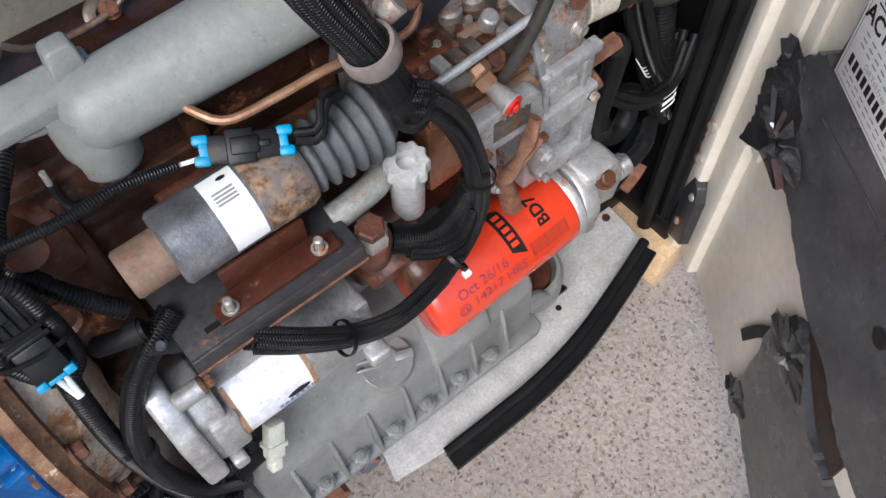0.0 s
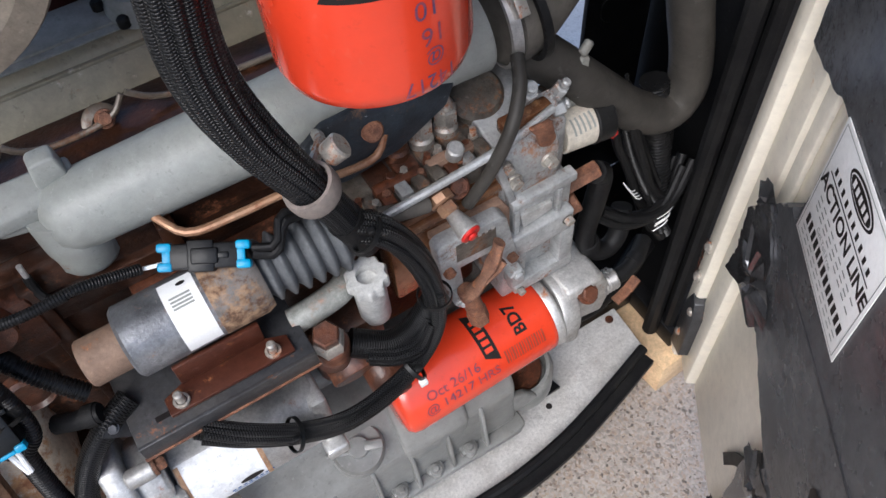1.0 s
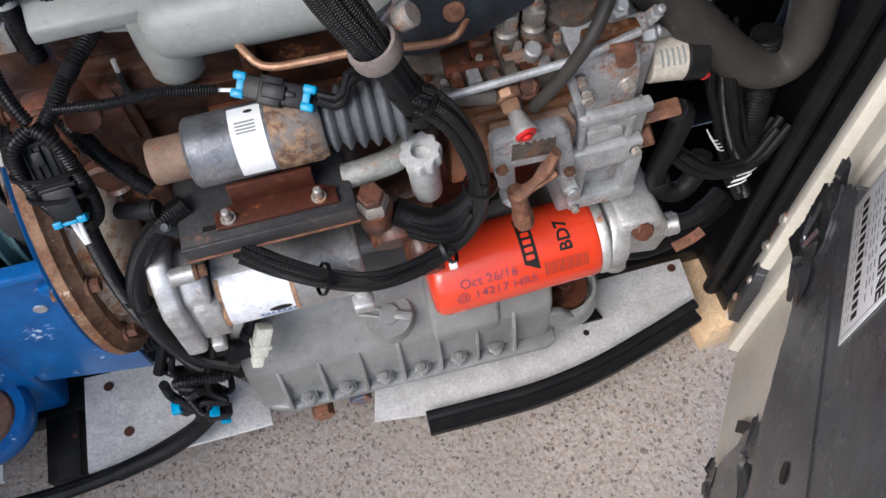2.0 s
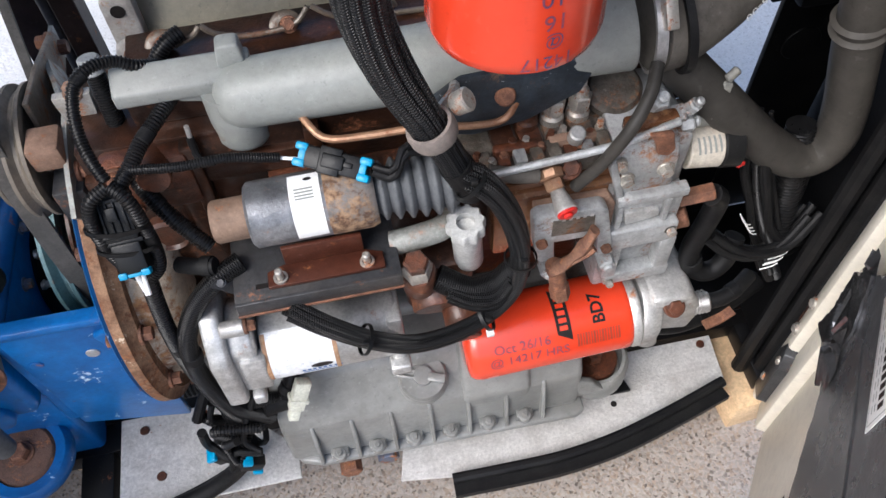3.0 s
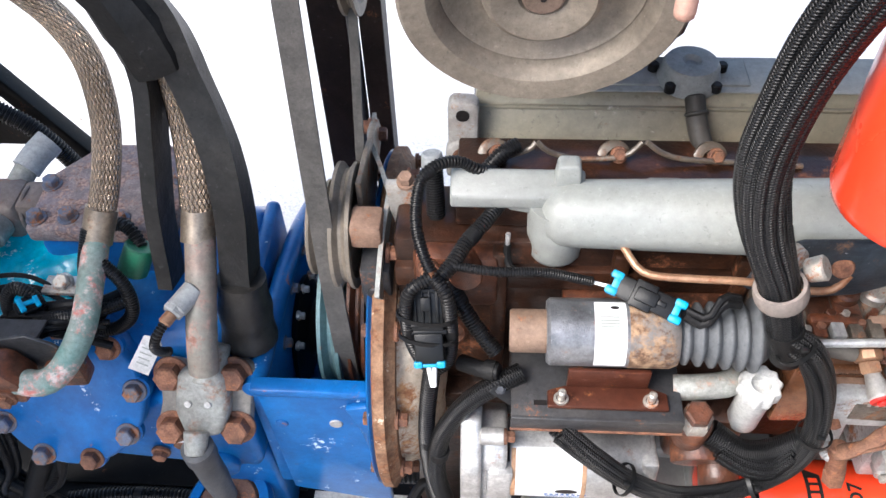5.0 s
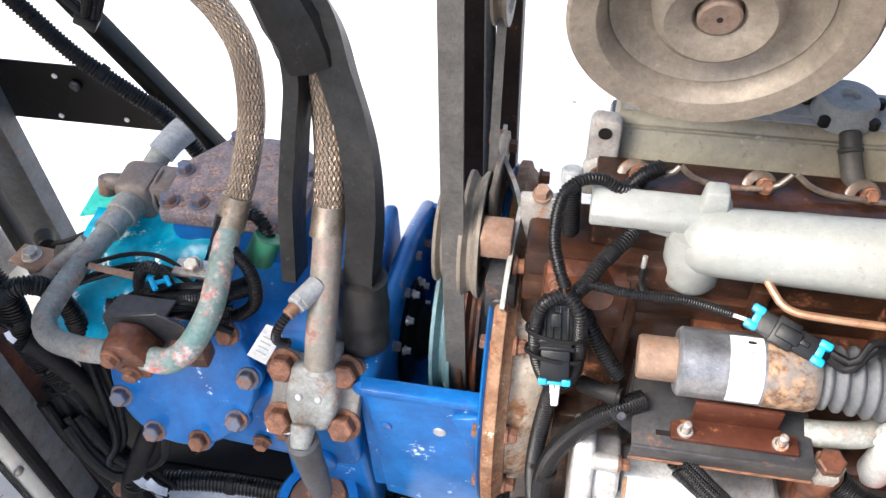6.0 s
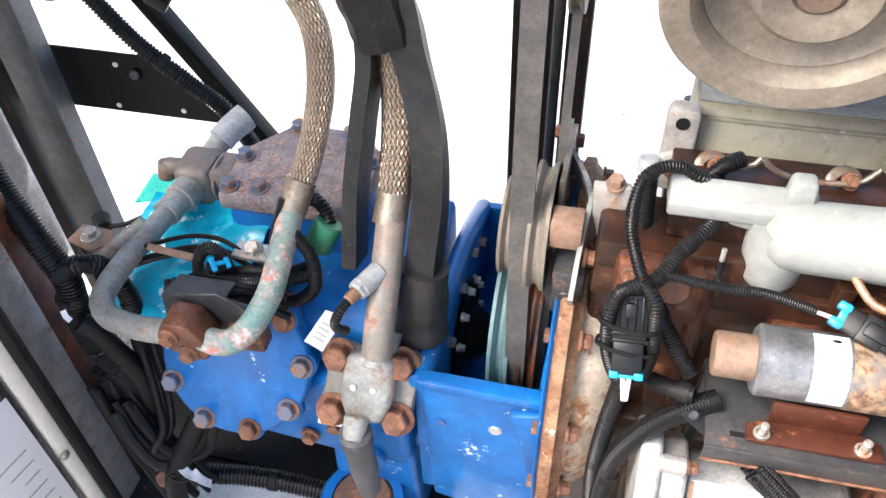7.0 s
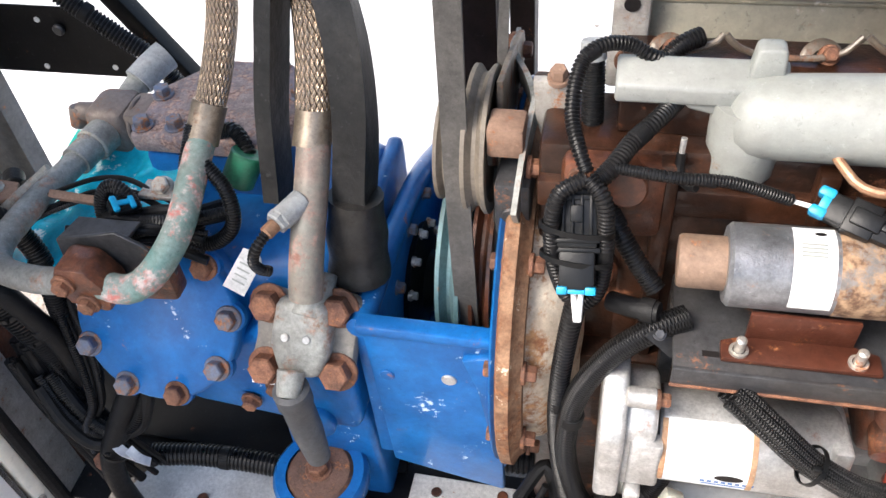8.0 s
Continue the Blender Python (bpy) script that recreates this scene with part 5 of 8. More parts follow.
for x, z in ((0.392, 0.690), (0.474, 0.680)):
    bm = B()
    cyl(bm, (x, 0.445, z), (x, 0.405, z), 0.0115, seg=6)
    cyl(bm, (x, 0.407, z), (x, 0.400, z), 0.007, seg=14)
    part("arm_stud", bm, PUMP, engine)
bm = B()
tube(bm, [(0.395, 0.403, 0.704), (0.408, 0.398, 0.722), (0.422, 0.399, 0.740), (0.435, 0.401, 0.760), (0.443, 0.405, 0.778)], 0.0102, 12, 0.004, wobble=0.55, flat=0.65)
tube(bm, [(0.400, 0.400, 0.716), (0.422, 0.394, 0.735), (0.442, 0.397, 0.752)], 0.0075, 10, 0.004, wobble=0.6, flat=0.6)
part("lever", bm, mat("caked_rust", (0.27, 0.135, 0.08), (0.13, 0.06, 0.038), 60, 0.85, 0, rust=0.3, rust_scale=50, dirt=0.5, dirt_c=(0.06, 0.035, 0.025), bump=1.0, bump_scale=120, grain=0.5), engine, "rust-caked pump lever")
bm = B()
cyl(bm, (0.397, 0.408, 0.712), (0.407, 0.399, 0.658), 0.0120)
cyl(bm, (0.405, 0.401, 0.668), (0.410, 0.397, 0.640), 0.0140, seg=6)
part("drain_nipple", bm, BOLT_RUST, engine)
# knob with its brass nut and lead
bm = B()
cyl(bm, (0.392, 0.452, 0.853), (0.393, 0.440, 0.848), 0.016, seg=8)
cyl(bm, (0.393, 0.441, 0.848), (0.395, 0.428, 0.842), 0.012, seg=6)
part("union_nut", bm, COPPER, engine, "brassy union nut")
bm = B()
cyl(bm, (0.395, 0.432, 0.842), (0.400, 0.399, 0.835), 0.0080, 0.0140)
part("knob_stem", bm, ALLOY, engine)
bm = B()
cyl(bm, (0.3998, 0.4005, 0.8353), (0.4005, 0.3962, 0.8344), 0.0128)
cyl(bm, (0.4004, 0.3965, 0.8345), (0.4010, 0.3925, 0.8336), 0.0060)
part("knob", bm, RED, engine, "red plug in the knob")
bm = B()
tube(bm, [(0.318, 0.452, 0.868), (0.345, 0.447, 0.862), (0.378, 0.447, 0.853)], 0.010, 12)
part("lead_sleeve", bm, DUSTY_RUBBER, engine)
bolt(engine, (0.416, 0.451, 0.852), VIEW, 0.020, 0.010, RUST)
bm = B()
cyl(bm, (0.428, 0.475, 0.872), (0.428, 0.468, 0.892), 0.010, seg=12)
part("vent_screw", bm, ALLOY, engine)
# governor housing: dome, faced front, ledge, ribs and blocks
bm = B()
box(bm, 0.468, 0.574, 0.458, 0.580, 0.770, 0.862, 0.006)
prism(bm, [(0.446, 0.772), (0.446, 0.838), (0.458, 0.862), (0.520, 0.884), (0.560, 0.884), (0.560, 0.772)], "x", 0.472, 0.556, 0.004)
part("governor_housing", bm, PUMP, engine, "pale alloy governor housing, stained brown", sharp=45)
bm = B()
prism(bm, [(0.463, 0.850), (0.470, 0.862), (0.492, 0.785), (0.482, 0.780)], "y", 0.439, 0.470, 0.003)
part("housing_rib", bm, PUMP, engine)
bm = B()
box(bm, 0.484, 0.576, 0.440, 0.520, 0.705, 0.772, 0.004)
part("governor_step", bm, PUMP, engine)
bm = B()
box(bm, 0.482, 0.577, 0.432, 0.450, 0.772, 0.786, 0.003)
part("ledge", bm, PUMP, engine)
for x0, x1 in ((0.484, 0.492), (0.548, 0.556)):
    bm = B()
    box(bm, x0, x1, 0.431, 0.442, 0.706, 0.772, 0.002)
    part("housing_rib", bm, PUMP, engine)
bm = B()
prism(bm, [(0.494, 0.756), (0.542, 0.752), (0.545, 0.735), (0.500, 0.728)], "y", 0.434, 0.442, 0.002)
part("governor_rib", bm, ALLOY, engine)
bm = B()
lathe(bm, [(0.036, 0), (0.036, 0.012), (0.030, 0.020), (0.012, 0.024), (0, 0.024)], (0.492, 0.535, 0.876), Vector((0, -0.35, 0.94)), 28)
part("dome", bm, RACK, engine)
bm = B()
box(bm, 0.478, 0.582, 0.446, 0.545, 0.560, 0.706, 0.006)
part("cam_housing", bm, PUMP, engine)
bm = B()
box(bm, 0.474, 0.572, 0.424, 0.447, 0.686, 0.728, 0.004)
box(bm, 0.484, 0.580, 0.424, 0.447, 0.595, 0.622, 0.004)
box(bm, 0.478, 0.500, 0.424, 0.447, 0.615, 0.692, 0.004)
box(bm, 0.554, 0.577, 0.424, 0.447, 0.615, 0.692, 0.004)
part("pocket_frame", bm, PUMP, engine, "cast frame round a square pocket", sharp=45)
for x, y, z, r in ((0.490, 0.446, 0.815, 0.015), (0.540, 0.446, 0.822, 0.015), (0.480, 0.447, 0.845, 0.010), (0.562, 0.427, 0.712, 0.012), (0.492, 0.427, 0.604, 0.010)):
    bolt(engine, (x, y, z), FWD, r, 0.008, BOLT)
# brown tongue, small unions beside the control rod
bm = B()
prism(bm, [(0.500, 0.905), (0.530, 0.903), (0.538, 0.872), (0.530, 0.862), (0.516, 0.868), (0.510, 0.890)], "y", 0.432, 0.440, 0.003)
part("bracket", bm, BOLT_RUST, engine, "rusty tongue bracket")
bm = B()
box(bm, 0.480, 0.545, 0.452, 0.470, 0.886, 0.905, 0.004)
part("rod_carrier", bm, OILY, engine)
for p, q, r in (((0.520, 0.478, 0.905), (0.521, 0.466, 0.928), 0.012), ((0.545, 0.475, 0.885), (0.560, 0.470, 0.892), 0.011), ((0.562, 0.476, 0.885), (0.568, 0.466, 0.908), 0.009), ((0.560, 0.474, 0.868), (0.575, 0.470, 0.872), 0.012)):
    bm = B()
    cyl(bm, p, q, r, seg=6)
    cyl(bm, q, Vector(q) + (Vector(q) - Vector(p)) * 0.4, r * 0.6, seg=12)
    part("union_nut", bm, PUMP, engine)
bm = B()
tube(bm, [(0.512, 0.478, 0.972), (0.498, 0.452, 0.955), (0.474, 0.432, 0.925), (0.448, 0.432, 0.873), (0.421, 0.440, 0.824)], 0.0078, 12)
part("fuel_hose", bm, SOOTY_RUBBER, engine, "short grey rubber fuel hose")
# sensor with its paper label, side unions
bm = B()
cyl(bm, (0.585, 0.490, 0.800), (0.630, 0.486, 0.797), 0.029)
sensor = part("shutoff_sensor", bm, mat("dirty_cream_label", (0.75, 0.705, 0.6), (0.63, 0.585, 0.495), 30, 0.5, 0, rust=0.15, rust_scale=40, dirt=0.4, dirt_c=(0.375, 0.3, 0.225)), engine, "short capsule wrapped in a dirty cream label")
for i in range(5):
    patch("print_bar", 0.003, 0.022, engine, GREY, Vector((0.594 + i * 0.007, 0.488, 0.7985)) + VIEW * 0.0292, RT, VIEW.cross(RT), wrap=((0.585, 0.490, 0.800), (0.045, -0.004, -0.003)), cells=2)
bm = B()
cyl(bm, (0.629, 0.486, 0.797), (0.656, 0.484, 0.795), 0.031)
part("sensor_cap", bm, PLASTIC, engine)
bm = B()
cyl(bm, (0.578, 0.455, 0.735), (0.625, 0.45, 0.745), 0.013, seg=6)
cyl(bm, (0.575, 0.455, 0.69), (0.598, 0.45, 0.70), 0.016, seg=14)
part("union_nut", bm, BOLT_RUST, engine)
bm = B()
cyl(bm, (0.61, 0.49, 0.85), (0.62, 0.50, 0.90), 0.010, seg=6)
cyl(bm, (0.62, 0.50, 0.90), (0.635, 0.505, 0.91), 0.006)
box(bm, 0.575, 0.64, 0.49, 0.53, 0.83, 0.85, 0.004)
part("union_nut", bm, PIPE, engine)
# oil filter head
bm = B()
cyl(bm, (0.545, 0.440, 0.485), (0.575, 0.440, 0.480), 0.060, seg=36)
prism(bm, [(0.565, 0.455), (0.64, 0.435), (0.655, 0.49), (0.63, 0.545), (0.565, 0.545)], "y", 0.405, 0.52, 0.008)
cyl(bm, (0.57, 0.42, 0.47), (0.57, 0.40, 0.43), 0.018)
part("filter_head", bm, ALLOY, engine, "alloy oil filter head", sharp=45)
bolt(engine, (0.60, 0.403, 0.525), VIEW, 0.022, 0.010, RUST)
bm = B()
cyl(bm, (0.640, 0.42, 0.490), (0.668, 0.415, 0.495), 0.016)
for k in range(4):
    lathe(bm, [(0.017, 0), (0.019, 0.002), (0.017, 0.004)], (0.642 + k * 0.006, 0.4195, 0.4905), RT, 18)
part("hose_tail", bm, STEEL, engine)
# right engine foot and left mount lug
bm = B()
box(bm, 0.55, 0.62, 0.55, 0.80, 0.15, 0.42, 0.01)
part("engine_foot", bm, DARK_STEEL, engine)

# ---- filters ----
def can_filter(name, base, axis, r, length, label):
    """A spin-on can: domed closed end at base, rolled seam at the open end."""
    ob = thing(name, base, label, "filter", "spin-on filters")
    bm = B()
    lathe(bm, [(0, 0.0), (r * 0.55, 0.001), (r * 0.86, 0.004), (r * 0.96, 0.011), (r, 0.022), (r, length - 0.012), (r * 0.985, length - 0.006), (r * 0.9, length)], base, axis, 56)
    part("can", bm, ORANGE, ob, sharp=60)
    bm = B()
    p = Vector(base) + Vector(axis).normalized() * length
    lathe(bm, [(r * 0.97, -0.004), (r * 1.01, 0), (r * 1.01, 0.008), (r * 0.95, 0.012), (0, 0.012)], p, axis, 40)
    part("end_plate", bm, ALLOY, ob, "zinc end plate")
    return ob


AX = Vector((0.275, 0.0, 0.012)).normalized()
BD0 = Vector((0.277, 0.440, 0.472))
bd = can_filter("oil_filter", BD0, AX, 0.0625, 0.262, "orange-red spin-on oil filter lying along the engine")


def on_bd(s, ang):
    """A place on the can: along it, and round it from the front to the top."""
    d = Vector((0, -math.cos(ang), math.sin(ang)))
    return BD0 + AX * s + d * 0.0628, d


p, d = on_bd(0.205, 1.25)
letters("BD7", 0.026, bd, PRINT, p, d.cross(AX), AX * -1, wrap=(BD0, AX), bold=0.0008)
p, d = on_bd(0.150, 1.30)
patch("brand_block", 0.075, 0.022, bd, PRINT, p, d.cross(AX), AX * -1, wrap=(BD0, AX), shear=0.012, label="black printed block")
for k in range(5):
    p, d = on_bd(0.150, 1.30 + (k - 2) * 0.18)
    patch("brand_bar", 0.007, 0.012, bd, ORANGE, p, d.cross(AX), AX * -1, wrap=(BD0, AX), thick=0.0008, cells=1)
for k in range(16):
    p, d = on_bd(0.170 + k * 0.0042, 0.55)
    patch("code_bar", 0.0018 if k % 3 else 0.003, 0.022, bd, FADED, p, AX, AX.cross(d) * -1, wrap=(BD0, AX), cells=1)
p, d = on_bd(0.085, 0.72)
letters("Oct 26/16", 0.021, bd, PEN, p, AX, d.cross(AX), wrap=(BD0, AX))
p, d = on_bd(0.095, 0.38)
letters("@ 14217 HRS", 0.021, bd, PEN, p, AX, d.cross(AX), wrap=(BD0, AX))

BF0 = Vector((0.324, 0.405, 1.125))
BAX = Vector((0.0, 0.05, 1.0)).normalized()
bf = can_filter("fuel_filter", BF0, BAX, 0.0760, 0.235, "orange-red spin-on fuel filter hanging beside the wiring, print upside down")


def on_bf(s, ang):
    """ang: from the front towards the unit's filter end."""
    d = Vector((math.sin(ang), -math.cos(ang), 0))
    d = (d - BAX * d.dot(BAX)).normalized()
    return BF0 + BAX * s + d * 0.0762, d


for text, s, ang, size, material in (("BF7628", 0.158, -0.36, 0.029, PRINT), ("FILTERS", 0.136, -0.24, 0.0115, PRINT), ("10", 0.083, 0.12, 0.021, PEN), ("16", 0.061, 0.16, 0.021, PEN), ("@", 0.042, 0.16, 0.016, PEN), ("14217", 0.023, 0.10, 0.018, PEN)):
    p, d = on_bf(s, ang)
    letters(text, size, bf, material, p, BAX.cross(d) * -1, BAX * -1, wrap=(BF0, BAX), bold=0.0007 if material == PRINT else 0.0)
p, d = on_bf(0.111, -0.28)
patch("brand_block", 0.068, 0.021, bf, PRINT, p, BAX.cross(d) * -1, BAX * -1, wrap=(BF0, BAX), shear=0.012, label="black printed block")
for k in range(6):
    p, d = on_bf(0.111, -0.28 + (k - 2.5) * 0.125)
    patch("brand_bar", 0.006, 0.012, bf, ORANGE, p, BAX.cross(d) * -1, BAX * -1, wrap=(BF0, BAX), thick=0.0008, cells=1)
p, d = on_bf(0.160, 0.62)
patch("code_block", 0.020, 0.045, bf, FADED, p, BAX.cross(d) * -1, BAX * -1, wrap=(BF0, BAX), label="faded printed code block")
# its head, above
bm = B()
p = BF0 + BAX * 0.247
cyl(bm, p, p + BAX * 0.05, 0.060, 0.050, seg=32, bevel=0.006)
box(bm, 0.29, 0.36, 0.43, 0.62, 1.375, 1.42, 0.01)
part("filter_head", bm, ALLOY, bf, "alloy filter head")

# ---- starter motor ----
st = thing("starter_motor", (0.06, 0.435, 0.55), "silver starter motor with a worn white label", "starter motor")
SA = Vector((1, 0, 0))
SC = Vector((-0.055, 0.437, 0.602))
bm = B()
lathe(bm, [(0, 0.055), (0.050, 0.055), (0.053, 0.058), (0.053, 0.232), (0.048, 0.240), (0.020, 0.244), (0, 0.244)], SC, SA, 44)
part("body", bm, ALLOY, st)
bm = B()
prism(bm, [(0.374, 0.552), (0.380, 0.542), (0.48, 0.530), (0.50, 0.56), (0.50, 0.66), (0.47, 0.700), (0.425, 0.712), (0.402, 0.690), (0.378, 0.655)], "x", -0.064, -0.037, 0.006)
prism(bm, [(0.387, 0.560), (0.48, 0.540), (0.49, 0.65), (0.46, 0.680), (0.42, 0.688), (0.394, 0.660)], "x", -0.038, -0.004, 0.006)
prism(bm, [(0.381, 0.572), (0.40, 0.566), (0.41, 0.640), (0.386, 0.646)], "x", -0.030, 0.004, 0.005)
box(bm, -0.030, -0.012, 0.374, 0.40, 0.540, 0.562, 0.004)
drive = part("drive_housing", bm, ALLOY, st, "pale stepped drive housing", sharp=45)
bm = B()
cyl(bm, (-0.040, 0.415, 0.692), (-0.008, 0.415, 0.692), 0.0115, seg=18)
part("bolt_boss", bm, ALLOY, drive)
bolt(st, (-0.008, 0.415, 0.692), RT, 0.014, 0.010, BOLT_RUST)
bm = B()
prism(bm, [(0.386, 0.555), (0.47, 0.545), (0.485, 0.64), (0.40, 0.655)], "x", 0.170, 0.192, 0.006)
box(bm, 0.165, 0.195, 0.372, 0.395, 0.548, 0.57, 0.004)
part("end_cap", bm, ALLOY, st, sharp=45)
d = Vector((0, -0.88, 0.47)).normalized()
patch("label", 0.094, 0.085, st, LABEL_WORN, SC + SA * 0.106 + d * 0.0531, SA, SA.cross(d) * -1, wrap=(SC, SA), label="worn white label with brown stains")
for s in (0.060, 0.152):
    patch("stain_edge", 0.006, 0.082, st, mat("brown_label_stain", (0.54, 0.33, 0.18), (0.3, 0.165, 0.09), 40, 0.6, 0, rust=0.3, rust_scale=50, dirt=0.3), SC + SA * s + d * 0.0536, SA, SA.cross(d) * -1, wrap=(SC, SA), label="brown stained label edge")
d2 = Vector((0, -0.99, 0.10)).normalized()
ellipse("logo", 0.030, 0.010, st, PRINT, SC + SA * 0.130 + d2 * 0.0534, SA, d2.cross(SA), wrap=(SC, SA))
for k in range(8):
    d3 = Vector((0, -0.99, -0.06)).normalized()
    patch("print_bar", 0.0045, 0.004, st, BLUE, SC + SA * (0.104 + k * 0.0072) + d3 * 0.0534, SA, d3.cross(SA), wrap=(SC, SA), cells=1)
patch("print_bar", 0.050, 0.003, st, BLUE, SC + SA * 0.128 + Vector((0, -0.985, -0.17)).normalized() * 0.0534, SA, UP, wrap=(SC, SA), cells=4)

# ---- solenoid and its bracket ----
so = thing("shutoff_solenoid", (0.1, 0.475, 0.80), "worn zinc fuel shut-off solenoid with a white label", "solenoid")
QC = Vector((-0.007, 0.477, 0.836))
QA = Vector((1, -0.012, 0.03)).normalized()
bm = B()
lathe(bm, [(0, 0.043), (0.036, 0.043), (0.040, 0.047), (0.0405, 0.185), (0.037, 0.192), (0, 0.192)], QC, QA, 44)
part("body", bm, SOLENOID, so)
bm = B()
lathe(bm, [(0, 0), (0.024, 0.0), (0.026, 0.003), (0.026, 0.044), (0, 0.044)], QC, QA, 32)
part("plunger", bm, mat("plunger_rust", (0.25, 0.165, 0.115), (0.16, 0.10, 0.068), 26, 0.7, 0.1, rust=0.25, rust_scale=26, dirt=0.4, dirt_c=(0.09, 0.065, 0.05), bump=0.3), so, "rusty plunger end")
bm = B()
lathe(bm, [(0.0405, 0.136), (0.0409, 0.138), (0.0409, 0.184), (0.0375, 0.1925), (0.02, 0.1928)], QC, QA, 44)
part("end_band", bm, mat("rust_brown_band", (0.22, 0.20, 0.185), (0.13, 0.115, 0.105), 14, 0.4, 0.3, rust=0.62, rust_scale=16, rust_c=((0.09, 0.045, 0.025), (0.34, 0.22, 0.13)), dirt=0.4), so, "rust-browned end of the can")
bm = B()
prof = [(0, 0.190), (0.026, 0.190)]
for k in range(6):
    h = 0.195 + k * 0.0155
    R = 0.036 + 0.0015 * k
    prof += [(R - 0.009, h), (R, h + 0.005), (R, h + 0.008), (R - 0.009, h + 0.0135)]
prof += [(0.03, 0.292), (0.022, 0.298), (0, 0.298)]
lathe(bm, prof, QC, QA, 36)
part("bellows", bm, BOOT, so, "grey rubber bellows boot", sharp=70)
d = VIEW.normalized()
patch("label", 0.036, 0.088, so, PAPER, QC + QA * 0.113 + d * 0.0408, QA, d.cross(QA), wrap=(QC, QA), label="white printed label")
ellipse("logo", 0.010, 0.005, so, PRINT, QC + QA * 0.118 + Vector((0, 0.12, 0.99)).normalized() * 0.0413, QA, (0, 1, 0), wrap=(QC, QA))
for k in range(4):
    dd = Vector((0, -0.18 - k * 0.10, 0.95)).normalized()
    patch("print_bar", 0.022, 0.0022, so, GREY, QC + QA * 0.112 + dd * 0.0412, QA, dd.cross(QA), wrap=(QC, QA), cells=2)
bk = thing("solenoid_bracket", (0.1, 0.44, 0.77), "dark steel bracket with a brown angle bolted on", "bracket")
bm = B()
box(bm, -0.003, 0.200, 0.398, 0.52, 0.766, 0.772, 0.002)
part("shelf", bm, DARK_STEEL, bk)
bm = B()
box(bm, 0.024, 0.040, 0.415, 0.422, 0.7721, 0.7724, 0.0)
part("slot", bm, PRINT, bk)
bm = B()
box(bm, -0.003, 0.200, 0.396, 0.402, 0.748, 0.772, 0.002)
part("lip", bm, DARK_STEEL, bk)
bm = B()
box(bm, -0.004, 0.201, 0.3945, 0.398, 0.7455, 0.7495, 0.001)
part("worn_edge", bm, BOLT_RUST, bk, "rust-worn lower edge")
for x in (-0.003, 0.185):
    bm = B()
    box(bm, x, x + 0.015, 0.50, 0.52, 0.60, 0.7655, 0.002)
    part("leg", bm, DARK_STEEL, bk)
bm = B()
prism(bm, [(0.040, 0.410), (0.182, 0.410), (0.182, 0.432), (0.160, 0.440), (0.062, 0.440), (0.040, 0.432)], "z", 0.773, 0.779, 0.0015)
box(bm, 0.063, 0.160, 0.438, 0.444, 0.774, 0.812, 0.002)
part("angle", bm, BROWN_STEEL, bk, "oxide-brown angle")
for x in (0.056, 0.161):
    bm = B()
    cyl(bm, (x, 0.420, 0.779), (x, 0.418, 0.800), 0.005, seg=14)
    lathe(bm, [(0.009, 0), (0.009, 0.003), (0.006, 0.003)], (x, 0.420, 0.779), UP, 16)
    part("stud", bm, BOLT, bk)

# ---- bell housing, flywheel plate, belts and pulleys ----
bell = thing("bell_housing", (-0.27, 0.7, 0.37), "blue painted open-topped bell housing with bolt heads inside", "bell housing")
bm = B()
prism(bm, [(-0.358, 0.655), (-0.188, 0.655), (-0.186, 0.290), (-0.350, 0.338)], "y", 0.498, 0.512, 0.005)
part("front_wall", bm, BLUE, bell)
wall = [(0.505, 0.345), (0.505, 0.642), (0.61, 0.632), (0.70, 0.625), (0.77, 0.616), (0.83, 0.602), (0.89, 0.580), (0.97, 0.545), (0.97, 0.345)]
bm = B()
prism(bm, wall, "x", -0.372, -0.348, 0.006)
part("side_wall", bm, BLUE, bell)
bm = B()
tube(bm, [(-0.360, 0.502, 0.640), (-0.361, 0.61, 0.632), (-0.361, 0.70, 0.625), (-0.361, 0.77, 0.616), (-0.361, 0.83, 0.602), (-0.361, 0.89, 0.580), (-0.360, 0.97, 0.545)], 0.0165, 16, 0.012)
part("rounded_rim", bm, BLUE, bell, "rounded blue casting rim")
bm = B()
prism(bm, wall, "x", -0.197, -0.183, 0.004)
part("side_wall", bm, BLUE, bell)
bm = B()
box(bm, -0.352, -0.187, 0.955, 0.972, 0.37, 0.56, 0.004)
part("back_wall", bm, BLUE, bell)
bm = B()
box(bm, -0.350, -0.187, 0.505, 0.965, 0.365, 0.38, 0.003)
part("floor_web", bm, BLUE, bell)
bm = B()
prism(bm, [(-0.362, 0.640), (-0.182, 0.640), (-0.182, 0.656), (-0.362, 0.658)], "y", 0.490, 0.514, 0.004)
part("rim", bm, BLUE, bell)
bm = B()
prism(bm, [(-0.232, 0.618), (-0.186, 0.630), (-0.186, 0.46), (-0.205, 0.48), (-0.215, 0.56)], "y", 0.486, 0.500, 0.005)
part("front_boss", bm, BLUE, bell)
for k in range(9):
    a = radians(40 + k * 28)
    bolt(bell, (-0.3495, 0.73 + 0.19 * math.cos(a), 0.44 + 0.17 * math.sin(a)), RT, 0.015, 0.010, BLUE_BOLT)
for k in range(7):
    a = radians(150 - k * 34)
    bolt(bell, (-0.3385, 0.72 + 0.085 * math.cos(a), 0.50 + 0.08 * math.sin(a)), RT, 0.011, 0.008, BOLT)
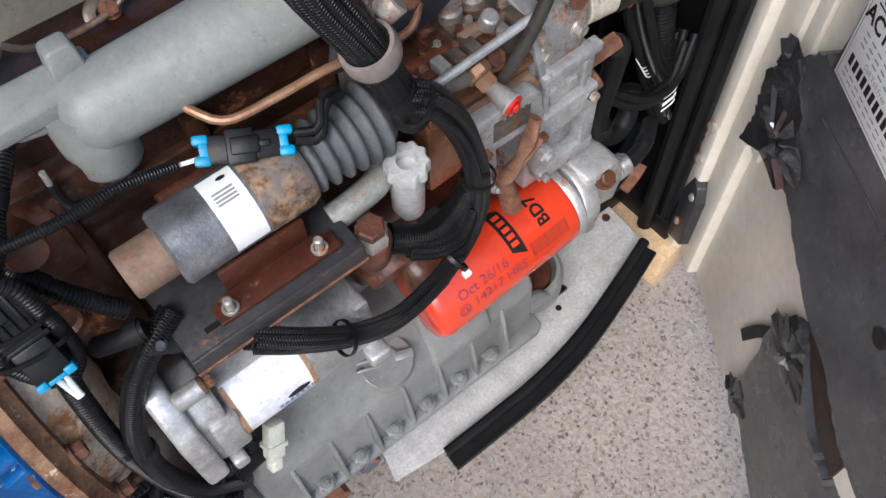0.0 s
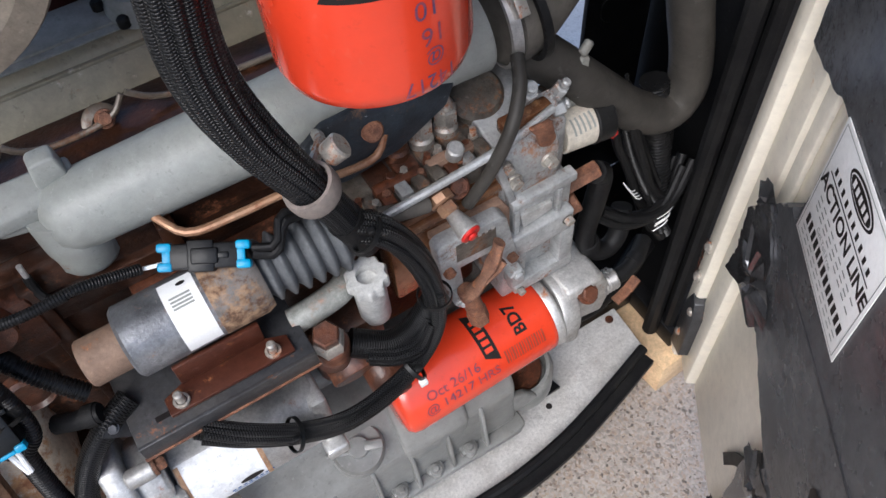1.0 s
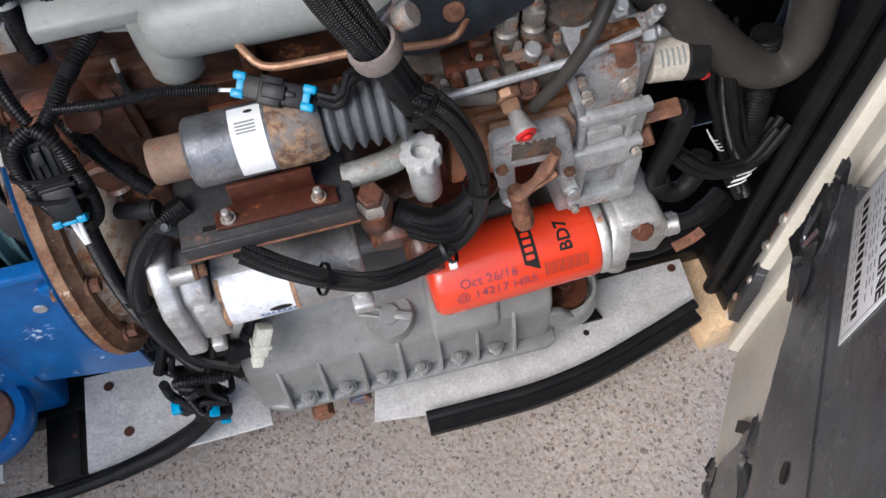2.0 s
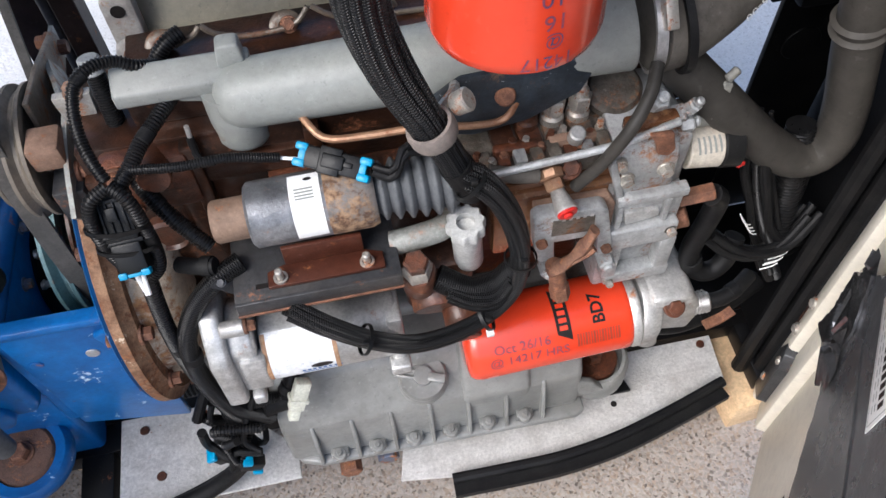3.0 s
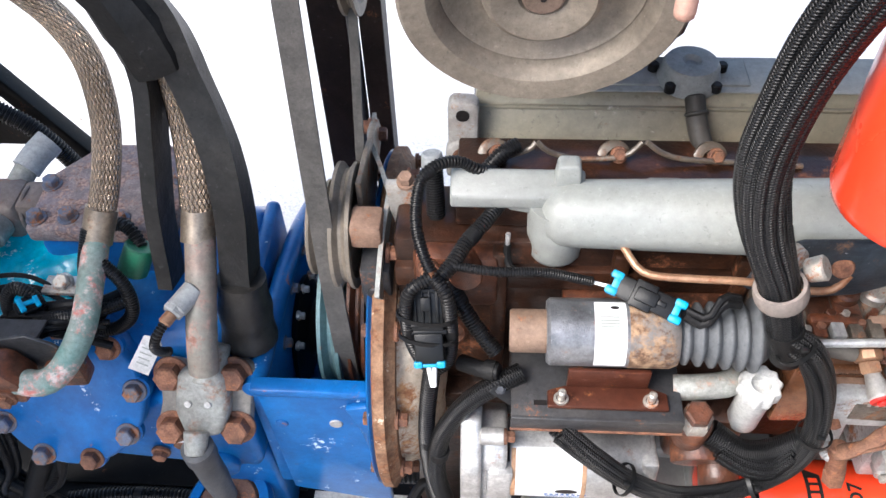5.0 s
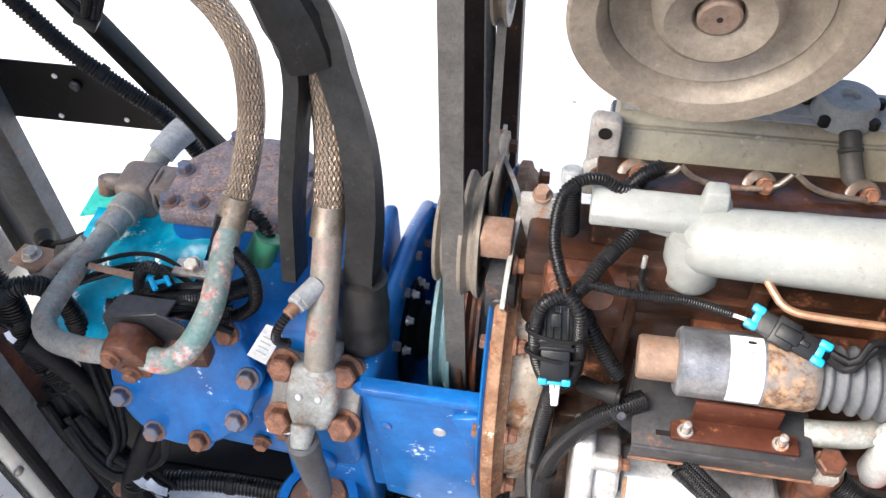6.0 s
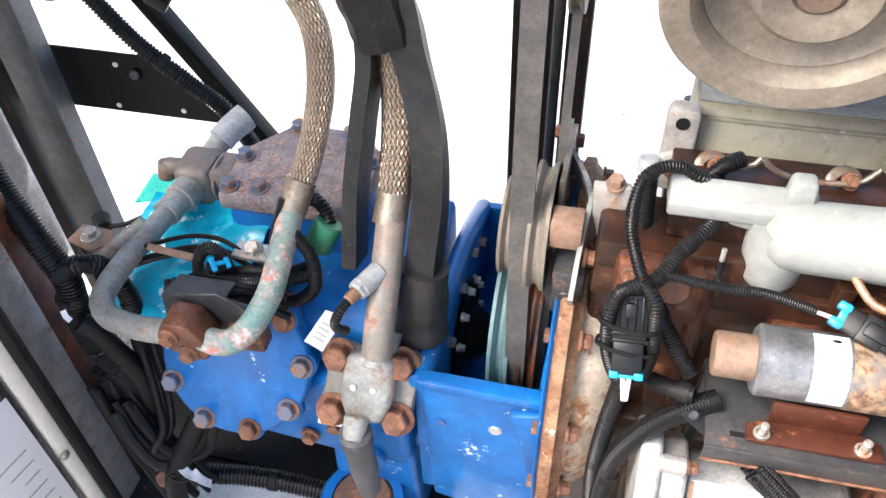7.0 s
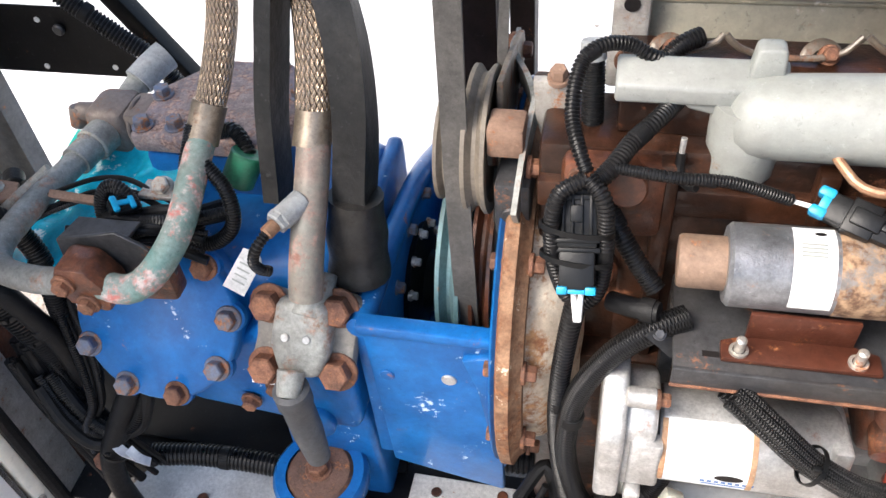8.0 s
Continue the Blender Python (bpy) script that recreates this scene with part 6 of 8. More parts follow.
for x, z in ((-0.334, 0.555), (-0.252, 0.560), (-0.215, 0.60)):
    bm = B()
    cyl(bm, (x, 0.499, z), (x, 0.4955, z), 0.010, seg=18)
    part("boss", bm, ALLOY if x > -0.3 and x < -0.22 else BLUE, bell)
bm = B()
lathe(bm, [(0, 0), (0.09, 0), (0.095, 0.01), (0.05, 0.02), (0.03, 0.05), (0, 0.05)], (-0.349, 0.72, 0.49), RT, 36)
part("clutch_hub", bm, BLACK_STEEL, bell)

fw = thing("flywheel_plate", (-0.165, 0.7, 0.35), "heavily rusted flywheel housing between housing and engine", "flywheel housing")
bm = B()
lathe(bm, [(0.15, 0), (0.262, 0), (0.268, 0.003), (0.268, 0.017), (0.258, 0.021), (0.250, 0.030), (0.15, 0.030)], (-0.183, 0.690, 0.575), RT, 72)
part("flange", bm, RUST_BRIGHT, fw)
bm = B()
lathe(bm, [(0.20, 0), (0.258, 0), (0.263, 0.003), (0.258, 0.007), (0.20, 0.007)], (-0.1905, 0.690, 0.575), RT, 72)
part("joint_ring", bm, BLUE, fw, "chipped blue joint ring")
bm = B()
lathe(bm, [(0.235, 0), (0.225, 0.03), (0.205, 0.055), (0.18, 0.07), (0.10, 0.075), (0, 0.075)], (-0.163, 0.690, 0.575), RT, 56)
part("bell", bm, mat("rust_streaked_alloy", (0.78, 0.69, 0.555), (0.6, 0.495, 0.375), 16, 0.5, 0.15, rust=0.5, rust_scale=13, rust_c=((0.24, 0.0975, 0.045), (0.51, 0.27, 0.12)), dirt=0.4, dirt_c=(0.15, 0.09, 0.06), bump=0.4, bump_scale=60), fw, "rust-streaked alloy bell")
for k in range(12):
    a = radians(12 + k * 30)
    y, z = 0.690 + 0.245 * math.cos(a), 0.575 + 0.245 * math.sin(a)
    bolt(fw, (-0.152, y, z), RT, 0.018, 0.012, BOLT_RUST)
    bolt(fw, (-0.1845, y, z), -RT, 0.018, 0.010, BOLT_RUST)


def pulley(name, c, axis, r, width, material, label, hub=0.3):
    ob = thing(name, c, label, "pulley", "belt pulleys")
    bm = B()
    w = width
    lathe(bm, [(0, 0), (r * hub, 0), (r * hub, w * 0.2), (r * 0.8, w * 0.25), (r * 0.84, 0), (r, 0), (r, w * 0.18), (r * 0.9, w * 0.42), (r * 0.9, w * 0.58), (r, w * 0.82), (r, w), (r * 0.84, w), (r * 0.8, w * 0.75), (r * hub, w * 0.8), (r * hub, w), (0, w)], c, axis, 64)
    part("rim", bm, material, ob)
    return ob


pA = pulley("idler_pulley", (-0.234, 0.645, 0.832), RT, 0.085, 0.026, PULLEY, "dusty grey idler pulley on the belt run", 0.35)
bm = B()
cyl(bm, (-0.209, 0.645, 0.832), (-0.203, 0.645, 0.832), 0.030, seg=20)
part("hub", bm, RUST, pA)
pulley("idler_pulley", (-0.274, 0.665, 0.806), RT, 0.066, 0.024, PULLEY, "tan dusty idler pulley behind the first", 0.35)
pulley("drive_pulley", (-0.278, 0.690, 0.60), RT, 0.135, 0.030, PULLEY_TEAL, "teal-grey drive pulley inside the blue housing", 0.4)
pulley("drive_pulley", (-0.236, 0.690, 0.60), RT, 0.130, 0.026, RUST, "rusty drive pulley inside the blue housing", 0.4)
pulley("tension_pulley", (-0.224, 0.862, 1.125), RT, 0.095, 0.020, PULLEY, "slim dusty upper pulley behind the belt", 0.3)
# the large fan pulley over the engine
fan = thing("fan_pulley", (0.012, 0.605, 1.19), "large dusty fan pulley with a round hub above the engine", "pulley", "belt pulleys")
FC = Vector((0.012, 0.600, 1.206))
FA = Vector((0, 0.975, 0.22)).normalized()      # the shaft dips a little towards the front
bm = B()
lathe(bm, [(0.050, 0.034), (0.080, 0.032), (0.090, 0.026), (0.098, 0.012), (0.1005, 0.010), (0.1015, 0.013), (0.103, 0.008), (0.108, -0.006), (0.112, -0.010), (0.136, -0.014), (0.140, -0.010), (0.140, 0.0), (0.130, 0.012), (0.130, 0.018), (0.140, 0.030), (0.140, 0.038), (0.11, 0.042), (0.05, 0.044)], FC, FA, 96)
part("rim", bm, PULLEY, fan)
bm = B()
lathe(bm, [(0.064, 0.034), (0.060, 0.004), (0.056, -0.006), (0.050, -0.010), (0.034, -0.006), (0.025, -0.001), (0.022, 0.006), (0.022, 0.030)], FC, FA, 64)
part("hub", bm, PULLEY, fan)
bm = B()
lathe(bm, [(0.0, -0.006), (0.018, -0.006), (0.0205, -0.004), (0.0205, 0.02)], FC, FA, 40)
part("shaft_end", bm, mat("tan_shaft", (0.225, 0.158, 0.12), (0.165, 0.12, 0.09), 30, 0.6, 0.3, dirt=0.4), fan)
bm = B()
cyl(bm, FC - FA * 0.0068, FC - FA * 0.005, 0.003, seg=10, bevel=0)
part("centre_mark", bm, PRINT, fan)
bm = B()
cyl(bm, FC + FA * 0.04, FC + FA * 0.28, 0.035)
part("shaft_housing", bm, RUST, fan)
bm = B()
box(bm, 0.06, 0.16, 0.72, 0.80, 1.13, 1.25, 0.01)
box(bm, 0.02, 0.10, 0.70, 0.86, 1.072, 1.15, 0.01)
cyl(bm, (0.135, 0.72, 1.22), (0.135, 0.69, 1.22), 0.02, seg=6)
part("bearing_bracket", bm, mat("dark_red_casting", (0.0675, 0.0225, 0.0225), (0.045, 0.018, 0.018), 20, 0.5, 0, dirt=0.3), fan, "dark red bearing bracket")

# belts
def belt(name, pts, w, h, label):
    ob = thing(name, pts[0], label, "belt", "drive belts")
    bm = B()
    strip(bm, pts, w, h * 0.55, up=(0, -1, 0.2), step=0.02)
    part("belt_back", bm, BELT, ob)
    for k in (-1, 0, 1):
        bm = B()
        strip(bm, [(x + k * w * 0.31, y + h * 0.5, z) for x, y, z in pts], w * 0.22, h * 0.5, up=(0, -1, 0.2), step=0.02)
        part("belt_rib", bm, RUBBER, ob)
    return ob


belt("drive_belt", [(-0.240, 0.575, 0.52), (-0.238, 0.566, 0.66), (-0.240, 0.575, 0.80), (-0.243, 0.60, 0.98), (-0.246, 0.635, 1.20), (-0.250, 0.68, 1.50)], 0.028, 0.010, "worn grey drive belt running up from the housing")
belt("drive_belt", [(-0.208, 0.60, 0.55), (-0.206, 0.615, 0.66), (-0.207, 0.67, 0.80), (-0.212, 0.78, 1.00), (-0.214, 0.86, 1.15)], 0.012, 0.009, "narrow brown-grey belt to the upper pulley")
# tensioner bracket: bent plates with bolts
tb = thing("tensioner_bracket", (-0.185, 0.62, 0.72), "bent steel tensioner bracket, rusty and bolted", "bracket")
bm = B()
strip(bm, [(-0.171, 0.535, 0.815), (-0.169, 0.58, 0.845), (-0.166, 0.62, 0.865), (-0.163, 0.655, 0.877)], 0.006, 0.042, up=(0, -0.5, 0.86), step=0.01)
strip(bm, [(-0.163, 0.654, 0.877), (-0.176, 0.70, 0.868), (-0.192, 0.75, 0.855), (-0.206, 0.80, 0.840), (-0.208, 0.85, 0.830)], 0.006, 0.046, up=(0, -0.5, 0.86), step=0.01)
part("bent_plate", bm, PIPE, tb, "pale bent steel plate")
bm = B()
prism(bm, [(0.63, 0.80), (0.70, 0.78), (0.79, 0.82), (0.84, 0.83), (0.82, 0.87), (0.72, 0.90), (0.64, 0.915)], "x", -0.204, -0.197, 0.001, seg=1)
part("back_plate", bm, mat("tan_streaked_plate", (0.30, 0.255, 0.20), (0.20, 0.155, 0.115), 26, 0.55, 0.15, rust=0.35, rust_scale=24, dirt=0.5, dirt_c=(0.09, 0.065, 0.045), bump=0.4), tb, "tan rust-streaked back plate")
bm = B()
box(bm, -0.207, -0.167, 0.578, 0.62, 0.860, 0.897, 0.005)
part("block", bm, TAN_RUST, tb, "tan rusty hexagon block")
bm = B()
box(bm, -0.197, -0.157, 0.556, 0.61, 0.765, 0.842, 0.006)
cyl(bm, (-0.178, 0.557, 0.80), (-0.178, 0.552, 0.80), 0.012, seg=14)
part("lug", bm, DARK_STEEL, tb, "oily dark lug")
for p, d in (((-0.203, 0.815, 0.845), RT), ((-0.162, 0.585, 0.845), RT), ((-0.212, 0.83, 0.845), -RT)):
    bolt(tb, p, d, 0.018, 0.014, BOLT_RUST)
bm = B()
prism(bm, [(-0.163, 0.930), (-0.118, 0.932), (-0.122, 0.885), (-0.138, 0.845), (-0.150, 0.845), (-0.160, 0.885)], "y", 0.622, 0.634, 0.002)
part("ear", bm, mat("dull_pale_plate", (0.45, 0.427, 0.39), (0.345, 0.323, 0.285), 30, 0.55, 0.2, rust=0.25, rust_scale=30, dirt=0.4), tb, "pale drilled mounting ear")
for x, z in ((-0.138, 0.862),):
    bolt(tb, (x, 0.621, z), FWD, 0.014, 0.006, BOLT)
bm = B()
tube(bm, [(-0.104, 0.630, 0.965), (-0.102, 0.622, 0.94), (-0.100, 0.607, 0.90), (-0.10, 0.59, 0.86)], 0.0115, 14, ridge=(0.0034, 0.0010))
part("sleeve", bm, LOOM, tb)
bm = B()
cyl(bm, (-0.1045, 0.633, 0.975), (-0.1035, 0.627, 0.955), 0.0128, 0.0135)
part("sleeve_cap", bm, GREY_PLASTIC, tb)
bolt(tb, (-0.137, 0.628, 0.931), Vector((0, -0.3, 1)), 0.016, 0.012, TAN_RUST)

# ---- compressor ----
comp = thing("compressor", (-0.56, 0.65, 0.16), "blue refrigerant compressor with rusty bolts and head", "compressor")
CX, CY, CZ = -0.632, 0.492, 0.629
CN = Vector((0, -0.85, 0.53)).normalized()     # the front bank's cover looks forward and up
bm = B()
prism(bm, [(0.535, 0.40), (0.55, 0.36), (0.60, 0.33), (0.86, 0.33), (0.90, 0.40), (0.90, 0.60), (0.84, 0.66), (0.62, 0.69), (0.56, 0.665), (0.535, 0.60)], "x", -0.735, -0.405, 0.02)
box(bm, -0.41, -0.385, 0.56, 0.86, 0.36, 0.66, 0.01)
cyl(bm, Vector((CX, CY, CZ)) - CN * 0.12, Vector((CX, CY, CZ)) - CN * 0.012, 0.110, seg=48)
part("crankcase", bm, BLUE, comp, sharp=50)
bm = B()
c = Vector((CX, CY, CZ))
lathe(bm, [(0.114, -0.012), (0.114, 0.000), (0.109, 0.005), (0.04, 0.010), (0, 0.011)], c, CN, 56)
cover = part("front_cover", bm, BLUE, comp, "round blue cover, scratched", sharp=50)
u, v, w = basis(CN)
for k in range(9):
    a = radians(6 + 40 * k)
    q = c + (u * math.cos(a) + v * math.sin(a)) * 0.104
    bm = B()
    cyl(bm, q - CN * 0.012, q + CN * 0.004, 0.020, seg=20, bevel=0.003)
    part("boss", bm, BLUE, cover)
for k in range(9):
    a = radians(6 + 40 * k)
    q = c + (u * math.cos(a) + v * math.sin(a)) * 0.104 + CN * 0.005
    if q.z < 0.72:
        bolt(cover, q, CN, 0.023, 0.013, (BLUE_BOLT, BOLT_RUST, BLUE_BOLT)[k % 3])
# lower casting and its ribs
bm = B()
prism(bm, [(-0.69, 0.46), (-0.64, 0.425), (-0.50, 0.405), (-0.395, 0.400), (-0.385, 0.43), (-0.388, 0.62), (-0.50, 0.62), (-0.60, 0.52)], "y", 0.500, 0.60, 0.012)
cyl(bm, (-0.455, 0.505, 0.42), (-0.455, 0.487, 0.42), 0.030)
part("lower_casting", bm, BLUE, comp, sharp=50)
for x, z in ((-0.545, 0.455), (-0.498, 0.50)):
    bolt(comp, (x, 0.494, z), FWD, 0.020, 0.010, BOLT_RUST)
bm = B()
prism(bm, [(-0.545, 0.14), (-0.385, 0.14), (-0.395, 0.40), (-0.535, 0.40)], "y", 0.535, 0.62, 0.01)
lathe(bm, [(0.036, 0.0), (0.072, 0.0), (0.076, 0.006), (0.076, 0.030), (0.070, 0.038), (0.054, 0.038)], (-0.478, 0.497, 0.235), Vector((0, -0.1, 1)), 40)
part("mounting_foot", bm, BLUE, comp, sharp=50)
bm = B()
lathe(bm, [(0, 0), (0.053, 0), (0.055, 0.02), (0.048, 0.030), (0.020, 0.034), (0, 0.034)], (-0.478, 0.497, 0.245), Vector((0, -0.1, 1)), 36)
part("rubber_mount", bm, mat("flaking_rust", (0.18, 0.0975, 0.0675), (0.12, 0.0675, 0.048), 50, 0.9, 0, rust=0.3, rust_scale=70, bump=1.0, bump_scale=160), comp, "flaking rusty mount cup")
bolt(comp, (-0.478, 0.494, 0.279), Vector((0, -0.1, 1)), 0.028, 0.018, BOLT_RUST)
# top head, rusted
HN = Vector((0, 0, 1))
HM = Matrix.Translation((-0.600, 0.755, 0.742))
bm = B()
box(bm, -0.100, 0.105, -0.076, 0.095, -0.12, 0.004, 0.012, m=HM)
part("cylinder_bank", bm, BLUE, comp)
bm = B()
prism(bm, [(-0.108, -0.080), (0.108, -0.080), (0.112, 0.06), (0.06, 0.108), (-0.05, 0.108), (-0.112, 0.03)], "z", 0.005, 0.034, 0.006, m=HM)
head = part("head", bm, HEADRUST, comp, "rust-flaked cylinder head")
for x, y in ((-0.095, -0.060), (-0.098, 0.011), (-0.049, -0.056), (-0.040, 0.094), (0.048, 0.094), (0.030, -0.060), (0.094, -0.050), (0.096, 0.030)):
    bolt(head, HM @ Vector((x, y, 0.034)), HN, 0.020, 0.012, BLUE_BOLT)
# suction flange with its four big bolts
FM = Matrix(((1, 0, 0, -0.4355), (0, 0.857, 0.514, 0.4956), (0, -0.514, 0.857, 0.614), (0, 0, 0, 1)))
FN = FM.to_3x3() @ Vector((0, -1, 0))
fl = part("suction_flange", prism(B(), [(-0.062, 0.052), (-0.046, 0.062), (-0.012, 0.054), (0.026, 0.056), (0.062, 0.062), (0.078, 0.050), (0.068, 0.0), (0.064, -0.042), (0.050, -0.058), (0.016, -0.052), (-0.024, -0.055), (-0.062, -0.062), (-0.077, -0.052), (-0.064, -0.006)], "y", 0.0, 0.025, 0.006, m=FM), mat("grey_brown_flange", (0.3, 0.277, 0.24), (0.225, 0.203, 0.173), 26, 0.6, 0.2, rust=0.2, rust_scale=24, dirt=0.4), comp, "grey-brown suction flange")
bm = B()
prism(bm, [(-0.026, 0.060), (0.042, 0.060), (0.044, 0.0), (0.030, -0.042), (-0.022, -0.046), (-0.036, 0.0)], "y", -0.030, 0.006, 0.012, m=FM)
cyl(bm, FM @ Vector((0.012, -0.012, 0.035)), FM @ Vector((0.019, 0.010, 0.088)), 0.0265, 0.0225)
cyl(bm, FM @ Vector((-0.004, -0.030, -0.030)), FM @ Vector((-0.004, -0.042, -0.062)), 0.018, 0.015)
part("valve_body", bm, PIPE, fl, sharp=50)
for k in (-0.012, 0.016):
    bm = B()
    cyl(bm, FM @ Vector((k, -0.030, 0.012)), FM @ Vector((k, -0.033, 0.012)), 0.0055, seg=14)
    part("cast_dot", bm, ALLOY, fl)
for x, v in ((-0.0445, 0.043), (0.0475, 0.046), (-0.0485, -0.042), (0.0465, -0.039)):
    bolt(comp, FM @ Vector((x, 0.0, v)), FN, 0.034, 0.020, BOLT_RUST)
bm = B()
lathe(bm, [(0.017, 0), (0.0235, 0.004), (0.0235, 0.03), (0.021, 0.034), (0.021, 0.10), (0.017, 0.17), (0, 0.17)], FM @ Vector((-0.004, -0.036, -0.052)), Vector((0.02, 0.03, -1)), 28)
part("stem_cap", bm, BOOT, comp, "grey rubber stem cap")
patch("flange_tag", 0.05, 0.012, comp, PAPER, FM @ Vector((-0.045, -0.001, -0.062)), RT, FM.to_3x3() @ Vector((0, 0, 1)), cells=1)
# suction pipe up to the braided hose in its split foam sleeve
suction = thing("suction_hose", (-0.43, 0.55, 0.72), "steel-braided suction hose with a split black foam sleeve", "hose", "refrigerant hoses")
bm = B()
tube(bm, [(-0.414, 0.494, 0.700), (-0.412, 0.510, 0.735), (-0.412, 0.540, 0.770), (-0.414, 0.578, 0.802), (-0.417, 0.615, 0.832)], 0.0205, 24)
part("pipe", bm, mat("patchy_copper_pipe", (0.285, 0.195, 0.158), (0.24, 0.225, 0.188), 16, 0.55, 0.1, rust=0.35, rust_scale=18, rust_c=((0.225, 0.105, 0.075), (0.39, 0.255, 0.21)), dirt=0.4, dirt_c=(0.15, 0.18, 0.15)), suction)
bm = B()
tube(bm, [(-0.420, 0.612, 0.828), (-0.418, 0.635, 0.855), (-0.417, 0.650, 0.875)], 0.0230, 24)
part("ferrule", bm, FERRULE, suction, "crimped steel ferrule")
HOSE1 = [(-0.418, 0.640, 0.865), (-0.416, 0.672, 0.93), (-0.420, 0.700, 1.00), (-0.432, 0.722, 1.08), (-0.478, 0.73, 1.18), (-0.56, 0.72, 1.28)]
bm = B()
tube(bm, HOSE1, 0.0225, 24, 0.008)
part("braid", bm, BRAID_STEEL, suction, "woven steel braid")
for side, off, w in ((-1, 0, 0.020), (1, -0.010, 0.040)):
    P = [(-0.417 + side * 0.055 + off, 0.588, 0.70), (-0.417 + side * 0.054 + off, 0.600, 0.76), (-0.416 + side * 0.052 + off * 0.3, 0.632, 0.86), (-0.416 + side * 0.042, 0.662, 0.95), (-0.424 + side * 0.028, 0.690, 1.03), (-0.444 + side * 0.025, 0.705, 1.11), (-0.495 + side * 0.022, 0.705, 1.20), (-0.58 + side * 0.02, 0.70, 1.29)]
    if side < 0:
        P = P[1:]
    bm = B()
    strip(bm, P, w, 0.050, up=(0, -0.6, 0.8), step=0.012)
    bmesh.ops.bevel(bm, geom=[e for e in bm.edges if len(e.link_faces) == 2 and e.calc_face_angle() > 0.8], offset=0.010, segments=3, affect="EDGES")
    part("foam_sleeve", bm, SLEEVE, suction, "split black foam sleeve")
bm = B()
tube(bm, [(-0.426, 0.692, 1.052), (-0.438, 0.698, 1.095), (-0.458, 0.70, 1.145), (-0.502, 0.705, 1.215), (-0.575, 0.70, 1.29), (-0.66, 0.68, 1.35)], 0.040, 9, 0.020, wobble=0.14)
part("sleeve_wrap", bm, SLEEVE, suction)
bm = B()
tube(bm, [(-0.378, 0.580, 0.655), (-0.377, 0.583, 0.675), (-0.374, 0.588, 0.72), (-0.370, 0.597, 0.775)], 0.041, 16, 0.01, taper=0.034, wobble=0.10)
part("sleeve_end", bm, SLEEVE, suction)
# pressure switch on the pipe, with its tag
bm = B()
cyl(bm, (-0.418, 0.556, 0.799), (-0.436, 0.524, 0.794), 0.0145, seg=20)
cyl(bm, (-0.435, 0.528, 0.7945), (-0.440, 0.518, 0.793), 0.0150, seg=6)
part("switch_body", bm, GREY_PLASTIC, suction)
bm = B()
cyl(bm, (-0.439, 0.519, 0.793), (-0.447, 0.503, 0.790), 0.0085)
part("switch_tip", bm, COPPER, suction)
bm = B()
tube(bm, [(-0.446, 0.505, 0.790), (-0.456, 0.492, 0.779), (-0.463, 0.488, 0.760), (-0.462, 0.494, 0.741), (-0.456, 0.502, 0.730)], 0.0062, 10, ridge=(0.0045, 0.0016))
part("switch_lead", bm, LOOM, suction)
bm = B()
sheet(bm, (-0.508, 0.480, 0.722), Vector((0.86, -0.10, -0.45)), Vector((0.42, 0.45, 0.76)), [(0, 0), (0.028, 0), (0.030, 0.05), (0.022, 0.06), (0.004, 0.055)], 0.0008)
part("tag", bm, mat("grubby_tag", (0.62, 0.62, 0.61), (0.52, 0.52, 0.51), 30, 0.6, 0, dirt=0.3), suction, "small white paper tag")
TU, TV = Vector((0.86, -0.10, -0.45)).normalized(), Vector((0.42, 0.45, 0.76)).normalized()
for k in range(4):
    patch("print_bar", 0.016, 0.0022, suction, GREY, Vector((-0.508, 0.480, 0.722)) + TU * 0.015 + TV * (0.014 + k * 0.008) + TU.cross(TV) * 0.0012, TU, TV, cells=1)
# discharge hose: braid, ferrule, painted elbow into the rusty block
disch = thing("discharge_hose", (-0.56, 0.55, 0.74), "bare steel-braided hose on a flaking painted elbow", "hose", "refrigerant hoses")
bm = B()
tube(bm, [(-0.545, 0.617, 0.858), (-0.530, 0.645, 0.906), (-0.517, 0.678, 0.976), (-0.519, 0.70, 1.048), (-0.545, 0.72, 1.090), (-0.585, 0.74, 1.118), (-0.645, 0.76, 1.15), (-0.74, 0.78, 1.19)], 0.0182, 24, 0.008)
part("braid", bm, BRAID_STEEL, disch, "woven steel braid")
bm = B()
tube(bm, [(-0.552, 0.600, 0.836), (-0.547, 0.612, 0.852), (-0.540, 0.627, 0.874)], 0.0205, 24)
part("ferrule", bm, FERRULE, disch, "brass-toned ferrule")
bm = B()
tube(bm, [(-0.550, 0.604, 0.842), (-0.550, 0.552, 0.815), (-0.550, 0.495, 0.79), (-0.566, 0.450, 0.768), (-0.590, 0.432, 0.757), (-0.625, 0.432, 0.758)], 0.0172, 20)
part("elbow", bm, TEAL, disch, "flaking teal and pink painted elbow")
bm = B()
prism(bm, [(-0.662, 0.735), (-0.615, 0.728), (-0.605, 0.760), (-0.625, 0.795), (-0.662, 0.797), (-0.678, 0.765)], "y", 0.415, 0.46, 0.008)
prism(bm, [(-0.60, 0.715), (-0.55, 0.72), (-0.55, 0.76), (-0.60, 0.76)], "y", 0.45, 0.48, 0.006)
part("manifold_block", bm, RUST, disch, "rusty brown manifold block")
for x, z in ((-0.656, 0.774), (-0.636, 0.746)):
    bolt(disch, (x, 0.414, z), FWD, 0.018, 0.008, BOLT_RUST)
liq = thing("discharge_pipe", (-0.75, 0.55, 0.70), "grey looping discharge pipe with a brown service valve", "pipe")
bm = B()
